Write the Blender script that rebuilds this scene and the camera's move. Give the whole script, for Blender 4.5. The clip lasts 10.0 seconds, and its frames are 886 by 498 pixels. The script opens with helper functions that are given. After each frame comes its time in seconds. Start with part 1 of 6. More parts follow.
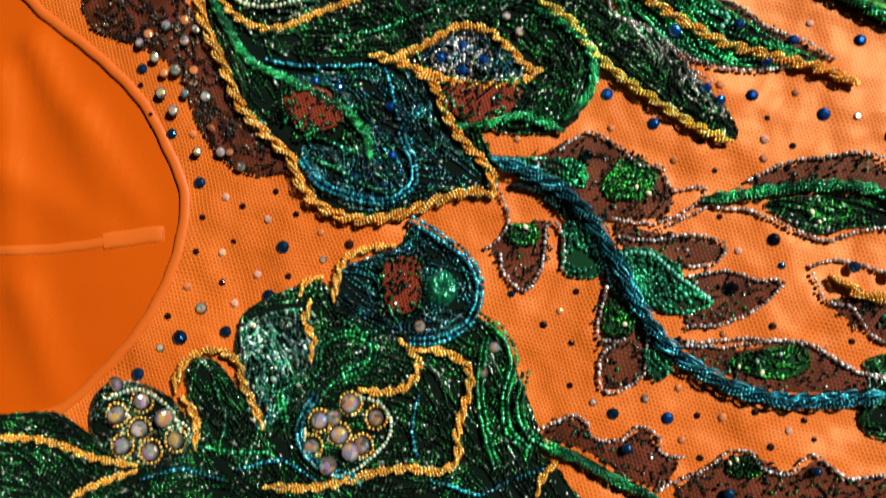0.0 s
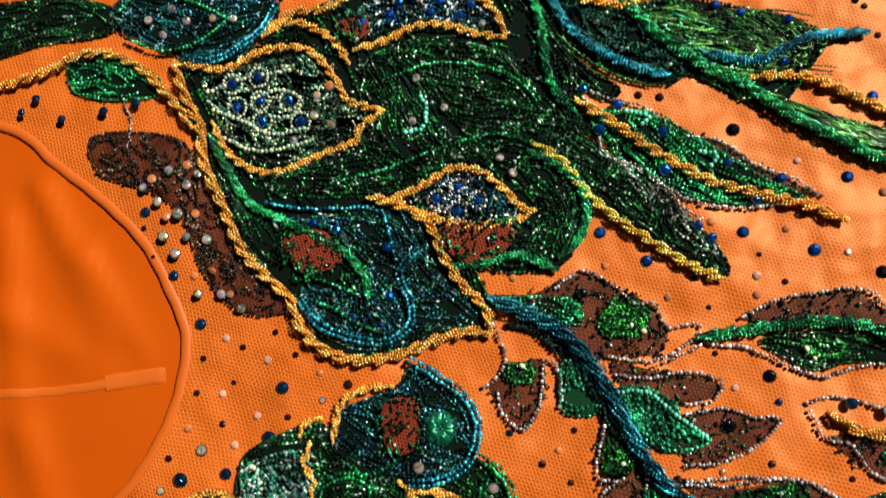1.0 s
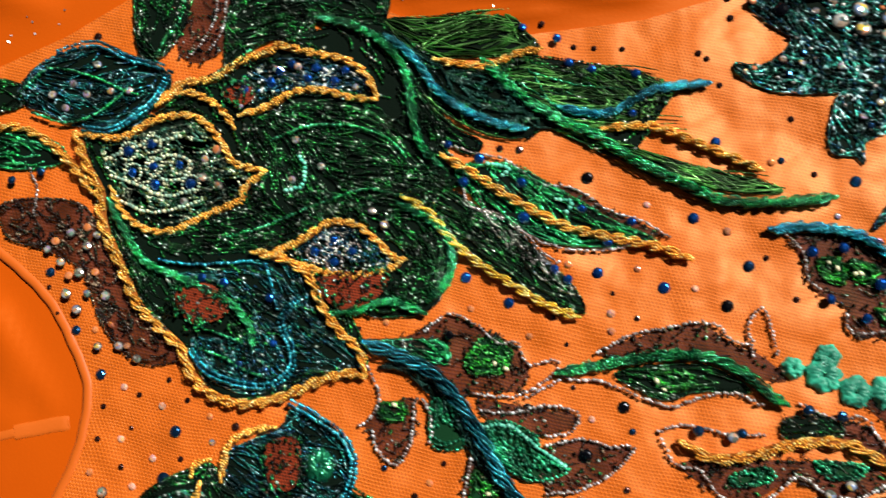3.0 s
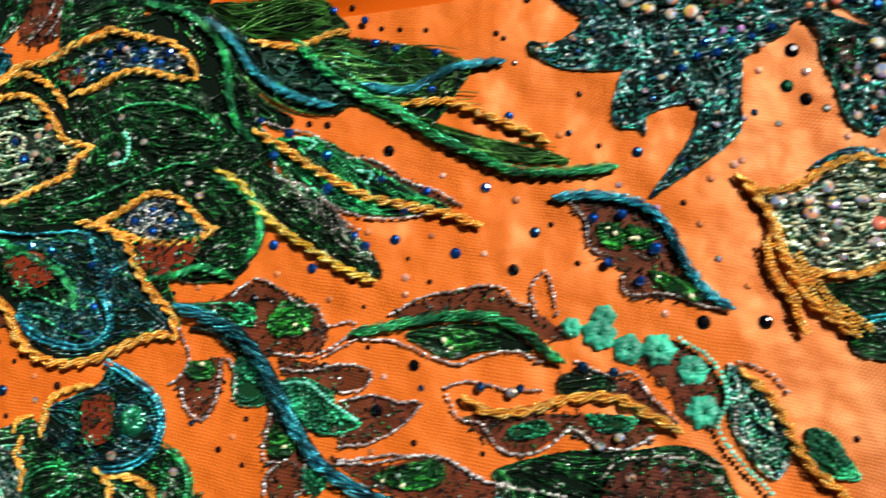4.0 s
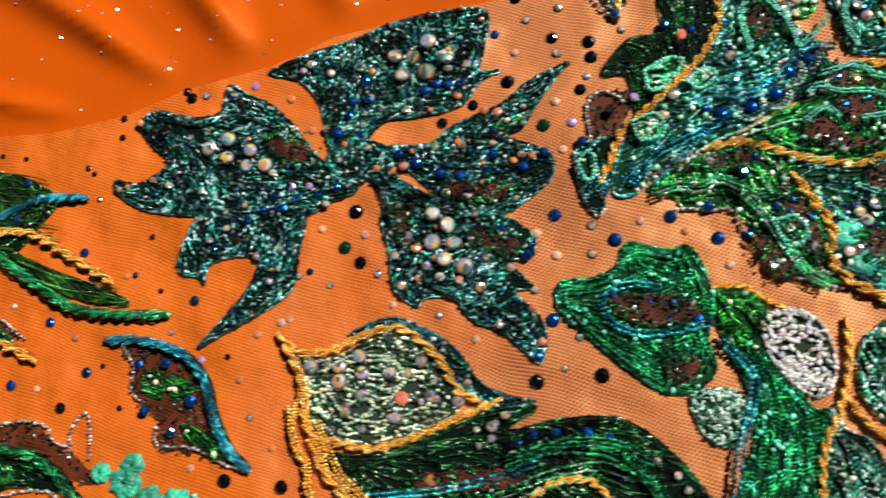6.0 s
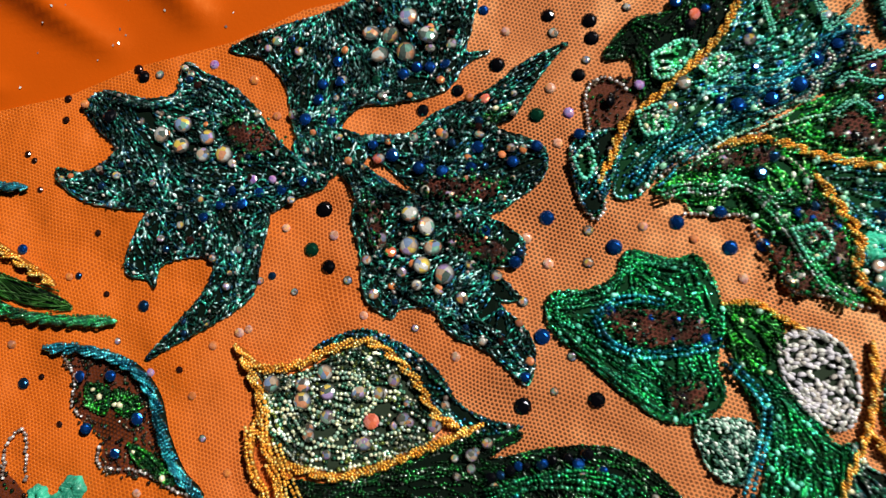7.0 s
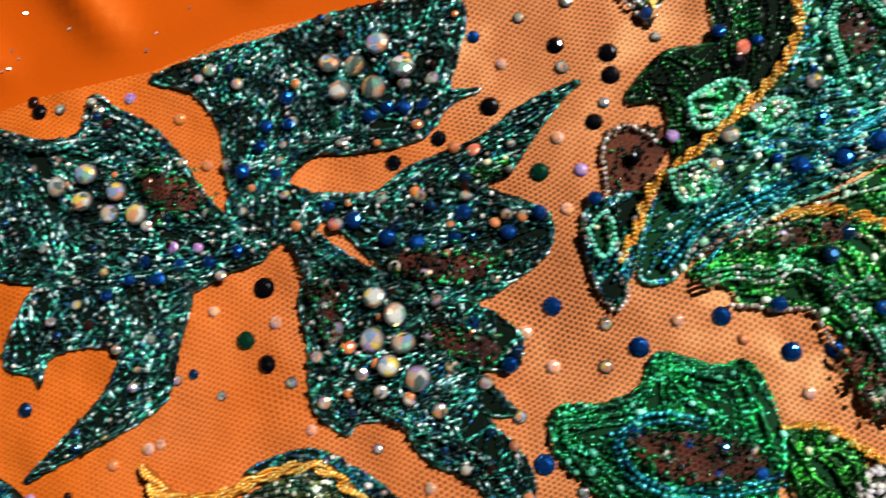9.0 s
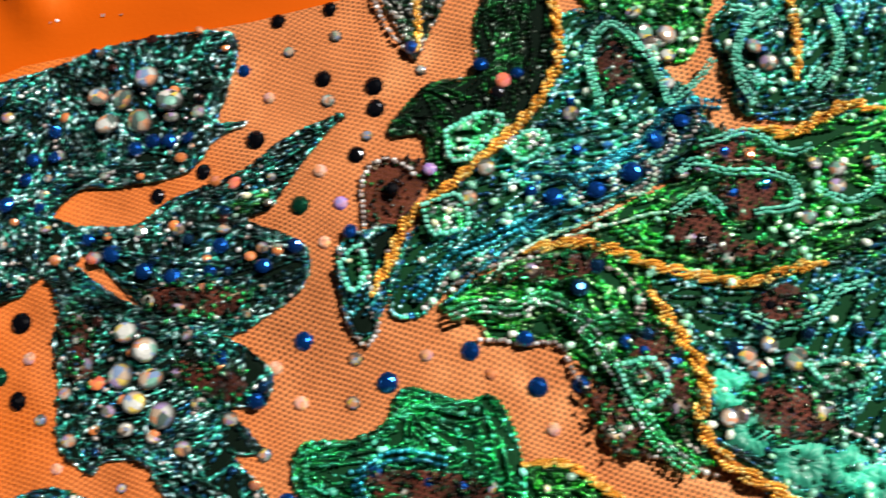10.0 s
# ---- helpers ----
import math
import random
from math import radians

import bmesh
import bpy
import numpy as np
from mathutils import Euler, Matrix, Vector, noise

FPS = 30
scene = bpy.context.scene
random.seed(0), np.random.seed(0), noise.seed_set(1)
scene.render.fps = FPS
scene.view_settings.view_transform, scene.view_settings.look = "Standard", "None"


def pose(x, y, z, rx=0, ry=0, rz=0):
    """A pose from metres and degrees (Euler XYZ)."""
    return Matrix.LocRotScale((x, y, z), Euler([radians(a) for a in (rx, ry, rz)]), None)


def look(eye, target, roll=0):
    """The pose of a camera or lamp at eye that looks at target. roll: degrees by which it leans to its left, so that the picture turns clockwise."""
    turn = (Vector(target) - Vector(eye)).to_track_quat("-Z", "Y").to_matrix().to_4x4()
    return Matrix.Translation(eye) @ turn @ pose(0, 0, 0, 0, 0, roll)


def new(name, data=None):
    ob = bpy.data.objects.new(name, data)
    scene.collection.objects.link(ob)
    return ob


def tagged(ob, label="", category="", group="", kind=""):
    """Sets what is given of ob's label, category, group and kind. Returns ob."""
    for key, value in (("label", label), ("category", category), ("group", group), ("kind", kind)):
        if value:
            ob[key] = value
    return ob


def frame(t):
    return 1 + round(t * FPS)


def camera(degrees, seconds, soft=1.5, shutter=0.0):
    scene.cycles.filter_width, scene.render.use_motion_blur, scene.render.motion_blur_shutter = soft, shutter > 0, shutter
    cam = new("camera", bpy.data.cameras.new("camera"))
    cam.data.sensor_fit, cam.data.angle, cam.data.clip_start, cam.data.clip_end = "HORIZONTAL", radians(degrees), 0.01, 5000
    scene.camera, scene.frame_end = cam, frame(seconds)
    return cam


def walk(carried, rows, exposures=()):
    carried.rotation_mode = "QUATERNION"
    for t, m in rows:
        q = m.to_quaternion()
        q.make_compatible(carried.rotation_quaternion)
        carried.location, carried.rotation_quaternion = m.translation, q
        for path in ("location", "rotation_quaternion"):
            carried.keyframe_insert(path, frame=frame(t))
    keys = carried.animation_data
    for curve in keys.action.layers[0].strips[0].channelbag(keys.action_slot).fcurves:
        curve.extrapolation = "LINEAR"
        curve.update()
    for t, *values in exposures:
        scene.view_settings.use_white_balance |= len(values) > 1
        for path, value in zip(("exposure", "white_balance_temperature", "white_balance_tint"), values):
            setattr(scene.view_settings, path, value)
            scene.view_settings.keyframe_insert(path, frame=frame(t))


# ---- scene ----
cam = camera(53.3, 10.0, soft=1.25, shutter=0.5)
# the walk
PATH = [
    (0, 0.01731, -0.01825, 0.27067, 4.517, 3.023, -0.206),
    (0.5, 0.01918, -0.00587, 0.27337, 6.642, 3.287, -0.601),
    (1, 0.02186, 0.00589, 0.27663, 8.353, 3.744, -0.976),
    (1.5, 0.02614, 0.01262, 0.27890, 9.704, 4.402, -1.326),
    (2, 0.03454, 0.01528, 0.28169, 10.383, 4.890, -1.760),
    (2.2, 0.04062, 0.01524, 0.28450, 10.505, 5.078, -1.924),
    (3.3, 0.08799, -0.00051, 0.29785, 9.836, 5.114, -2.907),
    (3.5, 0.10258, -0.00749, 0.29894, 9.922, 5.428, -2.942),
    (4, 0.14529, -0.01307, 0.30316, 10.568, 6.200, -2.677),
    (4.5, 0.18808, 0.01060, 0.30730, 11.833, 5.887, -1.989),
    (5, 0.23223, 0.01825, 0.30475, 12.485, 6.241, -0.249),
    (5.5, 0.27716, 0.02436, 0.29941, 12.698, 7.149, 1.406),
    (6, 0.31635, 0.03193, 0.29286, 12.351, 7.996, 2.353),
    (6.2, 0.32797, 0.03532, 0.29122, 11.985, 8.363, 2.628),
    (7.3, 0.30846, 0.05706, 0.24754, 9.481, 7.438, 3.274),
    (7.5, 0.30117, 0.05975, 0.23787, 9.335, 7.290, 3.356),
    (8, 0.28864, 0.06864, 0.21832, 9.109, 6.920, 3.518),
    (8.5, 0.29142, 0.07558, 0.20853, 9.989, 6.455, 3.636),
    (9, 0.30969, 0.07845, 0.20506, 11.677, 6.363, 3.794),
    (9.5, 0.33633, 0.08094, 0.20066, 13.085, 6.310, 3.806),
    (10, 0.36561, 0.08069, 0.19568, 14.432, 6.262, 3.677),
]
walk(cam, [(t, pose(x, y, z, rx, ry, rz)) for t, x, y, z, rx, ry, rz in PATH],
     exposures=[(0.0, -0.15), (2.0, -0.1), (4.0, 0.05), (5.5, 0.0), (7.5, -0.35), (8.5, -0.3), (9.0, -0.1), (10.0, 0.15)])

# ---- light ----
SUN_FROM = Vector((0.62, 0.44, 0.90))
world = bpy.data.worlds.new("world")
scene.world = world
world.use_nodes = True
sky = world.node_tree.nodes.new("ShaderNodeTexSky")
sky.sky_type, sky.sun_disc = "NISHITA", False
sky.sun_elevation = math.asin(SUN_FROM.normalized().z)
sky.sun_rotation = math.atan2(SUN_FROM.x, SUN_FROM.y)
world.node_tree.links.new(sky.outputs[0], world.node_tree.nodes["Background"].inputs[0])
world.node_tree.nodes["Background"].inputs[1].default_value = 0.005
sun = new("sun", bpy.data.lights.new("sun", "SUN"))
sun.data.energy, sun.data.angle, sun.data.color = 7.4, radians(2.0), (1.0, 0.97, 0.91)
sun.matrix_world = look(SUN_FROM, (0, 0, 0))

# ---- materials ----
MM = 0.001
MATS = {}


def shader(name):
    m = bpy.data.materials.new(name)
    m.use_nodes = True
    nt = m.node_tree
    return m, nt, nt.nodes["Principled BSDF"]


def node(nt, kind, **props):
    n = nt.nodes.new(kind)
    for key, value in props.items():
        n.inputs[key.replace("_", " ")].default_value = value
    return n


def ramp(nt, source, colours, blend="CONSTANT"):
    r = nt.nodes.new("ShaderNodeValToRGB")
    r.color_ramp.interpolation = blend
    e = r.color_ramp.elements
    while len(e) < len(colours):
        e.new(0.5)
    for k, c in enumerate(colours):
        e[k].position, e[k].color = k / (len(colours) if blend == "CONSTANT" else len(colours) - 1), (*c, 1)
    nt.links.new(source, r.inputs[0])
    return r.outputs[0]


def bead_material(name, colours, rough=0.16, metal=0.82, coat=0.5, gain=2.2, uneven=0.7):
    """Glass or metal beads; every bead takes one of the colours."""
    m, nt, p = shader(name)
    geo = nt.nodes.new("ShaderNodeNewGeometry")
    colours = [tuple(min(0.92, v * gain) for v in c) for c in colours] if metal > 0.5 else colours
    hsv = nt.nodes.new("ShaderNodeHueSaturation")
    nt.links.new(ramp(nt, geo.outputs["Random Per Island"], colours), hsv.inputs["Color"])
    tc = nt.nodes.new("ShaderNodeTexCoord")
    patchy = node(nt, "ShaderNodeTexNoise", Scale=110.0, Detail=2.0)
    level = node(nt, "ShaderNodeMapRange", From_Min=0.4, From_Max=0.62, To_Min=1.0 - uneven, To_Max=1.0 + uneven * 0.7)
    nt.links.new(tc.outputs["Object"], patchy.inputs["Vector"])
    nt.links.new(patchy.outputs["Fac"], level.inputs["Value"])
    nt.links.new(level.outputs[0], hsv.inputs["Value"])
    nt.links.new(hsv.outputs[0], p.inputs["Base Color"])
    ns = node(nt, "ShaderNodeTexNoise", Scale=900.0)
    mr = node(nt, "ShaderNodeMapRange", To_Min=rough * 0.7, To_Max=rough * 1.7)
    nt.links.new(ns.outputs["Fac"], mr.inputs["Value"])
    nt.links.new(mr.outputs[0], p.inputs["Roughness"])
    p.inputs["Metallic"].default_value = metal
    p.inputs["Coat Weight"].default_value, p.inputs["Coat Roughness"].default_value = coat, 0.06
    MATS[name] = m


def gem_material(name, colour, metal=0.3, film=0.0):
    m, nt, p = shader(name)
    tc = nt.nodes.new("ShaderNodeTexCoord")
    info = nt.nodes.new("ShaderNodeObjectInfo")
    hsv = nt.nodes.new("ShaderNodeHueSaturation")
    hsv.inputs["Color"].default_value = (*colour, 1)
    mr = node(nt, "ShaderNodeMapRange", To_Min=0.7, To_Max=1.35)
    nt.links.new(info.outputs["Random"], mr.inputs["Value"])
    nt.links.new(mr.outputs[0], hsv.inputs["Value"])
    last = hsv.outputs[0]
    if film:
        # colour cells, bright and dark, stand in for reflections in the facets
        vor = node(nt, "ShaderNodeTexVoronoi", Scale=3.0)
        split = nt.nodes.new("ShaderNodeSeparateColor")
        nt.links.new(vor.outputs["Color"], split.inputs[0])
        apart = nt.nodes.new("ShaderNodeVectorMath")
        apart.operation = "MULTIPLY_ADD"
        apart.inputs[1].default_value = (40, 40, 40)
        nt.links.new(info.outputs["Random"], apart.inputs[0])
        nt.links.new(tc.outputs["Object"], apart.inputs[2])
        nt.links.new(apart.outputs[0], vor.inputs["Vector"])
        mixer = nt.nodes.new("ShaderNodeMix")
        mixer.data_type, mixer.blend_type = "RGBA", "MIX"
        mixer.inputs[0].default_value = film
        nt.links.new(last, mixer.inputs[6])
        nt.links.new(ramp(nt, split.outputs[0], ((0.8, 0.3, 0.12), (0.2, 0.32, 0.55), (0.62, 0.62, 0.56), (0.85, 0.6, 0.06), (0.05, 0.1, 0.08), (0.6, 0.42, 0.28), (0.45, 0.3, 0.6), (0.18, 0.45, 0.34), (0.7, 0.69, 0.64), (0.05, 0.04, 0.03))), mixer.inputs[7])
        last = mixer.outputs[2]
        if film > 0.5:  # dark ring in the colour imitates the shaded rim of clear glass
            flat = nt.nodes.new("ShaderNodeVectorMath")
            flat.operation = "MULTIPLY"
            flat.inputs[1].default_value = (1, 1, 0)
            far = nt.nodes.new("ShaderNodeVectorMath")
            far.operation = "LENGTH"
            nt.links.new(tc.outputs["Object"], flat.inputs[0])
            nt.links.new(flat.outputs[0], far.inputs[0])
            painted_rim = node(nt, "ShaderNodeMapRange", From_Min=0.3, From_Max=0.46)
            nt.links.new(far.outputs["Value"], painted_rim.inputs["Value"])
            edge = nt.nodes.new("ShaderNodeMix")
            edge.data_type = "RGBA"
            nt.links.new(painted_rim.outputs[0], edge.inputs[0])
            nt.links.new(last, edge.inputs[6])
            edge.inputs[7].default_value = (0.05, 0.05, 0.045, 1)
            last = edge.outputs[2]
    nt.links.new(last, p.inputs["Base Color"])
    p.inputs["Metallic"].default_value, p.inputs["Roughness"].default_value = (0.4 if film > 0.5 else 0.3 if film else min(0.92, metal + 0.45)), 0.15
    p.inputs["Coat Weight"].default_value, p.inputs["Coat Roughness"].default_value = 1.0, 0.07
    MATS[name] = m


def cloth_material(name, base, dark, rough=0.5, sheen=0.3, net=0.0, clear=0.0, grain=14.0, hole=(0.2, 0.05, 0.02), cell=1.12, spec=0.25, blend=None, relief=0.0, shine=(1.0, 1.0, 1.0)):
    """Woven cloth: fine weave and soft stains; net > 0 lays a honeycomb net over it, with cells of that many millimetres."""
    m, nt, p = shader(name)
    L = nt.links.new
    tc = nt.nodes.new("ShaderNodeTexCoord")
    n1 = node(nt, "ShaderNodeTexNoise", Scale=grain, Detail=4.0)
    n2 = node(nt, "ShaderNodeTexNoise", Scale=900.0, Detail=2.0)
    for n in (n1, n2):
        L(tc.outputs["Object"], n.inputs["Vector"])
    col = ramp(nt, n1.outputs["Fac"], (dark, dark, base, base) if clear else (dark, base, base), "LINEAR")
    bump = node(nt, "ShaderNodeBump", Strength=0.25, Distance=0.0002)
    L(n2.outputs["Fac"], bump.inputs["Height"])
    if net:
        sep = nt.nodes.new("ShaderNodeSeparateXYZ")
        wob = node(nt, "ShaderNodeTexNoise", Scale=30.0, Detail=1.0)
        L(tc.outputs["Object"], wob.inputs["Vector"])
        off = nt.nodes.new("ShaderNodeVectorMath")
        off.operation = "MULTIPLY_ADD"
        off.inputs[1].default_value = (0.006, 0.006, 0)
        L(wob.outputs["Color"], off.inputs[0])
        L(tc.outputs["Object"], off.inputs[2])
        L(off.outputs[0], sep.inputs[0])

        def wave(ax, ay):
            a = nt.nodes.new("ShaderNodeMath"); a.operation = "MULTIPLY"; a.inputs[1].default_value = ax
            b = nt.nodes.new("ShaderNodeMath"); b.operation = "MULTIPLY_ADD"; b.inputs[1].default_value = ay
            c = nt.nodes.new("ShaderNodeMath"); c.operation = "COSINE"
            L(sep.outputs["X"], a.inputs[0]); L(sep.outputs["Y"], b.inputs[0]); L(a.outputs[0], b.inputs[2]); L(b.outputs[0], c.inputs[0])
            return c.outputs[0]
        k = 2 * math.pi / (cell * MM)
        s1 = nt.nodes.new("ShaderNodeMath"); s1.operation = "ADD"
        s2 = nt.nodes.new("ShaderNodeMath"); s2.operation = "ADD"
        L(wave(k * 0.966, k * 0.259), s1.inputs[0]); L(wave(-k * 0.707, k * 0.707), s1.inputs[1])
        L(s1.outputs[0], s2.inputs[0]); L(wave(-k * 0.259, -k * 0.966), s2.inputs[1])
        holes = node(nt, "ShaderNodeMapRange", From_Min=-0.4, From_Max=0.6)
        L(s2.outputs[0], holes.inputs["Value"])
        n3 = node(nt, "ShaderNodeTexNoise", Scale=22.0, Detail=2.0)
        L(tc.outputs["Object"], n3.inputs["Vector"])
        cling = node(nt, "ShaderNodeMapRange", From_Min=0.32, From_Max=0.62, To_Min=0.75 * net, To_Max=net)
        L(n3.outputs["Fac"], cling.inputs["Value"])
        amount = nt.nodes.new("ShaderNodeMath"); amount.operation = "MULTIPLY"
        L(holes.outputs[0], amount.inputs[0]); L(cling.outputs[0], amount.inputs[1])
        mixer = nt.nodes.new("ShaderNodeMix")
        mixer.data_type = "RGBA"
        hue = None
        if blend:  # the lining turns from bright orange to salmon towards one end
            n4 = node(nt, "ShaderNodeTexNoise", Scale=16.0, Detail=2.0)
            L(tc.outputs["Object"], n4.inputs["Vector"])
            swing = nt.nodes.new("ShaderNodeMath"); swing.operation = "MULTIPLY_ADD"; swing.inputs[1].default_value = 0.16
            L(n4.outputs["Fac"], swing.inputs[0]); L(sep.outputs["X"], swing.inputs[2])
            side = node(nt, "ShaderNodeMapRange", From_Min=0.29, From_Max=0.38)
            L(swing.outputs[0], side.inputs["Value"])
            pick = []
            for first, second in ((col, blend[0]), (hole, blend[1])):
                x = nt.nodes.new("ShaderNodeMix"); x.data_type = "RGBA"
                L(side.outputs[0], x.inputs[0])
                if isinstance(first, tuple):
                    x.inputs[6].default_value = (*first, 1)
                else:
                    L(first, x.inputs[6])
                x.inputs[7].default_value = (*second, 1)
                pick.append(x.outputs[2])
            col, hue = pick
            thin = node(nt, "ShaderNodeMapRange", To_Min=0.7, To_Max=1.0)
            L(side.outputs[0], thin.inputs["Value"])
            less = nt.nodes.new("ShaderNodeMath"); less.operation = "MULTIPLY"
            L(amount.outputs[0], less.inputs[0]); L(thin.outputs[0], less.inputs[1])
            amount = less
        L(amount.outputs[0], mixer.inputs[0]); L(col, mixer.inputs[6])
        mixer.inputs[7].default_value = (*hole, 1)
        if hue:
            L(hue, mixer.inputs[7])
        col = mixer.outputs[2]
        if clear:
            seen = node(nt, "ShaderNodeMapRange", To_Min=1.0 - clear * 0.35, To_Max=1.0 - clear)
            L(holes.outputs[0], seen.inputs["Value"]); L(seen.outputs[0], p.inputs["Alpha"])
        inv = nt.nodes.new("ShaderNodeMath"); inv.operation = "SUBTRACT"; inv.inputs[0].default_value = 1.0
        L(amount.outputs[0], inv.inputs[1])
        b2 = node(nt, "ShaderNodeBump", Strength=0.6, Distance=0.0003)
        L(inv.outputs[0], b2.inputs["Height"]); L(bump.outputs[0], b2.inputs["Normal"])
        bump = b2
    if relief:
        soft = node(nt, "ShaderNodeTexNoise", Scale=26.0, Detail=2.5)
        L(tc.outputs["Object"], soft.inputs["Vector"])
        b3 = node(nt, "ShaderNodeBump", Strength=1.0, Distance=relief)
        L(soft.outputs["Fac"], b3.inputs["Height"]); L(bump.outputs[0], b3.inputs["Normal"])
        bump = b3
    L(col, p.inputs["Base Color"])
    L(bump.outputs[0], p.inputs["Normal"])
    p.inputs["Roughness"].default_value = rough
    p.inputs["Specular IOR Level"].default_value = spec
    p.inputs["Specular Tint"].default_value = (*shine, 1)
    p.inputs["Sheen Weight"].default_value = sheen * 0.3
    p.inputs["Sheen Roughness"].default_value = 0.4
    p.inputs["Sheen Tint"].default_value = (1.0, 0.6, 0.3, 1)
    MATS[name] = m


bead_material("gold", ((1.0, 0.52, 0.09), (0.95, 0.42, 0.05), (1.0, 0.66, 0.2), (0.85, 0.36, 0.04)), 0.18, 0.55, 1.0, gain=1.0, uneven=0.2)
bead_material("yellow", ((1.0, 0.68, 0.08), (0.9, 0.55, 0.04), (1.0, 0.8, 0.25)), 0.18, 0.55, 1.0, gain=1.0, uneven=0.2)
bead_material("green", ((0.008, 0.16, 0.04), (0.02, 0.34, 0.09), (0.004, 0.07, 0.025), (0.08, 0.5, 0.24)), 0.2, 0.85, 0.7, gain=1.7)
bead_material("teal", ((0.01, 0.16, 0.2), (0.02, 0.28, 0.33), (0.005, 0.07, 0.12), (0.08, 0.48, 0.56)), 0.2, 0.85, 0.5, gain=1.6)
bead_material("mint", ((0.12, 0.56, 0.4), (0.2, 0.66, 0.5), (0.07, 0.44, 0.3)), 0.3, 0.05, uneven=0.3)
bead_material("palemint", ((0.5, 0.82, 0.62), (0.3, 0.66, 0.42), (0.8, 0.88, 0.74), (0.2, 0.5, 0.36)), 0.2, 0.2, 1.0, uneven=0.2)
bead_material("silver", ((0.7, 0.66, 0.62), (0.45, 0.38, 0.35), (0.85, 0.82, 0.8), (0.2, 0.15, 0.13), (0.3, 0.24, 0.22)), 0.18, 0.45, 1.0, gain=1.0, uneven=0.25)
bead_material("pale", ((0.56, 0.62, 0.4), (0.36, 0.52, 0.38), (0.7, 0.66, 0.42), (0.2, 0.34, 0.26)), 0.2, 0.25, 0.8, uneven=0.2)
# the rare pale colour in dark and deep imitates glints on dark beads
bead_material("dark", ((0.003, 0.018, 0.005), (0.006, 0.06, 0.012), (0.002, 0.006, 0.003), (0.012, 0.12, 0.022), (0.003, 0.02, 0.008), (0.002, 0.008, 0.004), (0.002, 0.005, 0.003), (0.008, 0.08, 0.015), (0.002, 0.01, 0.004), (0.004, 0.03, 0.01), (0.02, 0.16, 0.04), (0.002, 0.006, 0.003), (0.3, 0.36, 0.3)), 0.2, gain=2.4, uneven=0.8)
bead_material("deep", ((0.003, 0.018, 0.018), (0.005, 0.06, 0.07), (0.002, 0.006, 0.01), (0.01, 0.1, 0.07), (0.01, 0.05, 0.1), (0.002, 0.008, 0.008), (0.002, 0.005, 0.006), (0.008, 0.08, 0.06), (0.002, 0.01, 0.01), (0.015, 0.14, 0.14), (0.004, 0.03, 0.025), (0.2, 0.32, 0.34)), 0.2, gain=2.4, uneven=0.8)
bead_material("black", ((0.003, 0.008, 0.006), (0.004, 0.02, 0.015), (0.01, 0.04, 0.03)), 0.18)
bead_material("blueeye", ((0.006, 0.03, 0.06), (0.01, 0.06, 0.08), (0.004, 0.02, 0.012), (0.4, 0.42, 0.36)), 0.2)
# pale entries of the two mint mixes are glints put in as colour
bead_material("mintgold", ((0.03, 0.1, 0.06), (0.3, 0.36, 0.24), (0.006, 0.03, 0.015), (0.4, 0.42, 0.3), (0.06, 0.08, 0.015), (0.01, 0.05, 0.03), (0.005, 0.02, 0.01), (0.05, 0.14, 0.1)), 0.2, 0.7, gain=1.7, uneven=0.8)
bead_material("mintwhite", ((0.05, 0.14, 0.09), (0.4, 0.44, 0.3), (0.008, 0.03, 0.015), (0.5, 0.5, 0.36), (0.07, 0.09, 0.02), (0.42, 0.5, 0.46), (0.01, 0.05, 0.03)), 0.2, 0.6, gain=1.7)
bead_material("teals", ((0.006, 0.09, 0.09), (0.02, 0.2, 0.2), (0.006, 0.07, 0.025), (0.004, 0.03, 0.04), (0.25, 0.42, 0.4), (0.015, 0.08, 0.18), (0.003, 0.02, 0.015)), 0.2)
bead_material("brown", ((0.02, 0.008, 0.005), (0.05, 0.02, 0.01), (0.01, 0.006, 0.006), (0.2, 0.14, 0.09), (0.02, 0.03, 0.015)), 0.2, 0.4)
bead_material("olive", ((0.012, 0.05, 0.008), (0.02, 0.09, 0.012), (0.006, 0.016, 0.004), (0.06, 0.15, 0.04)), 0.25, 0.7)
bead_material("silvergreen", ((0.02, 0.14, 0.08), (0.36, 0.42, 0.38), (0.008, 0.05, 0.025), (0.06, 0.3, 0.18), (0.15, 0.2, 0.2), (0.01, 0.08, 0.09)), 0.22)
bead_material("silverdark", ((0.2, 0.2, 0.18), (0.02, 0.03, 0.02), (0.01, 0.05, 0.02), (0.4, 0.38, 0.35)), 0.18)
bead_material("leafy", ((0.015, 0.17, 0.015), (0.03, 0.3, 0.03), (0.006, 0.05, 0.01), (0.08, 0.36, 0.1), (0.004, 0.03, 0.008), (0.003, 0.02, 0.005)), 0.2, gain=1.6, uneven=0.85)
bead_material("leafm", ((0.03, 0.3, 0.1), (0.08, 0.5, 0.22), (0.02, 0.16, 0.06), (0.4, 0.75, 0.5)), 0.16)
bead_material("emerald", ((0.01, 0.2, 0.07), (0.02, 0.32, 0.14), (0.005, 0.09, 0.04), (0.05, 0.42, 0.22)), 0.2, 0.6, gain=1.4)
bead_material("emeraldb", ((0.008, 0.16, 0.04), (0.015, 0.28, 0.08), (0.004, 0.05, 0.02), (0.02, 0.4, 0.12), (0.06, 0.5, 0.3), (0.004, 0.04, 0.015)), 0.2, gain=1.8, uneven=0.6)
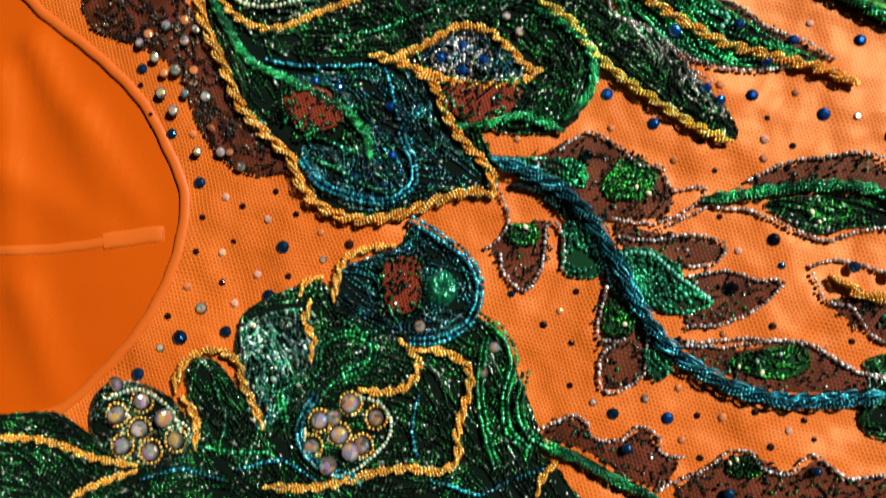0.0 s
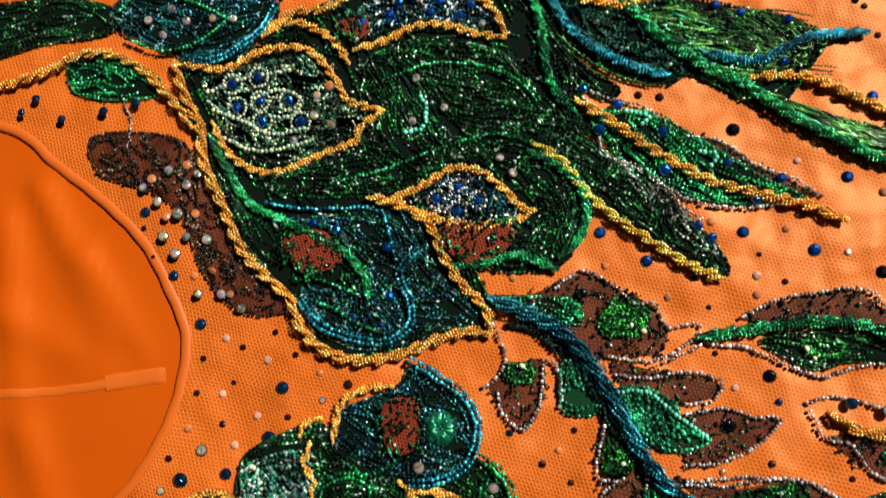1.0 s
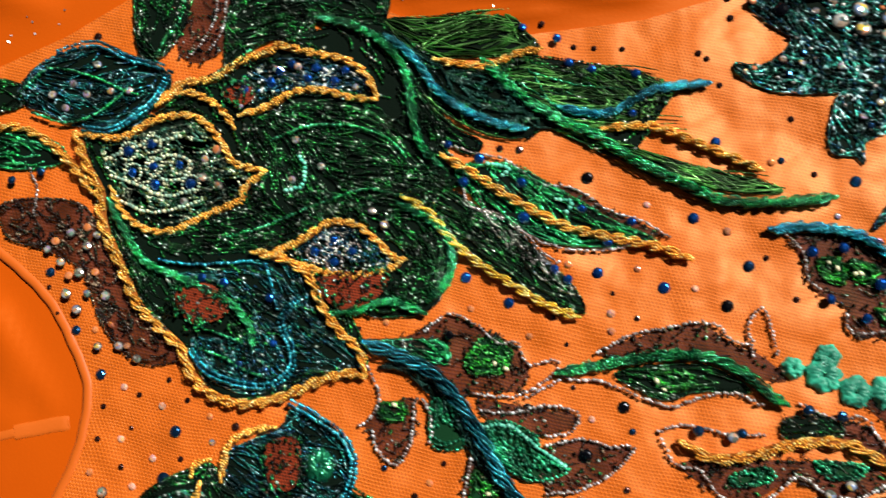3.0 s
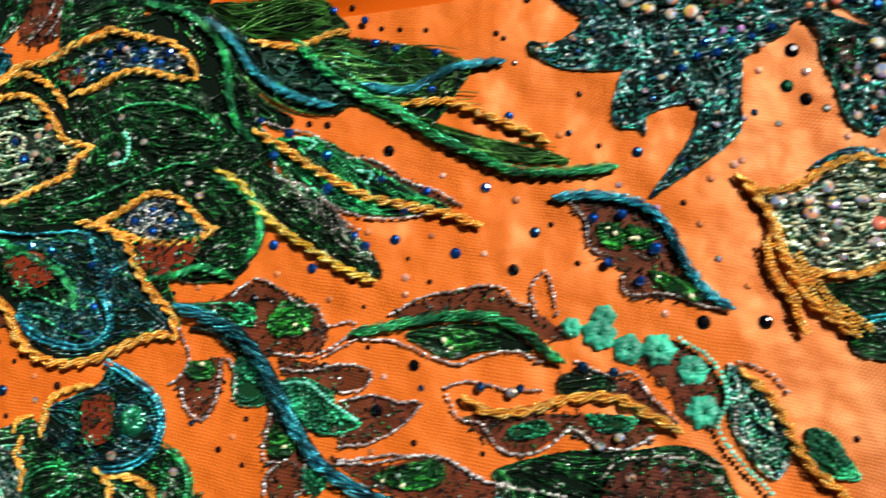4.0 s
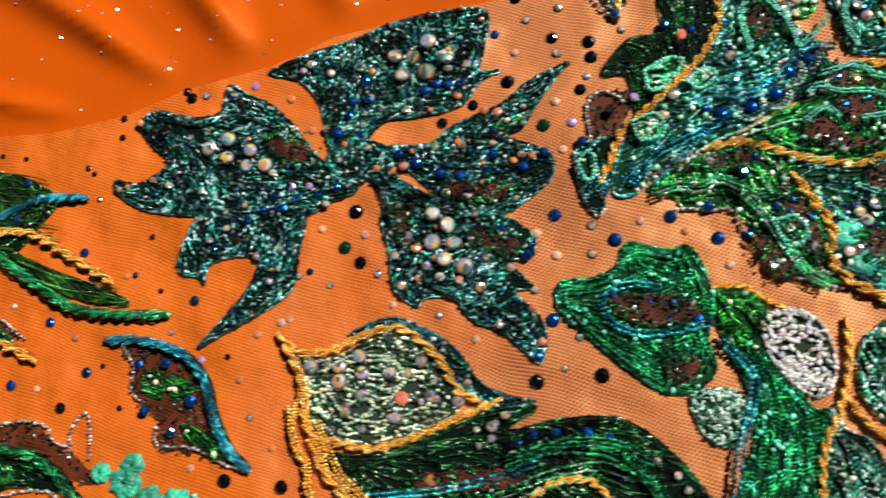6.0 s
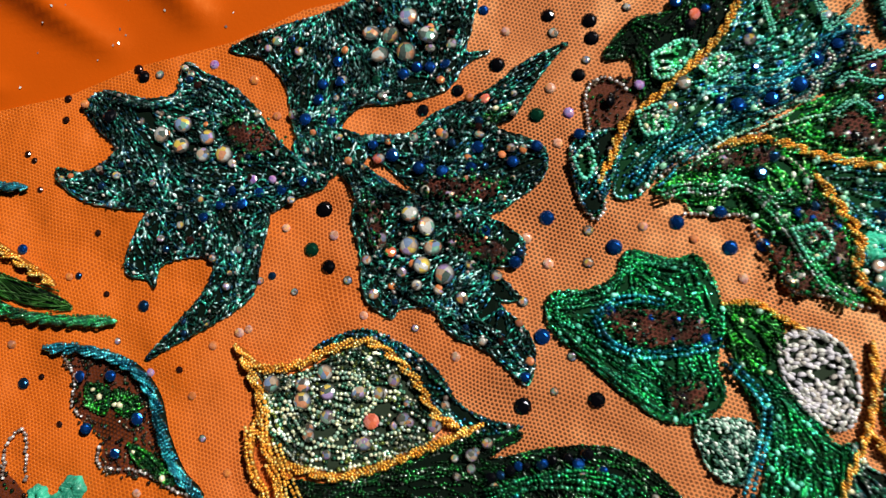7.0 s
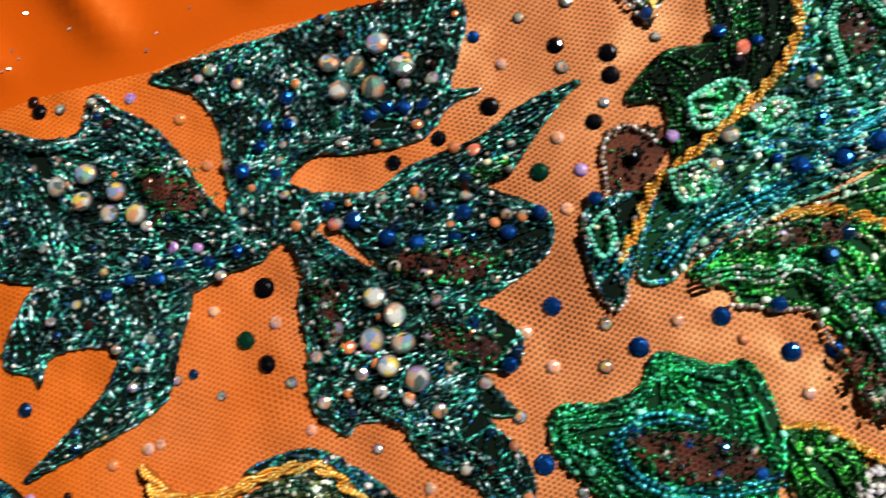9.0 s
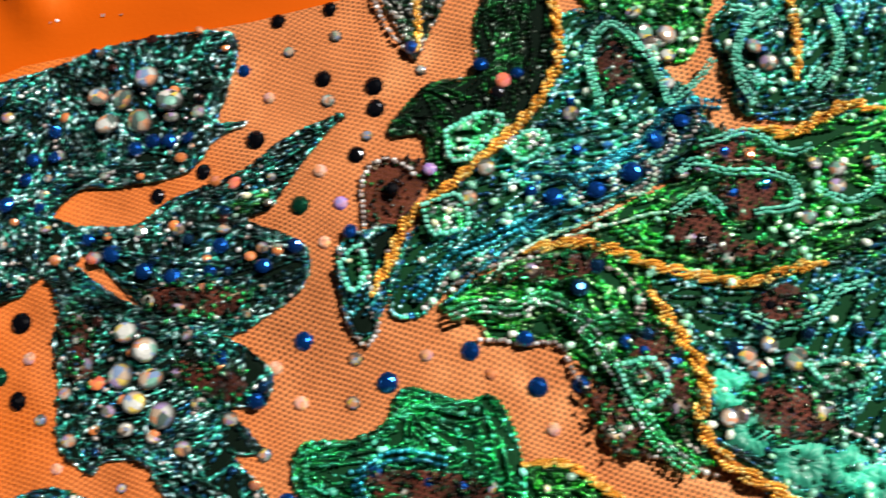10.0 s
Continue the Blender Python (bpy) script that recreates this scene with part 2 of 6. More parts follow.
# the bright mint entries paint glints among near-black threads
bead_material("thread", ((0.002, 0.01, 0.008), (0.2, 0.58, 0.42), (0.003, 0.02, 0.014), (0.002, 0.008, 0.006), (0.004, 0.03, 0.02), (0.005, 0.06, 0.045), (0.03, 0.2, 0.15), (0.003, 0.02, 0.024), (0.2, 0.5, 0.4), (0.004, 0.03, 0.018), (0.005, 0.035, 0.07), (0.002, 0.01, 0.01), (0.03, 0.22, 0.16)), 0.22, gain=3.0, uneven=0.8)
bead_material("bteal", ((0.03, 0.24, 0.2), (0.14, 0.46, 0.38), (0.006, 0.06, 0.03), (0.28, 0.5, 0.48), (0.02, 0.12, 0.28), (0.04, 0.32, 0.18), (0.004, 0.03, 0.02), (0.01, 0.1, 0.1)), 0.22, gain=1.9, uneven=0.8)
bead_material("bgreen", ((0.03, 0.36, 0.04), (0.07, 0.48, 0.07), (0.01, 0.12, 0.015), (0.24, 0.54, 0.2), (0.04, 0.4, 0.14), (0.004, 0.04, 0.012), (0.015, 0.18, 0.04)), 0.22, gain=1.9, uneven=0.8)
bead_material("pearls", ((0.62, 0.58, 0.62), (0.5, 0.48, 0.52), (0.72, 0.7, 0.64), (0.42, 0.38, 0.34), (0.3, 0.3, 0.27)), 0.15, 0.0, 1.0, uneven=0.12)
bead_material("pearlmint", ((0.4, 0.58, 0.48), (0.16, 0.36, 0.26), (0.66, 0.74, 0.66), (0.04, 0.14, 0.09), (0.02, 0.07, 0.05)), 0.15, 0.0, 1.0, uneven=0.2)
bead_material("mintf", ((0.015, 0.27, 0.16), (0.025, 0.36, 0.22)), 0.45, 0.0, 0.3, uneven=0.5)
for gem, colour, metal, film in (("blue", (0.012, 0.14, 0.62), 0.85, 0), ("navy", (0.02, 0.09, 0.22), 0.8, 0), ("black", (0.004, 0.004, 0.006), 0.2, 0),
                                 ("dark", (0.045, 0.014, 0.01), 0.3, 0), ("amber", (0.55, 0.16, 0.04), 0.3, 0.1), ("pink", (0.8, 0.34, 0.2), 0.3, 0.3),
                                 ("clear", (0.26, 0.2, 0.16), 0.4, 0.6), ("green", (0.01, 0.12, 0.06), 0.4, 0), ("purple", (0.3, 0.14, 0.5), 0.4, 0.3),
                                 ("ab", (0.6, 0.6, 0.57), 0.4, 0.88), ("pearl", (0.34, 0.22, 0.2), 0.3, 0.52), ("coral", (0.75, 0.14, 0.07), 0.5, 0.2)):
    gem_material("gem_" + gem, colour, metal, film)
cloth_material("orange net", (0.56, 0.112, 0.007), (0.46, 0.076, 0.003), 0.5, 0.05, spec=0.8, shine=(1.0, 0.64, 0.3), net=0.95, hole=(0.26, 0.033, 0.003), blend=((0.53, 0.165, 0.055), (0.025, 0.005, 0.002)), relief=0.009)
cloth_material("orange satin", (0.43, 0.062, 0.0015), (0.33, 0.042, 0.001), 0.5, 0.1, spec=0.35, shine=(1.0, 0.5, 0.12))
cloth_material("binding", (0.48, 0.09, 0.006), (0.4, 0.065, 0.004), 0.5, 0.2)
cloth_material("brown sheer", (0.13, 0.03, 0.017), (0.006, 0.003, 0.002), 0.6, 0.0, spec=0.1, net=1.0, clear=0.45, grain=120.0, hole=(0.03, 0.006, 0.003), cell=1.15)
cloth_material("red net", (0.2, 0.026, 0.007), (0.012, 0.004, 0.002), 0.6, 0.0, spec=0.1, net=0.9, grain=110.0, hole=(0.02, 0.004, 0.002), cell=1.0)
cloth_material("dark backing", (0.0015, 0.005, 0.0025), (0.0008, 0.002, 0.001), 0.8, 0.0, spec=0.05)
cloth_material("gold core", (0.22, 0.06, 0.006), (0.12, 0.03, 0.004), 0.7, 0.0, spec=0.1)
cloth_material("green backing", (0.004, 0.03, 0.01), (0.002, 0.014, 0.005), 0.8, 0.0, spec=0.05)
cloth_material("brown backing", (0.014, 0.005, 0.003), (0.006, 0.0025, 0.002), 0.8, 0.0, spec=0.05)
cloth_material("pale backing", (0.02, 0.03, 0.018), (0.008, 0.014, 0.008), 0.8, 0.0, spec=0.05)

# ---- helpers for beads and cloth; plan in millimetres ----


def mesh_of(name, verts, faces, material, smooth=True):
    me = bpy.data.meshes.new(name)
    me.from_pydata(verts, [], faces)
    me.materials.append(material)
    me.polygons.foreach_set("use_smooth", [smooth] * len(me.polygons))
    me.update()
    return me


def part(name, me, parent, label=""):
    ob = new(name, me)
    ob.parent = parent
    return tagged(ob, label)


def ball(segments, rings):
    """A unit bead: corners and faces."""
    v = [(0, 0, 1)]
    for i in range(1, rings):
        a = math.pi * i / rings
        v += [(math.sin(a) * math.cos(2 * math.pi * j / segments), math.sin(a) * math.sin(2 * math.pi * j / segments), math.cos(a)) for j in range(segments)]
    v.append((0, 0, -1))
    f = [(0, 1 + j, 1 + (j + 1) % segments) for j in range(segments)]
    for i in range(rings - 2):
        a, b = 1 + i * segments, 1 + (i + 1) * segments
        f += [(a + j, b + j, b + (j + 1) % segments, a + (j + 1) % segments) for j in range(segments)]
    a = 1 + (rings - 2) * segments
    f += [(a + j, len(v) - 1, a + (j + 1) % segments) for j in range(segments)]
    return np.array(v), f


FINE, MIDDLE, PLAIN = ball(6, 4), ball(6, 3), ball(5, 3)
PLAIN = (PLAIN[0][:-1], [f for f in PLAIN[1] if len(PLAIN[0]) - 1 not in f])  # open below, where it is sewn down


def bead_mesh(name, centres, radii, along, stretch, material, shape=FINE):
    """All beads of one cord or filling: centres (n, 3) and radii in mm, along: their threads' directions (n, 2)."""
    BEAD_V, faces = shape
    BEAD_TRI, BEAD_QUAD = (np.array([f for f in faces if len(f) == n]) for n in (3, 4))
    c, r, d = np.asarray(centres, float), np.asarray(radii, float), np.asarray(along, float)
    n = len(c)
    d = d / np.maximum(np.linalg.norm(d, axis=1, keepdims=True), 1e-6)
    side = np.stack([-d[:, 1], d[:, 0]], 1)
    v = np.empty((n, len(BEAD_V), 3))
    u, w, z = BEAD_V[:, 0] * stretch, BEAD_V[:, 1], BEAD_V[:, 2]
    v[..., :2] = (u[None, :, None] * d[:, None] + w[None, :, None] * side[:, None]) * r[:, None, None]
    v[..., 2] = z[None] * r[:, None]
    v = ((v + c[:, None]) * MM).reshape(-1, 3)
    base = (np.arange(n) * len(BEAD_V))[:, None, None]
    tri, quad = (BEAD_TRI[None] + base).reshape(-1, 3), (BEAD_QUAD[None] + base).reshape(-1, 4)
    me = bpy.data.meshes.new(name)
    me.vertices.add(len(v))
    me.vertices.foreach_set("co", v.ravel())
    me.loops.add(tri.size + quad.size)
    me.loops.foreach_set("vertex_index", np.concatenate([tri.ravel(), quad.ravel()]).astype(np.int32))
    me.polygons.add(len(tri) + len(quad))
    me.polygons.foreach_set("loop_start", np.concatenate([np.arange(len(tri)) * 3, tri.size + np.arange(len(quad)) * 4]).astype(np.int32))
    me.polygons.foreach_set("use_smooth", np.ones(len(tri) + len(quad), bool))
    me.materials.append(material)
    me.update(calc_edges=True)
    return me


def thread_mesh(name, nodes, held, radius, bumps, material):
    """Strings of tiny beads, or plain threads: nodes (k, n, 3) in mm along n threads, held (k, n) where they are kept."""
    if bumps:  # a waist between each two beads
        fine = np.empty((len(nodes) * 2 - 1,) + nodes.shape[1:])
        fine[::2], fine[1::2] = nodes, (nodes[:-1] + nodes[1:]) / 2
        keep = np.repeat(held, 2, axis=0)[:-1]
        keep[1::2] = held[:-1] & held[1:]
        nodes, held = fine, keep
    k, n = held.shape
    way = np.gradient(nodes[..., :2], axis=0)
    way /= np.maximum(np.linalg.norm(way, axis=2, keepdims=True), 1e-9)
    side = np.stack([-way[..., 1], way[..., 0], np.zeros((k, n))], 2)
    thick = np.broadcast_to(radius, (n,)) * np.where(np.arange(k) % 2, 1.0 - bumps, 1.0)[:, None]
    rings = []
    for j in range(5):
        a = 2 * math.pi * (j + 0.25) / 5
        rings.append(nodes + side * (math.cos(a) * thick)[..., None] + np.array((0, 0, 1.0)) * (math.sin(a) * thick)[..., None])
    v = np.stack(rings, 2) * MM
    i, t = np.nonzero(held[:-1] & held[1:])
    first, second = (i * n + t) * 5, ((i + 1) * n + t) * 5
    quads = np.vstack([np.stack([first + j, second + j, second + (j + 1) % 5, first + (j + 1) % 5], 1) for j in range(5)])
    used, where = np.unique(quads, return_inverse=True)
    quads = where.reshape(-1, 4).astype(np.int32)
    v = v.reshape(-1, 3)[used]
    me = bpy.data.meshes.new(name)
    me.vertices.add(len(v))
    me.vertices.foreach_set("co", v.ravel())
    me.loops.add(quads.size)
    me.loops.foreach_set("vertex_index", quads.ravel())
    me.polygons.add(len(quads))
    me.polygons.foreach_set("loop_start", (np.arange(len(quads)) * 4).astype(np.int32))
    me.polygons.foreach_set("use_smooth", np.ones(len(quads), bool))
    me.materials.append(material)
    me.update(calc_edges=True)
    return me


def spline(pts, step, closed=False):
    """A smooth line through the points, with marks every step mm: places and directions."""
    p = np.array(pts, float)
    p = np.vstack([p[-1:], p, p[:2]]) if closed else np.vstack([2 * p[0] - p[1], p, 2 * p[-1] - p[-2]])
    t = np.linspace(0, 1, 24, endpoint=False)[:, None]
    line = [0.5 * (2 * b + (c - a) * t + (2 * a - 5 * b + 4 * c - d) * t ** 2 + (3 * b - a - 3 * c + d) * t ** 3) for a, b, c, d in zip(p, p[1:], p[2:], p[3:])]
    q = np.vstack(line + [p[-2:-1] if not closed else p[1:2]])
    s = np.r_[0, np.cumsum(np.linalg.norm(np.diff(q, axis=0), axis=1))]
    marks = np.arange(0, s[-1], step)
    place = np.stack([np.interp(marks, s, q[:, k]) for k in (0, 1)], 1)
    ahead = np.gradient(place, axis=0) if len(place) > 1 else np.array([[1.0, 0.0]])
    return place, ahead / np.maximum(np.linalg.norm(ahead, axis=1, keepdims=True), 1e-9)


def inside(poly, q):
    x, y, hit = q[:, 0], q[:, 1], np.zeros(len(q), bool)
    for (ax, ay), (bx, by) in zip(poly, np.roll(poly, -1, 0)):
        cut = (ay > y) != (by > y)
        hit ^= cut & (x < (bx - ax) * (y - ay) / (by - ay + 1e-12) + ax)
    return hit


rng = np.random.default_rng(7)
count = {"layer": 0}


def motif(name, label):
    ob = new(name)
    ob.empty_display_size = 0.01
    return tagged(ob, label, "applique", "beaded appliques on the net")


def slab(name, poly, low, high, material, soft=0.9):
    """A thin pad with a smooth outline that rises from low at its rim to high, in mm."""
    ring = spline(poly, 0.4, closed=True)[0]
    step = 0.8
    lo, hi = ring.min(0) - step, ring.max(0) + step
    nx, ny = (np.ceil((hi - lo) / step).astype(int) + 1)
    gx, gy = np.meshgrid(lo[0] + np.arange(nx) * step, lo[1] + np.arange(ny) * step)
    mid = np.column_stack([(gx[:-1, :-1] + step / 2).ravel(), (gy[:-1, :-1] + step / 2).ravel()])
    cells = np.flatnonzero(inside(ring, mid))
    a = cells // (nx - 1) * nx + cells % (nx - 1)
    quads = np.stack([a, a + 1, a + nx + 1, a + nx], 1)
    used, where = np.unique(quads, return_inverse=True)
    quads = where.reshape(-1, 4)
    p = np.column_stack([gx.ravel()[used], gy.ravel()[used]])
    rim = np.bincount(quads.ravel(), minlength=len(p)) < 4
    far = np.empty(len(p))
    for k in range(0, len(p), 2000):
        gap = np.linalg.norm(p[k:k + 2000, None] - ring[None, ::2], axis=2)
        near = gap.argmin(1)
        far[k:k + 2000] = gap.min(1)
        edge = np.flatnonzero(rim[k:k + 2000])
        p[k + edge] = ring[::2][near[edge]]
    rise = np.clip(np.where(rim, 0, far) / soft, 0, 1)
    z = low + (high - low) * np.sqrt(rise)
    n = len(p)
    v = np.vstack([np.column_stack([p, z]), np.column_stack([p[rim], np.full(rim.sum(), low - 0.05)])]) * MM
    return mesh_of(name, v.tolist(), quads.tolist(), material)


def cord(m, colour, width, *pts):
    """A rope of beads: two plies, each of a few bead threads, twisted round one another."""
    golden = colour in ("gold", "yellow")
    r, gap = (0.52, 0.95) if golden else (0.54, 1.0)
    half = width * (0.44 if golden else 0.48) - 0.2
    plies, strands = (2, 3) if golden else (3, 3)
    off, bundle = (half * 0.62, half * 0.34) if golden else (half * 0.66, half * 0.34)
    reach = half
    place, ahead = spline(pts, gap)
    side = np.stack([-ahead[:, 1], ahead[:, 0]], 1)
    s = np.arange(len(place)) * gap
    taper = np.clip(np.minimum(s, s[-1] - s) / 5 + 0.3, 0.3, 1)
    twist = width * (2.9 if golden else 3.8) * (1 + 0.06 * math.sin(width * 7))
    c, d = [], []
    for ply in range(plies):
        a = -2 * math.pi * s / twist + 2 * math.pi * ply / plies + 0.3 * np.sin(s / 7.3)
        for k in range(strands):
            shift = rng.uniform(0, gap)
            turn = a * 0.5 + 2 * math.pi * k / strands + ply
            x = taper * (off * np.cos(a) + bundle * np.cos(turn))
            z = 0.9 + half + taper * (off * np.sin(a) + bundle * np.sin(turn))
            seen = off * np.sin(a) + bundle * np.sin(turn) > -0.35 * half
            c.append(np.column_stack([place + ahead * shift + side * x[:, None], z])[seen])
            d.append((ahead + side * (np.sin(a) * 0.8)[:, None])[seen])
    c, d = np.vstack(c), np.vstack(d)
    c += rng.normal(0, 0.03, c.shape)
    k = 7
    v = []
    for p, q, w in zip(place, side, taper):
        for j in range(k):
            a = math.pi * j / (k - 1)
            v.append((*((p + q * (width * 0.36 * w * math.cos(a))) * MM), (0.03 + (0.6 + reach) * w * math.sin(a)) * MM))
    f = [(i * k + j, (i + 1) * k + j, (i + 1) * k + j + 1, i * k + j + 1) for i in range(len(place) - 1) for j in range(k - 1)]
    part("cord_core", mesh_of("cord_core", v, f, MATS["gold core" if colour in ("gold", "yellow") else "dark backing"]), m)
    ob = part("bead_cord", bead_mesh("bead_cord", c, rng.normal(r, 0.045, len(c)), d, 1.0, MATS[colour], FINE if golden else MIDDLE), m, f"{colour} bead cord")
    ob["kind"] = "stuff"


def rings(m, colour, radius, *places):
    """Rings of small beads round single stones."""
    for x, y in places:
        n = max(9, round(2 * math.pi * radius / 1.25))
        a = np.arange(n) * 2 * math.pi / n
        c = np.column_stack([x + radius * np.cos(a), y + radius * 1.05 * np.sin(a), np.full(n, 2.0)]) + rng.normal(0, 0.1, (n, 3))
        ob = part("bead_ring", bead_mesh("bead_ring", c, np.full(n, 0.6), np.column_stack([-np.sin(a), np.cos(a)]), 1.0, MATS[colour]), m, f"{colour} bead ring")
        ob["kind"] = "stuff"


def strand(m, colour, size, *pts, rows=1, rise=0.0):
    """One or two threads of single beads."""
    wobble = 0.13
    if colour == "silver":
        size, wobble = size * 0.72, 0.2
    if colour == "mint" and size > 2.5:  # a soft cord of small beads
        size, rows = size * 0.38, 2
    place, ahead = spline(pts, size * 0.86)
    side = np.stack([-ahead[:, 1], ahead[:, 0]], 1)
    c = np.vstack([np.column_stack([place + side * ((k - (rows - 1) / 2) * size * 1.0), np.full(len(place), (0.9 if colour == "silver" else 2.0) + 0.4 * rows + rise)]) for k in range(rows)])
    c += rng.normal(0, wobble, c.shape)
    ob = part("bead_strand", bead_mesh("bead_strand", c, rng.normal(size * 0.46, 0.06, len(c)), np.vstack([ahead] * rows), 1.0, MATS[colour]), m, f"{colour} bead strand")
    ob["kind"] = "stuff"


def frond(m, colour, *pts):
    """A thin thread of tiny beads, tapering."""
    place, ahead = spline(pts, 0.9)
    c = np.column_stack([place, np.full(len(place), 1.7)]) + rng.normal(0, 0.08, (len(place), 3))
    ob = part("frond", bead_mesh("frond", c, np.linspace(0.55, 0.3, len(c)), ahead, 1.5, MATS[colour]), m)
    ob["kind"] = "stuff"


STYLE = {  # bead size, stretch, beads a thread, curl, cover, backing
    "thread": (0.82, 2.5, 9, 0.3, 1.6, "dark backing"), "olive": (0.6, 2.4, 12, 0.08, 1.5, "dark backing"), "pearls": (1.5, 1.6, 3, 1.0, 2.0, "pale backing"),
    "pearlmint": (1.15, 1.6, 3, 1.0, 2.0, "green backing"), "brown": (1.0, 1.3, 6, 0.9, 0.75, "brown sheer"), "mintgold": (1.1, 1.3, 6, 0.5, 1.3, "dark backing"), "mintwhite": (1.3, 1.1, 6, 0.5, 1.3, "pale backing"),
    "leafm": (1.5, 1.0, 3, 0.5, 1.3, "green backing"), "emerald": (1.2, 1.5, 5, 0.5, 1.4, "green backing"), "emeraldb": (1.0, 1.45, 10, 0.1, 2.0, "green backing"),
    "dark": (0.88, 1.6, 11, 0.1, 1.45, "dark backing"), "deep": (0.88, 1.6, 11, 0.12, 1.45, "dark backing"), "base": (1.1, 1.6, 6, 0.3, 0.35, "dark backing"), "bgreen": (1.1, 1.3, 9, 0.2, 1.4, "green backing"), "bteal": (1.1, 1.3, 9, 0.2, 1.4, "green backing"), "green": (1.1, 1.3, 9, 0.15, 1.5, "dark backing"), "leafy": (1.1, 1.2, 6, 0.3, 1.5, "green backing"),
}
STRUNG = {"olive": 0.15}  # depth of the waists between beads
RIDGED = ("thread", "dark", "deep", "emeraldb", "bgreen", "bteal", "green")
HUG = {"emeraldb": 14.0, "dark": 6.0, "deep": 6.0, "base": 6.0, "green": 6.0, "bgreen": 6.0}  # how far in, in mm
SPARKS = {"bteal": ("palemint", 0.95, 0.022), "bgreen": ("palemint", 0.95, 0.022), "leafy": ("pale", 0.9, 0.012), "emeraldb": ("mint", 0.8, 0.022), "silvergreen": ("pale", 0.9, 0.012), "teals": ("silver", 0.8, 0.015), "leafm": ("pale", 0.8, 0.02), "thread": ("silver", 0.55, 0.02)}


def filling(m, style, flow, *poly):
    """A padded area covered with short threads of beads that follow one flow."""
    size, stretch, run, curl, cover, back = STYLE.get(style, (1.15, 1.3, 6, 0.35, 1.45, "dark backing"))
    count["layer"] += 1
    top = 0.75 + 0.05 * (count["layer"] % 9) + (1.3 if style == "leafm" else 0)
    pad = {"flower": "petal", "petal": "petal", "leaf": "leaf_blade", "feather": "vane"}.get(m.name.split("_")[0], "pad")
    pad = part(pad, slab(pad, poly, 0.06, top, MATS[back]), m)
    ring = spline(poly, 1.5, closed=True)[0]
    area = abs(np.sum(ring[:, 0] * np.roll(ring[:, 1], -1) - np.roll(ring[:, 0], -1) * ring[:, 1])) / 2
    n = max(4, int(area * cover * 1.2 / (run * size * size * stretch)))
    lo, hi = ring.min(0), ring.max(0)
    reach = run * size * stretch * 0.6
    n = int(n * np.prod(hi - lo + 2 * reach) / area)
    start = rng.uniform(lo - reach, hi + reach, (n, 2))
    bend = rng.normal(0, curl, len(start))
    # the flow sways over a few centimetres
    turn = radians(flow) + 0.5 * np.sin(start[:, 0] / 11.0 + start[:, 1] / 17.0) + rng.normal(0, 0.3 * curl + 0.06, len(start))
    # near the rim the threads run along it
    loop, heading = spline(poly, 1.5, closed=True)
    near, depth = np.empty(len(start), int), np.empty(len(start))
    for k in range(0, len(start), 3000):
        gap = np.linalg.norm(start[k:k + 3000, None] - loop[None], axis=2)
        near[k:k + 3000], depth[k:k + 3000] = gap.argmin(1), gap.min(1)
    rimward = np.arctan2(heading[near, 1], heading[near, 0])
    swing = (rimward - turn + math.pi / 2) % math.pi - math.pi / 2
    turn = turn + swing * np.exp(-(depth / HUG.get(style, 4.0)) ** 2) * 0.9
    c, d, rows, held = [], [], [], []
    arch = rng.uniform(0.2, 1.0, len(start))
    # rows of threads lie in shallow ridges
    across = start[:, 1] * math.cos(radians(flow)) - start[:, 0] * math.sin(radians(flow)) + 1.6 * np.sin(start[:, 0] / 6.0 + start[:, 1] / 8.0)
    ridge = np.where(depth < HUG.get(style, 4.0), depth / 3.6, across / 4.6)
    sink = (0.8 if style == "thread" else 1.2) * size * (0.5 + 0.5 * np.sin(2 * math.pi * ridge)) ** 3 if style in RIDGED else np.zeros(len(start))
    q = start - np.stack([np.cos(turn), np.sin(turn)], 1) * (run * size * stretch * 0.475)
    for k in range(run):
        way = np.stack([np.cos(turn), np.sin(turn)], 1)
        z = top + size * 0.35 + arch * (0.9 * math.sin(math.pi * (k + 0.5) / run) + rng.uniform(0, 0.25, len(q))) * min(1.0, size) - sink
        ok = inside(ring, q)
        rows.append(np.column_stack([q, z]))
        held.append(ok)
        c.append(np.column_stack([q, z])[ok])
        d.append(way[ok])
        q = q + way * size * stretch * 0.95
        turn = turn + bend / 2.2
    if style in STRUNG:
        me = thread_mesh("threadwork", np.array(rows), np.array(held), size * 0.5 * rng.uniform(0.75, 1.2, len(start)), STRUNG[style], MATS["dark" if style == "base" else style])
        part("threadwork", me, pad)["kind"] = "stuff"
        c, d = [], []
    rim, along = spline(poly, size * min(stretch, 1.4) * 0.95, closed=True)
    c.append(np.column_stack([rim, np.full(len(rim), 0.5 + size * 0.4)]) + rng.normal(0, 0.12, (len(rim), 3)))
    d.append(along)
    c, d = np.vstack(c), np.vstack(d)
    ob = part("bead_filling", bead_mesh("bead_filling", c, size * 0.5 * rng.uniform(0.8, 1.15, len(c)), d, min(stretch, 1.4) if style in STRUNG else stretch, MATS["dark" if style == "base" else style], PLAIN if size < 1.3 else FINE), pad)
    ob["kind"] = "stuff"
    if style == "leafm":
        strand(m, "mint", 1.5, *poly, poly[0], rise=1.6)
    if style == "thread":
        sprinkle(m, poly)
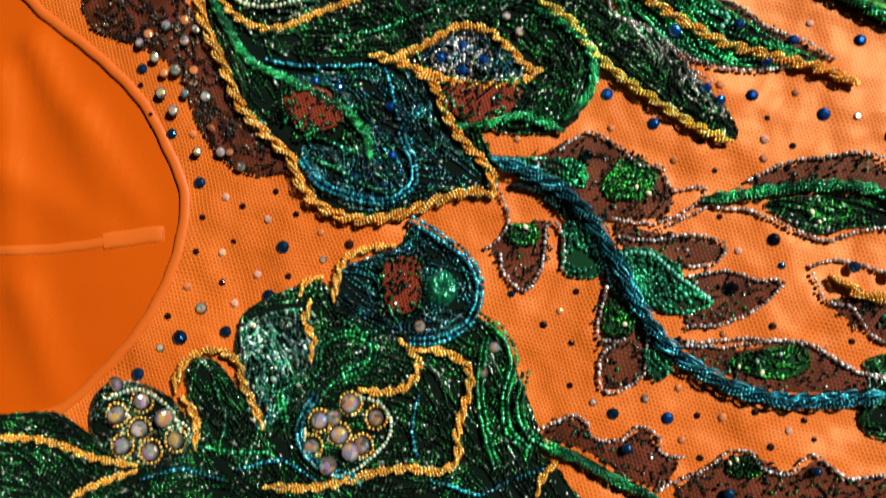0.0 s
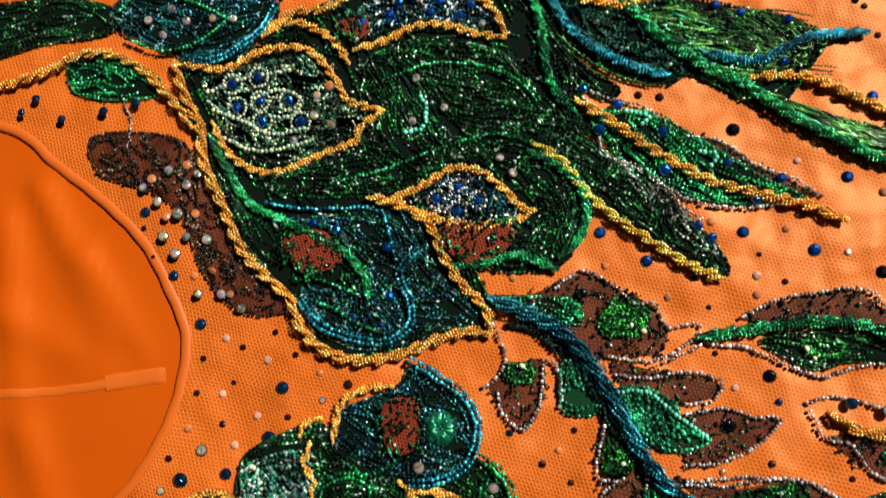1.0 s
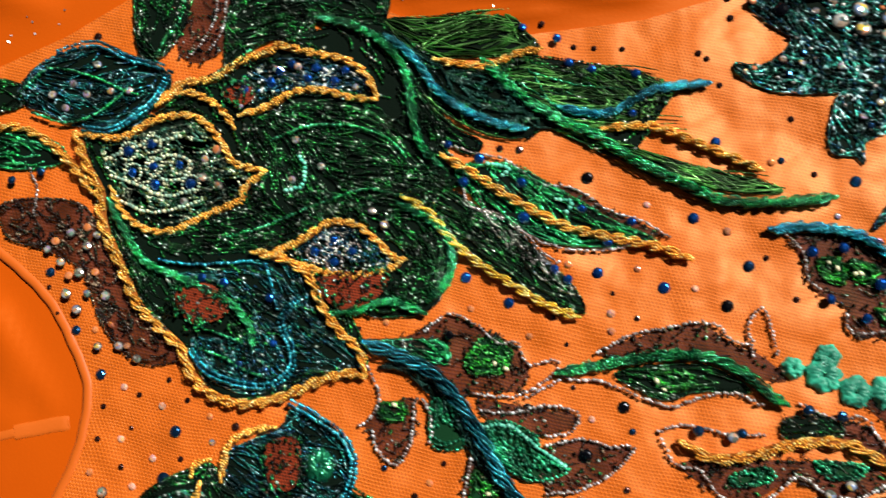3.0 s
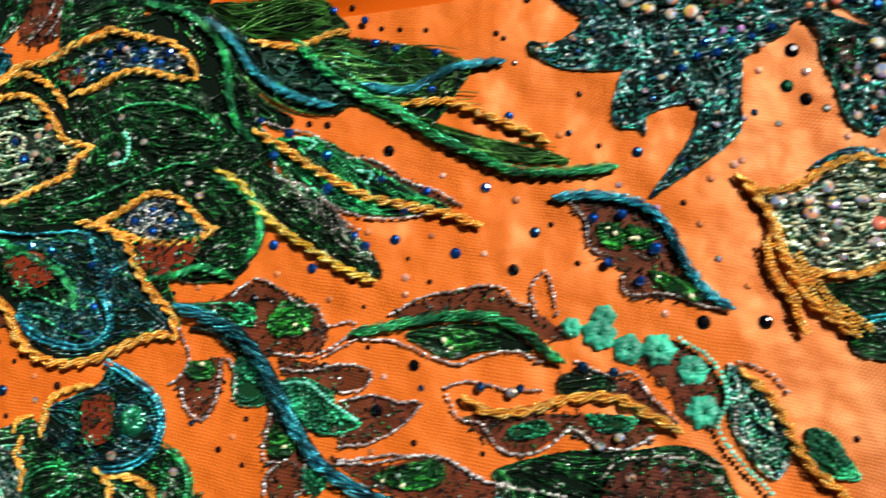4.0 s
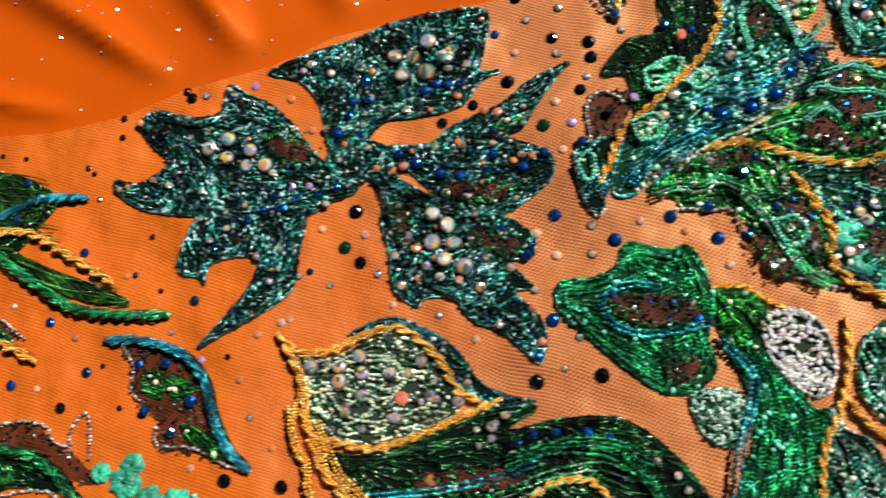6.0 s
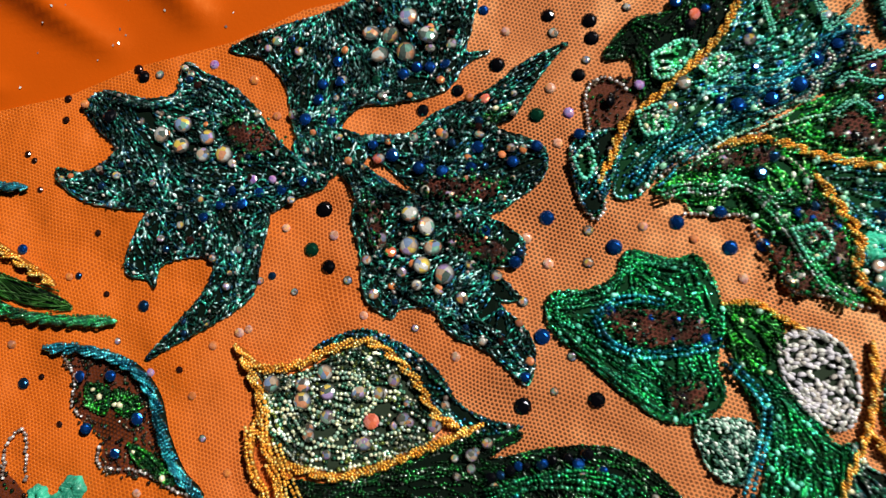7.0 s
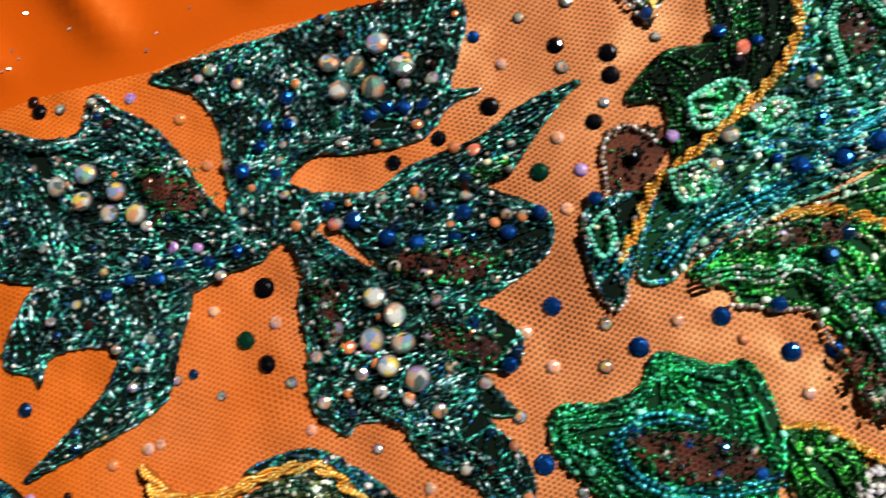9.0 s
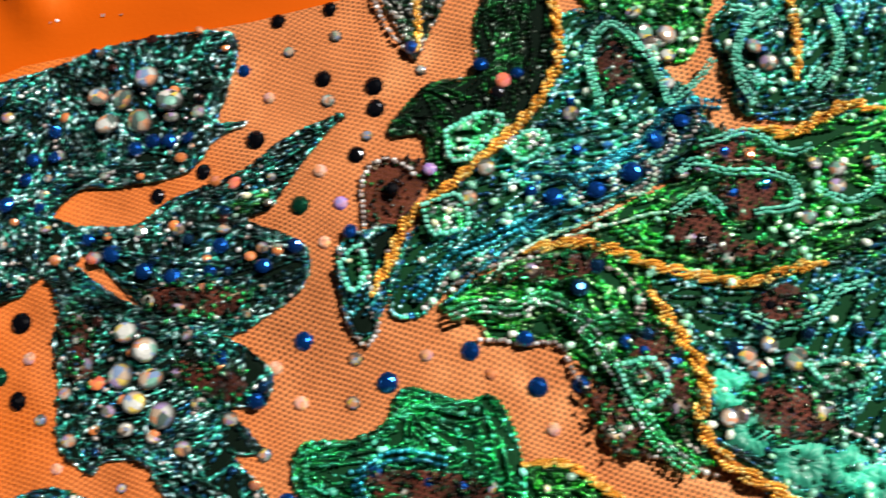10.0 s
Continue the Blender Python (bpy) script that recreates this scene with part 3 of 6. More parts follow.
    if style in SPARKS:
        colour, r, dense = SPARKS[style]
        q = rng.uniform(lo, hi, (int(np.prod(hi - lo) * dense) + 2, 2))
        q = q[inside(ring, q)]
        if len(q):
            c = np.column_stack([q, np.full(len(q), top + 1.2)])
            ob = part("spangle", bead_mesh("spangle", c, r * rng.uniform(0.7, 1.2, len(q)), rng.normal(0, 1, (len(q), 2)), 1.3, MATS[colour]), pad)
            ob["kind"] = "stuff"


def sheer(m, *poly, lift=0.0, tone="brown sheer"):
    """A patch of brown sheer cloth."""
    count["layer"] += 1
    part("sheer_patch", slab("sheer_patch", poly, 0.05 + lift, 0.3 + 0.03 * (count["layer"] % 9) + lift, MATS[tone], 0.3), m, tone + " patch")
    ring = spline(poly, 1.5, closed=True)[0]
    lo, hi = ring.min(0), ring.max(0)
    for colour, amount, wide in ((("green", 0.9, 1.5), ("dark", 0.6, 1.1)) if lift else (("brown", 0.4, 0.45),)):
        # loose beads that ravel over the patch's edge
        at = ring[rng.integers(0, len(ring), int(len(ring) * amount * 1.4))]
        at = at + rng.normal(0, wide, at.shape)
        size = rng.uniform(0.42, 0.68, len(at))
        ob = part("edge_beading", bead_mesh("edge_beading", np.column_stack([at, 0.45 + size + lift]), size, rng.normal(0, 1, at.shape), 1.25, MATS[colour], PLAIN), m)
        ob["kind"] = "stuff"
    q = rng.uniform(lo, hi, (int(np.prod(hi - lo) * 0.06) + 3, 2))
    q = q[inside(ring, q)]
    dot = rng.uniform(lo, hi, (int(np.prod(hi - lo) * (0.16 if lift else 0.12)) + 2, 2))
    dot = dot[inside(ring, dot)]
    if len(dot):
        ob = part("bead_scatter", bead_mesh("bead_scatter", np.column_stack([dot, np.full(len(dot), 0.75 + lift)]), rng.uniform(0.35, 0.7, len(dot)), rng.normal(0, 1, dot.shape), 1.1, MATS["dark"]), m)
        ob["kind"] = "stuff"
    way = rng.normal(0, 1, (len(q), 2))
    way /= np.linalg.norm(way, axis=1, keepdims=True)
    c = np.vstack([np.column_stack([q + way * k * 1.1, np.full(len(q), 0.95 + lift)]) for k in range(3)])
    ob = part("stitching", bead_mesh("stitching", c, rng.uniform(0.3, 0.5, len(c)), np.vstack([way] * 3), 1.5, MATS["brown"], PLAIN), m)
    ob["kind"] = "stuff"


def cut_gem():
    """A flat-backed stone with a facetted dome, 1 across."""
    v, n = [], 9
    for r, z, twist in ((0.47, 0.0, 0), (0.5, 0.06, 0), (0.43, 0.19, 0.5), (0.31, 0.285, 0), (0.19, 0.33, 0.5)):
        v += [(r * math.cos(2 * math.pi * (j + twist) / n), r * math.sin(2 * math.pi * (j + twist) / n), z) for j in range(n)]
    f = [(a * n + j, a * n + (j + 1) % n, (a + 1) * n + (j + 1) % n, (a + 1) * n + j) for a in range(4) for j in range(n)]
    return v, f + [tuple(range(4 * n, 5 * n))]


GEMS, BALLS = {}, {}
BALL_V, BALL_F = ball(10, 7)


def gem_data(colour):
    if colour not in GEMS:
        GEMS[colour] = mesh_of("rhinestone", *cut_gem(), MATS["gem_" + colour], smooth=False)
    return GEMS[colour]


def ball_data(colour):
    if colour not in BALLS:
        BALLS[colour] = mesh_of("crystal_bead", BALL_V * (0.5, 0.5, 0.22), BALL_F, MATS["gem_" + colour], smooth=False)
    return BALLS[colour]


def put(name, data, x, y, z, size, parent=None, tip=0.2):
    ob = part(name, data, parent) if parent else new(name, data)
    ob.matrix_basis = Matrix.LocRotScale((x * MM, y * MM, z * MM), Euler((random.gauss(0, tip), random.gauss(0, tip), random.uniform(0, 6.28))), Vector((size * MM,) * 3))
    return ob


WORDS = {"navy": "dark blue", "dark": "small dark brown", "pink": "pale pink iridescent", "amber": "amber orange", "clear": "clear iridescent", "blue": "bright blue",
         "black": "black", "green": "dark green", "purple": "violet iridescent"}


def gems(m, colour, size, *places):
    for x, y in places:
        put("rhinestone", gem_data(colour), x, y, 2.15, size * random.uniform(0.68, 0.92), m)


def crystals(m, colour, size, *places):
    for x, y in places:
        put("crystal_bead", ball_data(colour), x, y, 1.6 + size * 0.2, size * random.uniform(0.85, 1.08), m, 0.25)


def sprinkle(m, poly, share=0.009):
    """Small stones strewn over a petal of metallic thread."""
    ring = spline(poly, 1.5, closed=True)[0]
    lo, hi = ring.min(0), ring.max(0)
    dice = np.random.default_rng(int(abs(lo[0]) * 10) + 7)
    q = dice.uniform(lo, hi, (int(np.prod(hi - lo) * share), 2))
    for x, y in q[inside(ring, q)]:
        colour = ("amber", "clear", "navy", "dark", "amber", "navy", "clear")[int(dice.integers(0, 7))]
        put("rhinestone", gem_data(colour), x, y, 2.2, dice.uniform(1.9, 3.0), m)


def loose(colour, *stones):
    """Single rhinestones glued on the net."""
    for x, y, size in stones:
        ob = put("rhinestone", gem_data(colour), x, y, 0.02, size, tip=0.06)
        tagged(ob, f"{WORDS[colour]} round rhinestone glued on orange net", "rhinestone", "rhinestones on the net")


def rosette(m, colour, size, place):
    """A crumpled flower of gathered ribbon with a dimple at its middle."""
    v, f, n, rings = [], [], 60, 10
    lobes = int(rng.integers(5, 8))
    seed = float(rng.uniform(0, 50))
    for i in range(rings + 1):
        r = i / rings
        for j in range(n):
            a = 2 * math.pi * j / n
            rr = r * size * 0.5 * (1.02 + 0.08 * math.cos(lobes * a) * r)
            x, y = rr * math.cos(a), rr * math.sin(a)
            crumple = noise.noise((x * 0.8, y * 0.8, seed)) * 1.2 + noise.noise((x * 2.2, y * 2.2, seed)) * 1.3
            z = 0.5 + 2.2 * math.sin(math.pi * (0.1 + 0.88 * r)) + crumple * (0.25 + 0.75 * r)
            v.append(((place[0] + x + 0.25 * crumple) * MM, (place[1] + y) * MM, max(0.1, z) * MM))
    for i in range(rings):
        f += [(i * n + j, (i + 1) * n + j, (i + 1) * n + (j + 1) % n, i * n + (j + 1) % n) for j in range(n)]
    base = len(v)
    v += [(v[rings * n + j][0], v[rings * n + j][1], 0.0001) for j in range(n)]
    f += [(rings * n + j, base + j, base + (j + 1) % n, rings * n + (j + 1) % n) for j in range(n)]
    part("rosette", mesh_of("rosette", v, f, MATS[colour]), m, "crinkled mint green rosette")
    put("rhinestone", gem_data("green"), place[0], place[1], 1.5, size * 0.2, m)


# ---- the cloth ----
EDGE = np.array([(-182, 129), (-141, 133), (-115, 140), (-89, 150), (-63, 164), (-40, 174), (-15, 169), (21, 154), (44, 143), (82, 136), (121, 138), (150, 144.5),
                 (174, 155), (206, 163.5), (229, 174.5), (266, 183), (289, 187.5), (309, 193), (325, 198), (420, 225), (560, 250)])
NECK = [(-180, 104.6), (-151, 97), (-134, 90.3), (-123.5, 80.8), (-106.6, 67.6), (-91.7, 52.7), (-82.4, 36.4), (-76.7, 22), (-77.4, 7.9), (-81.5, -6.1), (-90.1, -21.8),
        (-102.1, -35.5), (-115.9, -47.5), (-133.5, -51.8), (-160, -56)]


def satin():
    """One satin sheet that lies under the net; it bulges in folds where the net leaves it free, and sinks inside the neckline."""
    xs, ys = np.linspace(-320, 620, 314), np.linspace(-260, 420, 228)
    gx, gy = np.meshgrid(xs, ys)
    free = np.clip((gy - np.interp(gx, EDGE[:, 0], EDGE[:, 1])) / 14, 0, 1)
    free = free * free * (3 - 2 * free)
    z = np.full(gx.shape, -0.75)
    for ax, ay, bx, by, wide, high in ((172, 156, 95, 205, 7, 7), (200, 164, 160, 215, 8, 6), (140, 143, 55, 158, 4.5, 5), (120, 140, 40, 146, 3.5, 4), (235, 180, 215, 230, 9, 6),
                                       (90, 150, 20, 190, 8, 6), (60, 165, -20, 215, 9, 5), (290, 195, 280, 250, 10, 5), (-90, 160, -170, 190, 10, 5), (-60, 175, -110, 230, 9, 5)):
        dx, dy = bx - ax, by - ay
        t = np.clip(((gx - ax) * dx + (gy - ay) * dy) / (dx * dx + dy * dy), 0, 1.6)
        dist = np.hypot(gx - ax - t * dx, gy - ay - t * dy)
        z += free * high * 1.2 * np.clip(t * 2.5, 0, 1) * np.exp(-(dist / (wide * (0.6 + 0.6 * t))) ** 2)
    z += free * 1.4
    neck = np.array(NECK + [(-320, -60), (-320, 104)])
    deep = inside(neck, np.column_stack([gx.ravel(), gy.ravel()])).reshape(gx.shape)
    soft = deep.astype(float)
    for _ in range(5):
        soft = (soft + np.roll(soft, 1, 0) + np.roll(soft, -1, 0) + np.roll(soft, 1, 1) + np.roll(soft, -1, 1)) / 5
    z -= soft * 0.25
    for ax, ay, bx, by, wide, high in ((-128, 70, -104, 22, 5, 2.6), (-140, 60, -133, 5, 6, 3), (-112, 48, -92, 16, 4, 1.8), (-130, -8, -118, -40, 6, 2.4), (-140, 30, -105, 10, 6, 1.6)):
        dx, dy = bx - ax, by - ay
        t = np.clip(((gx - ax) * dx + (gy - ay) * dy) / (dx * dx + dy * dy), 0, 1)
        z += soft * high * 1.1 * (1 - 0.6 * t) * np.exp(-(np.hypot(gx - ax - t * dx, gy - ay - t * dy) / wide) ** 2)
    n = len(xs)
    v = np.column_stack([gx.ravel(), gy.ravel(), z.ravel()]) * MM
    f = [(j * n + i, j * n + i + 1, (j + 1) * n + i + 1, (j + 1) * n + i) for j in range(len(ys) - 1) for i in range(n - 1)]
    ob = new("ground", mesh_of("ground", v.tolist(), f, MATS["orange satin"]))
    return tagged(ob, "bright orange satin cloth with soft folds under the net", "satin cloth", kind="structure")


satin()


def net_panel():
    line = [tuple(p) for p in EDGE] + [(560, -240), (-300, -240), (-300, -70)] + NECK[::-1]
    v, f = [], []
    n = len(line)
    for z in (-0.5, 0.0):
        v += [(x * MM, y * MM, z * MM) for x, y in line]
    bm = bmesh.new()
    top = [bm.verts.new(p) for p in v[n:]]
    low = [bm.verts.new(p) for p in v[:n]]
    bm.faces.new(top)
    for i in range(n):
        bm.faces.new((top[i], low[i], low[(i + 1) % n], top[(i + 1) % n]))
    bmesh.ops.recalc_face_normals(bm, faces=bm.faces)
    me = bpy.data.meshes.new("net_panel")
    bm.to_mesh(me)
    bm.free()
    me.materials.append(MATS["orange net"])
    return tagged(new("net_panel", me), "orange honeycomb net panel of a garment laid flat", "net fabric", kind="structure")


panel = net_panel()


def band(name, pts, offset, wide, high, material, parent, label, drape=False):
    """A rolled strip of cloth along a line."""
    place, ahead = spline(pts, 1.5)
    side = np.stack([-ahead[:, 1], ahead[:, 0]], 1)
    v, f, k = [], [], 7
    for i, (p, s) in enumerate(zip(place, side)):
        base = 0.0
        if drape:
            base = scene.ray_cast(bpy.context.evaluated_depsgraph_get(), (p[0] * MM, p[1] * MM, 0.1), (0, 0, -1))[1].z / MM
        for j in range(k):
            a = math.pi * j / (k - 1)
            xy = p + s * (offset + wide * 0.5 * math.cos(a) + 0.1 * math.sin(i * 0.9))
            v.append((xy[0] * MM, xy[1] * MM, (base + high[0] + (high[1] - high[0]) * math.sin(a) ** 0.6) * MM))
    f = [(i * k + j, i * k + j + 1, (i + 1) * k + j + 1, (i + 1) * k + j) for i in range(len(place) - 1) for j in range(k - 1)]
    return part(name, mesh_of(name, v, f, material), parent, label)


band("binding", NECK, -1.6, 4.0, (-1.2, 0.45), MATS["binding"], panel, "rolled orange neckline binding")
seam = band("lining_seam", [(-170, 2), (-138.8, 3.6), (-120.4, 4.3), (-102, 6.5), (-84, 8.9)], 0, 3.4, (-0.3, 0.35), MATS["binding"], None, "", drape=True)
tagged(seam, "sewn orange seam on the satin lining", "seam", kind="structure")



def glitter():
    """Tiny sequins scattered on the free satin."""
    v, f = [], []
    for _ in range(150):
        x = random.uniform(-120, 330)
        y = float(np.interp(x, EDGE[:, 0], EDGE[:, 1])) + random.uniform(6, 60)
        hit, place, normal, *_ = scene.ray_cast(bpy.context.evaluated_depsgraph_get(), (x * MM, y * MM, 0.1), (0, 0, -1))
        z, r, tip = place.z / MM + 0.25, random.uniform(0.28, 0.55), random.gauss(0, 0.35)
        k = len(v)
        v += [((x + r * math.cos(a)) * MM, (y + r * math.sin(a)) * MM, (z + r * math.cos(a) * tip) * MM) for a in np.arange(6) * math.pi / 3]
        f.append(tuple(range(k, k + 6)))
    ob = new("glitter", mesh_of("glitter", v, f, MATS["silver"], smooth=False))
    return tagged(ob, "tiny silver glitter dots scattered on orange satin", "glitter", kind="stuff")


glitter()

band("seam_tab", [(-104, 6.2), (-94, 7.6), (-84, 8.8)], 0.3, 5.2, (-0.3, 0.15), MATS["binding"], seam, "folded seam end", drape=True)

# ---- the appliques, from the neckline outwards ----

m = motif("leaf_applique", "large dark green beaded leaf framed by twisted golden bead cords")
filling(m, "base", -40, (-82.3, 110.5), (-54.7, 116.9), (-45, 125.4), (-23.4, 134.2), (-9.7, 139.4), (7.9, 144.4), (29.1, 143.9), (41.7, 127.9), (48.6, 98.1), (57, 86.2), (44.7, 77.4), (50.4, 64.2), (47.8, 49.7), (40.2, 40.1), (23.1, 39), (14.2, 42), (18.8, 29.3), (18, 19.7), (2.7, 18.4), (-20.8, 13.9), (-32.5, 16), (-41.7, 29.6), (-51.1, 40), (-62.6, 52.4), (-72.6, 77.5))
sheer(m, (-46.2, 50.7), (-35, 53.9), (-27.6, 47.2), (-29.5, 41.8), (-40.6, 40.4), lift=2.6, tone="red net")
sheer(m, (-29.1, 122), (-21.3, 125.6), (-17.5, 120.3), (-23.3, 116.7), lift=2.6, tone="red net")
filling(m, "dark", -35, (-21.7, 108), (-2.4, 116.8), (26, 113.1), (38.2, 92.9), (49.1, 90.4), (44.7, 77.4), (30.2, 79.1), (15.3, 76.1), (0.4, 70.2), (-14.6, 65.3), (-33.4, 64.3), (-50.4, 66.9), (-56.2, 71), (-37.1, 77.7), (-23.8, 81.8), (-14.2, 92.9))
filling(m, "dark", -60, (-70.9, 85.1), (-59.9, 65.4), (-46.5, 55.5), (-46.5, 46.2), (-53.9, 42.8), (-63.6, 56.2))
filling(m, "deep", -70, (-46.5, 57.3), (-29.6, 58.5), (-14.7, 60.6), (-3.7, 55.5), (3.3, 38.8), (13.8, 29.5), (16.3, 22.4), (-4.5, 17.7), (-22.5, 15.7), (-35.3, 22.3), (-40.8, 35), (-26, 34.5), (-22.3, 41.6), (-29.7, 50.1))
filling(m, "dark", -80, (30, 74.4), (42.7, 73.8), (49.3, 60.6), (45, 48), (37.6, 42.9), (27, 45.1), (34.6, 55.7), (33.1, 61.3), (26.1, 69))
filling(m, "blueeye", -20, (-3.5, 62.5), (7.8, 69.9), (17, 69.4), (24.1, 63.5), (29.3, 58.1), (18.3, 55.5), (7.4, 56.9))
sheer(m, (3.8, 53.2), (27.4, 54.1), (23.4, 45.2), (10.7, 42.1), lift=2.6, tone="red net")
cord(m, "gold", 4.4, (-84.1, 112.1), (-79.4, 98.9), (-74.3, 88.9), (-73, 77.2), (-66, 61.7), (-60.1, 48.4), (-51.6, 39), (-44.1, 31.5), (-40.4, 22.4), (-32.2, 15.1), (-20.5, 12.1), (-7.9, 14.4), (2.9, 18.4), (13.6, 20.7), (18.9, 18.8))
cord(m, "gold", 4.2, (18.9, 18.8), (17.4, 27.5), (10.5, 34.9), (4.5, 44.1), (1.1, 53.3), (-5.2, 59.1), (-12.5, 62.1), (-19, 63.7))
cord(m, "gold", 3.4, (-14.4, 62.2), (-3.2, 66.4), (8, 72.4), (17.1, 71), (24.2, 65.1), (29.4, 59.4), (33.9, 58.3))
cord(m, "gold", 3.4, (33.9, 58.3), (27.4, 54.9), (18.3, 53.5), (7.5, 54.8), (-3.4, 59))
cord(m, "green", 3.2, (-71.3, 86.8), (-65.3, 74.9), (-57.5, 63.2), (-46.1, 57.1), (-34.9, 51.1), (-25.6, 45.2), (-20.2, 37.8), (-19.4, 30.6))
strand(m, "teal", 1.6, (-52.1, 63.1), (-40.8, 60.8), (-29.5, 60.6), (-18.3, 60.7))
strand(m, "teal", 1.6, (-14.6, 59.6), (-12, 50.3), (-10.3, 42.9))
strand(m, "teal", 1.6, (-3.8, 46.3), (-9.4, 39.3), (-5.9, 30.2), (-6.1, 23.1), (-13.4, 18), (-24.2, 19.2), (-35.2, 24), (-40.7, 31.4), rows=2)
strand(m, "green", 1.6, (-40.7, 40.4), (-31.4, 36.5), (-22.3, 32.5))
strand(m, "green", 1.6, (-37, 31.3), (-29.6, 28.3), (-22.4, 23.6), (-15.1, 20.7))
cord(m, "green", 3.4, (32, 77.7), (39.1, 73.7), (46.9, 67.7), (50, 58.5), (47.7, 49.5), (41.2, 43.5))
cord(m, "green", 3.2, (7.1, 41.3), (17.9, 41.7), (27, 44.1), (35.8, 41), (40.1, 39.1))
strand(m, "green", 1.5, (-12.1, 103.3), (1.3, 107.5), (16.4, 106.6), (29.3, 101), (36.3, 92.9))
strand(m, "green", 1.5, (-29.5, 69.6), (-14.4, 72.7), (4.4, 79.3), (21.2, 83.2), (33.9, 79.8))
strand(m, "mint", 1.8, (-6.7, 84.7), (-1.1, 86.3), (0, 92.9), (-1.8, 96.9))
rings(m, "silver", 2.7, (2.7, 62.5), (9.6, 66.2), (15.9, 61.9), (9.4, 58.5))
crystals(m, "clear", 3.4, (5.8, 92.6), (-3.1, 102.8), (21.4, 48.9), (27.2, 70.4), (23.2, 75.5), (-4.6, 88.6))
gems(m, "blue", 4, (2.7, 62.5), (9.6, 66.2), (15.9, 61.9), (9.4, 58.5), (-29.4, 53.7), (-13.2, 47.5), (-12.2, 32.1), (-36.9, 55.9))
gems(m, "navy", 3.6, (-40.6, 44), (-24.1, 25.4), (-15, 23.4))

m = motif("petal_applique", "petal filled with mint beads and clear crystals, edged in golden beads")
filling(m, "mintgold", -30, (-74.2, 105), (-56.6, 110), (-39.1, 111), (-29.4, 98.6), (-18, 92.1), (-27.6, 83), (-48.6, 76.3), (-64.1, 84.8))
cord(m, "gold", 3.4, (-82.7, 111), (-75.8, 109.6), (-65.9, 108.5), (-56.2, 113.5), (-44.5, 115.2), (-36.7, 112.3), (-30, 104), (-25.3, 96), (-14, 92.5))
cord(m, "gold", 3.2, (-14, 92.5), (-21.6, 87.1), (-23.5, 82.4), (-34.8, 78.2), (-48.1, 73.2), (-57.6, 74.6), (-65.4, 80.7), (-70.4, 90.6))
strand(m, "pale", 1.7, (-72, 100.8), (-62.3, 104.2), (-54.5, 105.7), (-44.8, 107.2))
strand(m, "pale", 1.7, (-69.9, 94.7), (-60.1, 90.3), (-50.4, 85.9), (-38.9, 87.3))
strand(m, "pale", 1.7, (-56.3, 97.9), (-48.6, 100.5), (-40.8, 97.1), (-44.7, 91.5), (-52.4, 91.9))
strand(m, "pale", 1.7, (-65.8, 84.8), (-56.1, 80.4), (-46.5, 80.9), (-37, 83.3))
rings(m, "pale", 3.1, (-55.3, 105.2), (-54.6, 97.1), (-45.1, 96.8), (-62.3, 95.2), (-53.8, 90.2), (-41.1, 89.6), (-64, 103.2))
gems(m, "blue", 4.5, (-55.3, 105.2), (-54.6, 97.1), (-45.1, 96.8), (-62.3, 95.2), (-53.8, 90.2), (-41.1, 89.6), (-64, 103.2))
crystals(m, "clear", 3.5, (-35.7, 98.3), (-31.3, 101), (-36.6, 91.6), (-43.3, 83.3), (-30.9, 88.4))
crystals(m, "amber", 3.5, (-31.8, 101.5))

m = motif("petal_applique", "upper petal of blue rhinestones edged in golden bead cord")
filling(m, "blueeye", -25, (-29.3, 122.4), (-11.7, 133.4), (7.6, 131.2), (22.6, 123.2), (22.4, 119.2), (-2.2, 122.7), (-21.6, 117.9))
cord(m, "gold", 3.6, (-54.3, 119.4), (-44.6, 126.8), (-32.8, 128.1), (-23.1, 133.6), (-11.4, 136.9), (-9.4, 138.8), (2.1, 135), (15.3, 131.1), (22.7, 124.6), (26.2, 116.4))
cord(m, "gold", 3.4, (26.1, 115.5), (16.8, 117), (5.5, 120.7), (-4, 120.3), (-13.6, 115.9), (-23.2, 113.5))
cord(m, "gold", 3.4, (-54.3, 119.4), (-44.6, 123.8), (-34.8, 120.2), (-29, 114.9), (-25.2, 108.7))
gems(m, "blue", 4.5, (-3.9, 131.1), (-11.7, 125), (-21.3, 122.6), (-8.7, 128.8), (4.7, 128.9), (15.2, 127.3), (11.3, 123.5), (1.8, 125.1))
crystals(m, "clear", 3.2, (-1.8, 130), (-9.5, 129.5), (-23.1, 117.3), (18.8, 120.7))

m = motif("leaf_applique", "dark green and teal beaded leaf with clear beads at its middle")
filling(m, "deep", -10, (-107, 127.2), (-99.3, 139.2), (-81.2, 144.3), (-61, 138.7), (-49, 129.7), (-56.7, 118), (-64.5, 112.5), (-80.4, 113.4), (-96.6, 120.4))
strand(m, "green", 1.6, (-104.8, 129), (-95, 136.6), (-80.7, 133.6), (-66.6, 126.6), (-60.6, 124.2))
strand(m, "green", 1.6, (-100.4, 120.5), (-88.2, 115.7), (-76.3, 118), (-64.6, 126.5))
strand(m, "teal", 1.6, (-48.8, 131.6), (-52.7, 123.7), (-58.5, 118), (-70.3, 111.6), (-82.2, 113.3), rows=2)
strand(m, "teal", 1.6, (-91.1, 142.6), (-77, 144.8), (-62.8, 137.6), (-50.8, 133.8), rows=2)
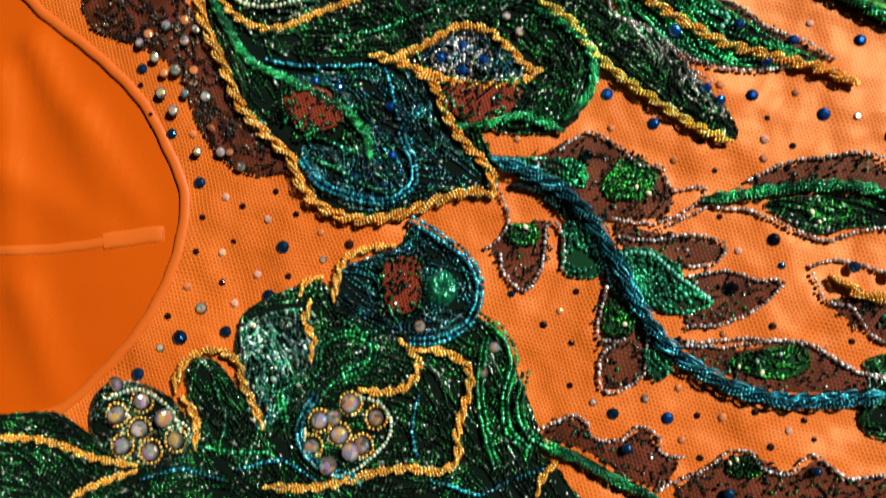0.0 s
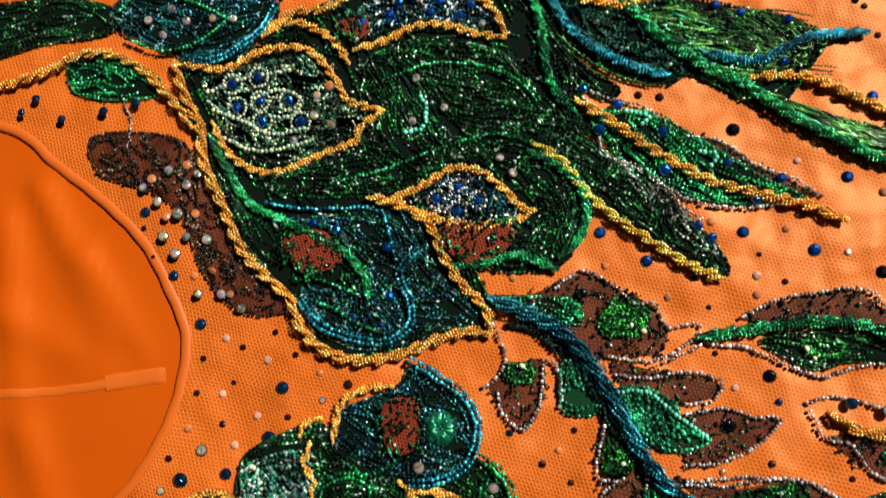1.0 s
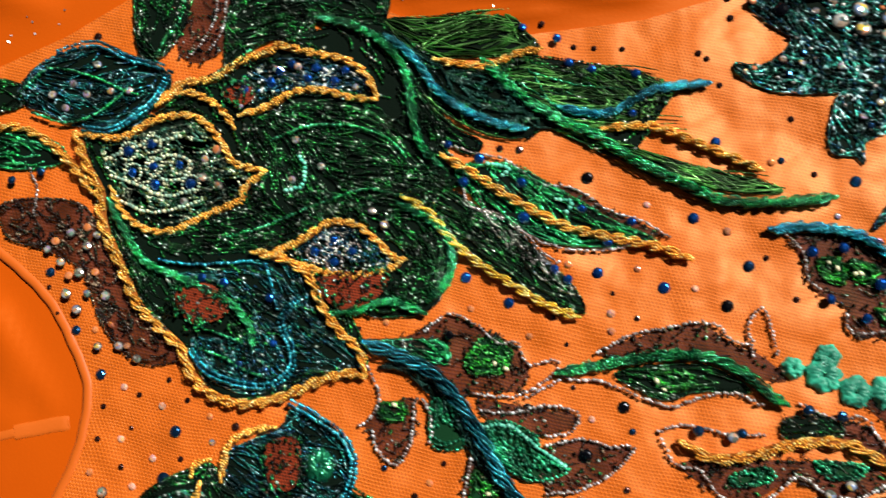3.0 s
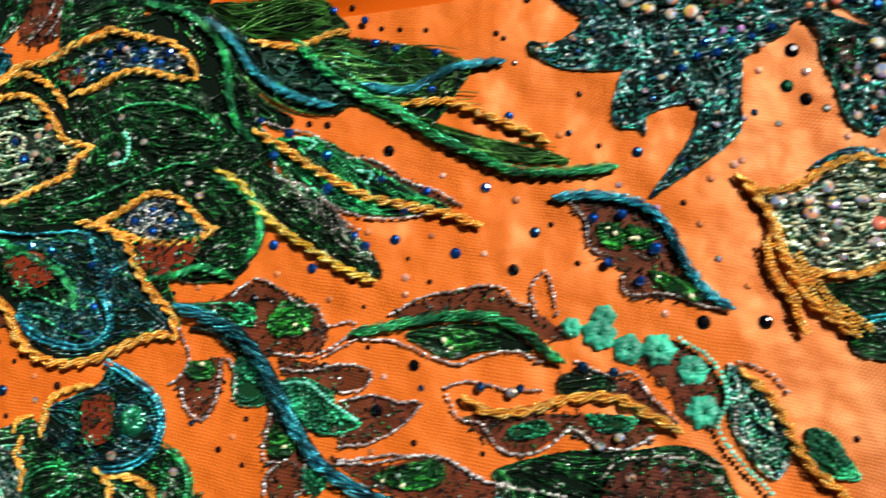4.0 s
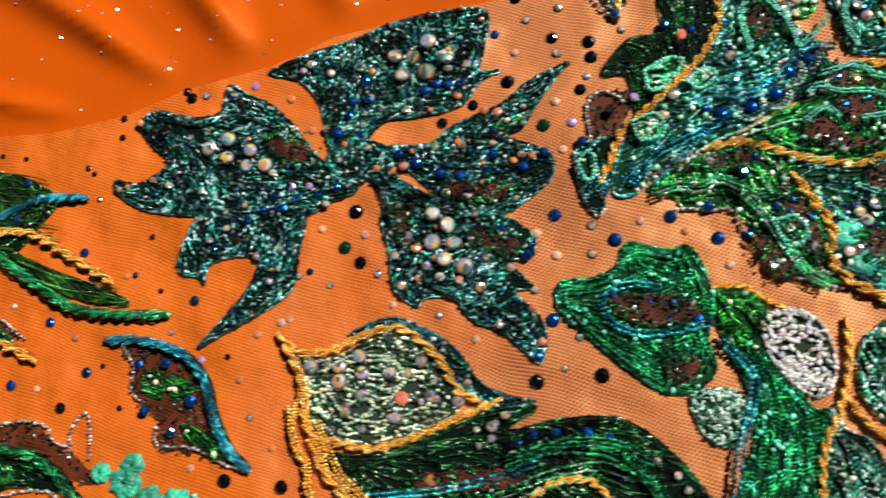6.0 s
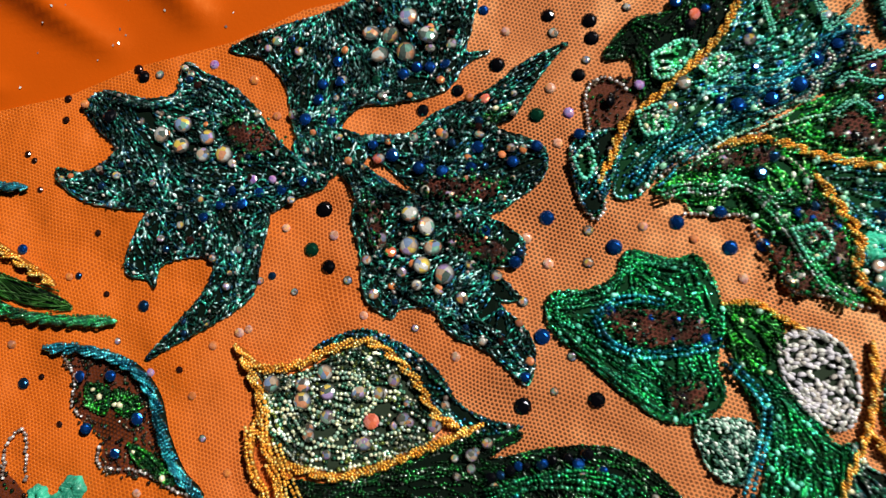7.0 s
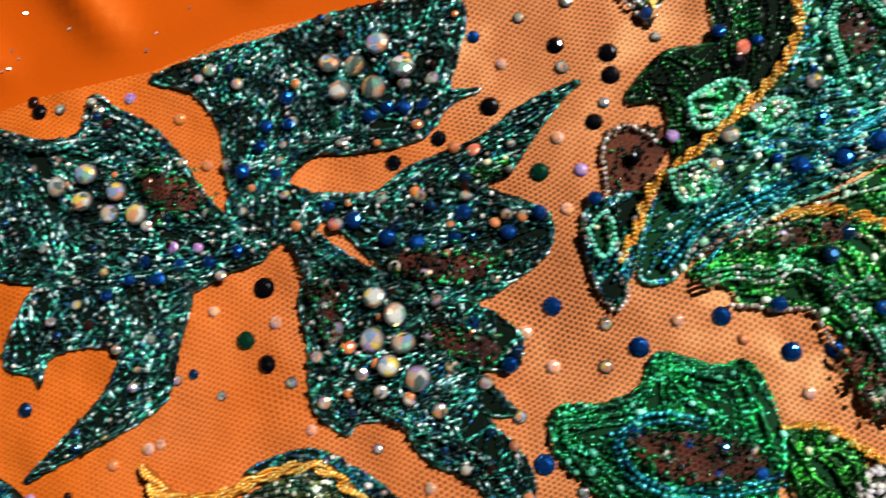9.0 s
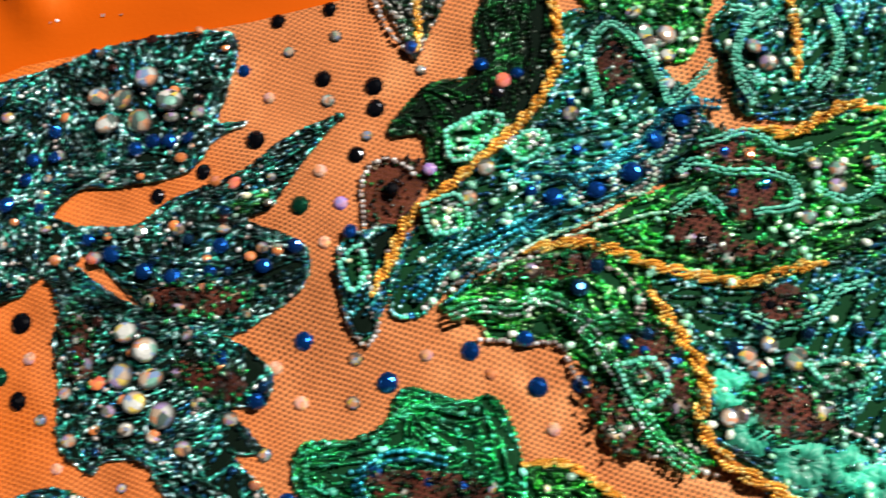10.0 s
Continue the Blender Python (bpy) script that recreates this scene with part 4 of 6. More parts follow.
crystals(m, "clear", 3.4, (-85, 130.2), (-92.9, 126.6), (-87.8, 121.2), (-79.9, 125.8), (-71, 126.3), (-64.1, 125.9), (-76.2, 136.9))

m = motif("leaf_applique", "dark green beaded sprig with a golden bead stem on orange net")
filling(m, "dark", -5, (-154.8, 134.4), (-142.4, 135.7), (-121.8, 136.5), (-105.1, 131.3), (-106.8, 123.1), (-129.1, 120.3), (-153.5, 115.6))
filling(m, "green", -15, (-118.6, 113.6), (-94.3, 110.2), (-88, 101.8), (-103.8, 99.7), (-118.1, 103.4))
cord(m, "gold", 4, (-151.6, 102.8), (-139.6, 106.2), (-127.7, 110), (-117.8, 114.7), (-107.8, 115.5), (-97.6, 111.5), (-89.4, 104.4), (-81.3, 95.1), (-77.2, 89))
strand(m, "silver", 1.5, (-100.6, 99.4), (-98.3, 91.3), (-99, 82.5))
gems(m, "navy", 4, (-130.5, 100.8), (-107.2, 95.6), (-121.4, 93.4), (-96.3, 98), (-135.2, 96.1))

m = motif("leaf_applique", "dark green leaf with silver bead veins beside brown sheer")
filling(m, "dark", -60, (-61.5, 172.6), (-43.2, 171.2), (-43.1, 152.1), (-53, 138.2), (-62, 143))
sheer(m, (-45.3, 169.5), (-23.2, 167.8), (-23.4, 146.8), (-33.3, 137.1), (-41.2, 135.6), (-47.2, 142.2))
strand(m, "silver", 1.5, (-33, 168), (-32, 153.2), (-37, 143.1), (-42.9, 137.3))
strand(m, "silver", 1.5, (-28, 167.6), (-29.1, 148.8), (-35, 138.9))
strand(m, "green", 1.6, (-43, 162.4), (-45, 152), (-50.9, 144.1), (-54.8, 136.1))
strand(m, "green", 1.6, (-17.4, 139.7), (-23.3, 134), (-31.1, 130.4))
filling(m, "dark", -20, (-21.1, 165.3), (26, 163.8), (29.1, 145), (6.1, 147.6), (1.9, 136.6), (-9.6, 141.5), (-23.4, 136.3), (-29.3, 132.6))

m = motif("lace_patch", "dark brown lace patch scattered with clear crystal beads")
filling(m, "brown", -50, (-111.3, 87.2), (-93.5, 88.2), (-79.6, 83.6), (-71.4, 66), (-61.6, 52.4), (-48.3, 37.1), (-46.4, 28), (-61.2, 28.5), (-72.8, 41.7), (-80.9, 60.7), (-92.8, 68.8), (-108.7, 75.3))
crystals(m, "amber", 3, (-78.6, 76.4), (-75.3, 60.2), (-69.2, 41.4), (-63.4, 33.9), (-84.9, 59.6), (-90.1, 72.2))
crystals(m, "clear", 3.6, (-84.4, 74.8), (-78.4, 69.7), (-87.9, 64.5), (-81.1, 60.4), (-74.7, 73.4), (-71.3, 51.6), (-81.6, 47.4), (-85.6, 53.1), (-66.2, 34), (-59.7, 29.3), (-73.7, 34.3), (-78, 52.8), (-92.9, 69.4))

m = motif("feather_applique", "dark olive thread feather with a golden bead edge")
filling(m, "olive", -10, (29.1, 145), (48.2, 145.7), (70.9, 146.1), (79.6, 137.4), (82.7, 129.2), (54.9, 129.1), (41.9, 131.9))
cord(m, "gold", 3.6, (46.4, 129), (54.7, 126.5), (65.7, 124.8), (75.1, 128.1), (84.4, 129.5))
frond(m, "olive", (41.9, 132.7), (55.3, 137.8), (70.3, 137.8), (79.4, 135.2))
frond(m, "olive", (41.9, 133.7), (53.6, 141), (68.8, 143))
gems(m, "blue", 4, (78.6, 138), (90.2, 132.9))

m = motif("feather_applique", "long green and teal beaded feather with thin fronds")
filling(m, "base", -20, (30, 142.9), (54.7, 126.1), (82.6, 127.3), (125.1, 114.8), (122, 101.6), (108.4, 89.1), (86.1, 100.8), (76.9, 98.1), (62.5, 100.8), (46.5, 112.8), (36.9, 126.3))
filling(m, "olive", -20, (56.5, 125), (78.9, 127.5), (91.4, 122.7), (109.5, 121.6), (123.3, 114.9), (120.4, 103.5), (105.9, 100.6), (98.4, 97.2), (86.3, 103.6), (69.2, 120.2))
filling(m, "black", -30, (29, 140.9), (41.9, 131.9), (54.7, 125.1), (69.2, 120.2), (86.2, 101.7), (68.2, 104.7), (54, 113.3), (45.3, 125.7))
filling(m, "olive", -12, (87.7, 99.8), (104.3, 96.2), (126.5, 86.8), (156, 77.1), (159.7, 72.7), (140, 75.3), (120.3, 84.2))
cord(m, "green", 3.4, (6.2, 147.9), (17.7, 144.1), (27, 138.3), (34.2, 129.8), (37.5, 119.7), (38.8, 105.9), (42, 96.1), (47.2, 90.1))
cord(m, "teal", 3.4, (29, 140.2), (39.9, 129.4), (46.8, 118.1), (55.6, 109.8), (68, 103.3), (76.9, 100.8))
cord(m, "green", 4.2, (63.2, 127.9), (75.8, 113.4), (90.2, 102.3), (100.5, 97.1), (112.4, 87.5), (126.2, 79.1), (139.8, 71.8), (155.5, 69.5), (177, 69.9))
cord(m, "teal", 3.6, (88.3, 107.9), (104.9, 104.2), (121.7, 111.3), (140.2, 112.4))
cord(m, "gold", 4, (102.6, 99), (119.1, 98.7), (131, 93.4), (142.8, 87.1), (154.3, 80.9))
frond(m, "olive", (69.2, 121), (87.4, 118.9), (107.4, 119.6), (121.3, 113.8))
frond(m, "olive", (72.8, 119.8), (90.7, 114.8), (108.7, 113.7), (122.7, 110.9))
frond(m, "olive", (78, 115.6), (94, 110.7), (110.1, 109.7), (122.4, 107.1))
frond(m, "olive", (83.2, 111.4), (97.4, 107.6), (113.4, 106.7), (121.1, 103.3))
frond(m, "green", (81.9, 119.2), (86.7, 109.2), (91.6, 103.2))
frond(m, "olive", (86.3, 104.4), (100.5, 101.7), (116.4, 99.8), (128.7, 99.1))
frond(m, "olive", (98.3, 119.2), (111.2, 121.3), (124.4, 118.5))
frond(m, "olive", (103.5, 115.9), (116, 115.5), (126.6, 113.5))
frond(m, "olive", (104.9, 111), (117.3, 110.2), (127.9, 109))
frond(m, "olive", (106.2, 105.2), (118.4, 103.1), (130.6, 101.3))
frond(m, "olive", (107.5, 100.3), (119.8, 98.7), (131.9, 96.7))
frond(m, "green", (76.3, 117.6), (90.2, 108), (106, 103.3))
frond(m, "green", (80.3, 121.3), (96.2, 115.4), (114, 112.4))
frond(m, "olive", (48, 142.4), (61.4, 145.5), (76.4, 145.5))
frond(m, "olive", (120.3, 83), (136.2, 78.1), (152.1, 76.9), (161.7, 74))
frond(m, "olive", (116.4, 88.2), (132.4, 83), (146.3, 80.9), (157.1, 78.5))
frond(m, "olive", (43, 115.8), (51.8, 107.4), (62.4, 101), (73.1, 97.5))
frond(m, "olive", (44.6, 111.8), (53.4, 103.5), (64.1, 98.1))
filling(m, "dark", -60, (37.5, 118.3), (44.7, 113.9), (53.5, 103.6), (62.3, 97.4), (56.6, 93.8), (44.3, 104.2))
gems(m, "blue", 4, (93.7, 123.6), (101.4, 120.7), (116.1, 117.8), (113.9, 103.6))

m = motif("leaf_applique", "slim green leaf with a golden bead cord and silver bead edge")
filling(m, "green", -30, (52.6, 88.4), (70.8, 89.3), (84.6, 81), (104.7, 67.1), (117.8, 59.3), (100.4, 58.3), (83.1, 60.9), (72.9, 66.8), (62.6, 72.8))
sheer(m, (70.9, 89.4), (79.4, 82.4), (93.4, 78.8), (103.4, 71), (121.6, 61), (104.6, 65.4), (87.8, 75.4))
cord(m, "gold", 4.4, (47.4, 93.9), (57.9, 86.7), (68.2, 78.7), (78.4, 71.8), (88.5, 65.8), (102.1, 61.5), (117.2, 57.3), (128.7, 52.3))
strand(m, "silver", 1.8, (48.5, 98), (60.2, 93.5), (70.8, 90.1), (79.3, 82.1), (93.2, 78.6), (103.1, 70.8), (113.2, 66.6), (122.9, 59.9))
strand(m, "silver", 1.8, (54.2, 84.4), (57.2, 74.9), (67.8, 71.6), (74.5, 64.8), (86.4, 58.8), (100.2, 57.3), (116, 59.3))
gems(m, "blue", 4.6, (50.3, 97.3), (60.9, 91.4), (55, 83.6), (74.7, 81.9), (94.3, 71.5), (110.4, 66.1), (74.8, 69.8), (102.1, 59.8))
strand(m, "mint", 1.8, (63.6, 89.5), (70.6, 87.3), (67.8, 84.6))
strand(m, "mint", 1.8, (85.9, 75.3), (91.1, 74.1), (89, 70.5))

m = motif("leaf_applique", "slim dark leaf with a yellow bead cord")
filling(m, "dark", -45, (43.4, 86.9), (52.2, 80.8), (65.9, 69), (79.3, 57.4), (90.5, 44.4), (92.5, 36.4), (81.5, 40.3), (68.1, 48.9), (51.3, 64.1), (39.3, 77.7))
cord(m, "yellow", 4, (33, 80.5), (42.7, 73.5), (49.4, 64), (59.5, 54.4), (71.3, 45.9), (81.2, 39.3), (91.2, 34.9))
strand(m, "silver", 1.6, (59.4, 80.3), (62.5, 72.7), (71.2, 68.6), (79.4, 59.1), (85.9, 53.4))
gems(m, "blue", 3.6, (88, 47.9), (84, 51.7))
filling(m, "silverdark", -50, (60.8, 72.9), (71.1, 66.9), (85.8, 49.9), (89.5, 42.6), (82, 46.5), (70.5, 57.8))

m = motif("leaf_applique", "lobed brown sheer leaf with green beading and silver bead edges")
sheer(m, (18.3, 31.3), (32.2, 32), (47.8, 37.9), (58.1, 33.4), (69.1, 27.1), (73.2, 19.2), (69.6, 12.3), (56, 12.5), (49.1, 11.7), (39, 22.2))
filling(m, "green", -40, (20, 30.3), (33.9, 31), (45.9, 29.1), (45.8, 22.1), (33.8, 25.7))
filling(m, "leafy", -40, (52.7, 23.7), (59.7, 30.6), (68.1, 25.3), (64.6, 18.4), (54.3, 18.5))
strand(m, "silver", 1.9, (39.1, 33.4), (47.7, 38.6), (56.3, 35), (63, 28.7), (69.8, 27.8), (73, 20.8), (82.3, 21.6), (81.4, 17.3), (71.1, 11.3), (62.6, 10.6), (54.1, 12.4))
sheer(m, (55.9, 9.9), (74.6, 6.2), (87.2, 3.6), (85.4, -1.1), (71, -2.3), (59.2, 2.9))
strand(m, "silver", 1.9, (56.6, 6.3), (67.6, 5.3), (77.8, 7), (87.8, 4.3), (85.9, -1.6), (77.5, -2.4))
filling(m, "emerald", -60, (55.7, 1.2), (64.2, 2.8), (74.3, -2.4), (75.8, -7.5), (84.1, -12.7), (79, -16), (68.9, -16), (60.6, -7.4))
strand(m, "mint", 1.6, (57.3, 1.1), (65.8, 1.1), (74.1, -5.8), (83.1, -12.7))
sheer(m, (76.8, -6.6), (89.5, -4.5), (97.8, -7.3), (104.4, -8), (98.4, -14.1), (89, -18.9), (76.4, -20.6))
strand(m, "silver", 1.9, (77.4, -5.8), (89.2, -4.2), (97.5, -6.8), (104.9, -7.7), (98.9, -14.4), (88.8, -19.4), (76.2, -21.1))
sheer(m, (73.8, -24.5), (90.5, -27.9), (107.1, -25.4), (118.5, -30.4), (128.2, -35.4), (134.4, -36.3), (134.2, -39.6), (106.6, -40.4), (90.2, -36.3), (80.4, -31.2))
filling(m, "leafy", -20, (88.6, -31.2), (98.6, -27.9), (110.2, -27.1), (111.6, -33.7), (100, -36.2))
strand(m, "silver", 1.9, (76.1, -26.1), (86.9, -27), (98.5, -25.4), (110.1, -25.4), (118.2, -29.6), (126.2, -34.6), (134, -35.4))
sheer(m, (18, 3.2), (23.3, 8.4), (33.7, 11.8), (35.3, 4.8), (31.7, -7.2), (24.8, -7.2), (20.6, -2))
strand(m, "silver", 2, (19.9, 22.3), (23.3, 13.5), (21.5, 7.5), (16.3, 3.2))
strand(m, "silver", 2, (20.6, 1.4), (22.3, -5.5), (28.2, -9.8), (32.6, -3.8), (34.4, 4.8), (35.3, 10.8), (38.7, 9.9), (40.3, 3), (39.4, -3.9))
filling(m, "leafy", -80, (23.3, 10.1), (31.9, 10), (31, 4.8), (24.1, 4.9))
filling(m, "emerald", -70, (40.5, 9.9), (47.3, 9.9), (50.5, -2.2), (48.8, -5.6), (40.3, -3.9))
sheer(m, (52.2, -9.1), (60.5, -17.6), (68.6, -31.2), (70.2, -34.6), (63.5, -36.3), (53.3, -39.6), (50.1, -31.2), (51.9, -24.4), (49.5, -17.6))
filling(m, "leafy", -60, (53.8, -12.5), (60.4, -19.3), (58.6, -23.6), (51.9, -22.7))
filling(m, "emerald", -60, (63.6, -27.8), (71.9, -32), (66.7, -37.1))
strand(m, "silver", 2, (52.9, -9.1), (50.2, -19.3), (50.9, -24.4), (56.8, -25.3))
strand(m, "silver", 2, (57.7, -24.4), (51.7, -28.6), (49.9, -37.9), (54.9, -40.4), (63.3, -34.5), (64.4, -24.4))
filling(m, "black", -60, (23.4, 22.3), (33.8, 22.2), (47.3, 9.9), (53.9, -4), (62.1, -19.4), (70.2, -31.2), (63.7, -22.7), (53.8, -9.1), (47.2, 3), (33.7, 18.7))
cord(m, "teal", 5.4, (18.3, 30.9), (28.6, 26.4), (40.5, 20.2), (48.9, 10.6), (55.5, -0.6), (61.9, -14.3), (70, -26.1), (79.8, -33.6), (91.2, -39.5), (105.9, -42.8), (118.9, -42.4), (133.3, -41.1))
gems(m, "black", 4, (90.3, -9.3), (47.6, 31.5))

m = motif("leaf_applique", "brown sheer leaf edged with silver beads")
sheer(m, (32.9, -53.1), (43.1, -48.1), (48, -53.9), (56.4, -55.5), (63.2, -51.4), (67.2, -58), (72.9, -61.3), (67.8, -67.9), (59.5, -66.3), (46.3, -58.1))
strand(m, "silver", 1.9, (32, -51.3), (41.3, -47.1), (46.3, -49.6), (47.9, -53.8), (56.3, -54.6), (61.3, -50.4), (67.1, -52.9), (67.8, -57.8), (74.4, -59.5))
sheer(m, (72.7, -71.5), (76.1, -66.2), (87.9, -59.6), (96.1, -59.5), (105.8, -64.4), (114.1, -60.3), (122.1, -66), (133.1, -65.9), (137.6, -80.5), (72.5, -81))
strand(m, "silver", 1.9, (64.2, -70.2), (72.6, -66.1), (80.9, -62.7), (87.7, -57.8), (94.2, -57.7), (97.4, -62.6), (105.5, -64.2), (108.9, -60.1), (113.8, -59.3), (121.7, -65), (132.7, -64.1))
filling(m, "leafy", -10, (87.7, -60.3), (96, -59.4), (96.6, -64.4), (89.2, -65.2))
gems(m, "navy", 4, (57.8, -57), (87.2, -70), (112.7, -63.3))

m = motif("scroll_applique", "dark green beaded scroll with golden bead outlines and pearl clusters")
filling(m, "deep", -20, (-29, -3.4), (-11.5, 3.4), (-4.5, 10.4), (11.1, -0.2), (14.5, -10.6), (9.3, -20.9), (-11.5, -24.3), (-28.9, -13.9))
sheer(m, (-14.8, -1.8), (-4.4, -0.2), (-4.4, -14), (-13.1, -15.7), lift=2.6, tone="red net")
filling(m, "silvergreen", -60, (-58.7, -20.7), (-46.4, -15.5), (-35.9, -17.3), (-35.8, -31.1), (-42.7, -41.4), (-53, -51.6), (-60.3, -31.1))
filling(m, "dark", -30, (-76.2, -34.5), (-67.4, -31.1), (-56.6, -44.8), (-49.5, -51.6), (-39.2, -41.4), (-21.9, -24.2), (-11.5, -24.3), (10.9, -27.7), (22.9, -31.1), (32.8, -54.7), (31.1, -58.1), (39.4, -66.3), (39.1, -84.5), (-80.4, -85.6), (-89.6, -67.1), (-73.9, -58.5))
filling(m, "dark", -40, (-58.8, -17.2), (-36, -6.9), (-28.9, -13.9), (-8, -24.3), (16.1, -19.2), (24.6, -31.2), (22.8, -41.3), (10.9, -31.1), (-11.5, -26.8), (-30.5, -34.5), (-47.8, -53.3), (-58.4, -39.7))
cord(m, "gold", 3.2, (-11.3, 4.2), (-20, 3.4), (-27, -0), (-29.6, -7), (-30.4, -13))
cord(m, "gold", 3, (-33.9, -5.2), (-39.2, -6.9), (-40.9, -11.2))
cord(m, "gold", 3.2, (-37.4, -12.1), (-39.1, -19), (-36.4, -24.2), (-37.2, -30.2))
cord(m, "gold", 3.2, (-51.8, -51.4), (-54.5, -44.7), (-58, -37.8), (-59.9, -31), (-67, -27.5), (-74, -29.3), (-78.3, -34.4), (-79.1, -39.6))
cord(m, "gold", 3.2, (-77.3, -41.3), (-72.7, -48.1), (-72.6, -57.4))
cord(m, "gold", 3.4, (-10.4, -24.2), (-4.4, -31), (-7, -37.8), (-14.7, -40.4), (-22.5, -39.5))
cord(m, "gold", 3.6, (-4.4, -27.6), (4.1, -28.5), (10.9, -33.6), (10.9, -39.5), (7.4, -51.3), (7.4, -59.6), (2.3, -63.8), (-7.9, -63), (-18.1, -64.4), (-28.3, -67.3), (-38.6, -69), (-50.7, -68.6))
cord(m, "gold", 3, (30.8, -71.1), (32.6, -65.3), (36.8, -61.1))
strand(m, "teal", 1.7, (-6.2, 12.1), (2.5, 6.8), (11.1, -0.2), (14.5, -8.9), (11, -19.2), (2.4, -24.3), (-8, -25.1), rows=2)
strand(m, "green", 1.7, (14.4, -17.5), (21.3, -22.6), (24.6, -31.1), (21.9, -41.3), (22.7, -51.3), (29.4, -58), rows=2)
cord(m, "green", 3.6, (32.7, -56.2), (42.7, -59.5), (54.2, -66), (64, -70.8), (72.1, -78.9))
strand(m, "green", 1.5, (-44.2, -51.5), (-46.1, -39.6), (-35.7, -34.5), (-34, -25.9), (-25.3, -22.5), (-18.3, -25.9), (-20, -32.8), (-28.7, -37.9), rows=2)
strand(m, "green", 1.6, (-72, -56.7), (-59.8, -58.4), (-49.3, -58.3))
strand(m, "teal", 1.6, (-4.5, -41.3), (-6.3, -51.4), (-4.6, -59.8))
strand(m, "teal", 1.6, (32.7, -63), (22.5, -66.4), (14.1, -70.6), (5.6, -68.1), (-1.2, -66.5))
rosette(m, "emerald", 11, (2.5, -8.8))
strand(m, "green", 1.5, (16.1, -24.3), (14.3, -37.9), (15.9, -51.4), (19.2, -63), rows=2)
strand(m, "green", 1.5, (27.9, -34.5), (26.1, -44.6), (29.4, -53), (39.5, -58), rows=2)
strand(m, "teal", 1.5, (-35.6, -41.3), (-40.7, -51.5), (-35.4, -61.6), (-21.6, -66.6), rows=2)
strand(m, "green", 1.5, (-28.8, -17.3), (-20.1, -22.5), (-11.4, -19.1))
strand(m, "green", 1.5, (-67.1, -37.9), (-63.4, -48.2), (-65, -56.7))
strand(m, "teal", 1.5, (-59.7, -63.5), (-45.8, -60.9), (-35.4, -66.7))
strand(m, "green", 1.5, (-13.1, -32.8), (-20, -31.1), (-27, -34.5), (-33.9, -41.3))
crystals(m, "pearl", 6, (-25, -43.7), (-17.2, -47.9), (-34.4, -48.8), (-28.3, -53), (-36.9, -56.4), (-21.5, -56.3), (-31.7, -62.2), (-24.9, -58), (-30.1, -47.9))
rings(m, "gold", 3.3, (-25, -43.7), (-17.2, -47.9), (-34.4, -48.8), (-28.3, -53), (-36.9, -56.4), (-21.5, -56.3))
strand(m, "pale", 1.5, (-39, -51.5), (-38, -60), (-30.2, -65), (-21.7, -62.4), (-13.1, -53.1), (-14.8, -44.7), (-23.5, -41.3))
crystals(m, "pearl", 4, (-4, -20.5), (18.6, -26.8), (15.2, -34.4))

m = motif("scroll_applique", "dark beaded corner with pearls and golden bead lines at the neckline")
filling(m, "dark", -10, (-145.4, -53.6), (-120.4, -46.6), (-105.9, -53.5), (-91.5, -62), (-75.7, -56.8), (-75.2, -85.6), (-144.1, -86.2))
filling(m, "mintgold", -20, (-101, -38), (-90.3, -38), (-79.5, -44), (-73.1, -56.8), (-82.6, -62.8), (-102.2, -57.8), (-106.1, -46.6))
cord(m, "gold", 3, (-140.9, -53.4), (-133.7, -54.3), (-123, -54.7), (-114, -56.8), (-105, -60.1), (-90.9, -62.6))
cord(m, "gold", 3, (-90.8, -64.3), (-99.5, -66.9), (-110, -72), (-115.1, -78.8))
crystals(m, "pearl", 6, (-97.2, -47.2), (-89.4, -43), (-90, -51.5), (-86.4, -58.3), (-95.2, -56.6), (-78.6, -54.8), (-82.2, -48.1), (-97.5, -37.8))
rings(m, "gold", 3.4, (-97.2, -47.2), (-89.4, -43), (-90, -51.5), (-86.4, -58.3), (-95.2, -56.6), (-78.6, -54.8))
strand(m, "pale", 1.5, (-98.9, -41.4), (-90.1, -39.6), (-81.1, -44.8), (-77.4, -51.6))
strand(m, "teal", 1.6, (-89.4, -67), (-77.2, -63.5), (-63.1, -66.9))

m = motif("leaf_applique", "brown sheer leaf with a green bead spine and silver edges")
sheer(m, (95.4, 22.7), (109.6, 27.8), (129.5, 30.5), (138.9, 24), (148.3, 19.6), (155.4, 11.5), (147.8, 11.9), (128.9, 19.7), (109.3, 20.9))
filling(m, "dark", -10, (101.3, 16.4), (117.1, 18.4), (132.6, 16.6), (143.7, 8.2), (128.3, 9.1), (116.6, 6.8), (107, 11.2))
filling(m, "leafy", -10, (113.1, 15.7), (122.9, 16.1), (126.5, 11.1), (116.7, 9.7))
cord(m, "green", 4.2, (81.7, 17.3), (97.6, 19.4), (115.5, 21.3), (131, 20), (142.2, 14), (149.3, 6.9), (153.9, 3.8))
strand(m, "silver", 2, (95.6, 23.5), (107.8, 28.7), (117.7, 30.1), (127.6, 31.5), (135.4, 30), (139, 24.9), (145.6, 23.5))
strand(m, "silver", 2, (145.4, 19.7), (145.1, 29.4), (149.3, 35), (151.9, 31), (153, 19.2))
strand(m, "silver", 2, (85.4, 15.2), (97.3, 13.6), (108.9, 8.1), (118.5, 4.7), (130.2, 8), (139.8, 7.5), (147.2, 3.3))
strand(m, "silver", 1.8, (72.2, 10.1), (81.4, 14.5), (87.5, 18.1))

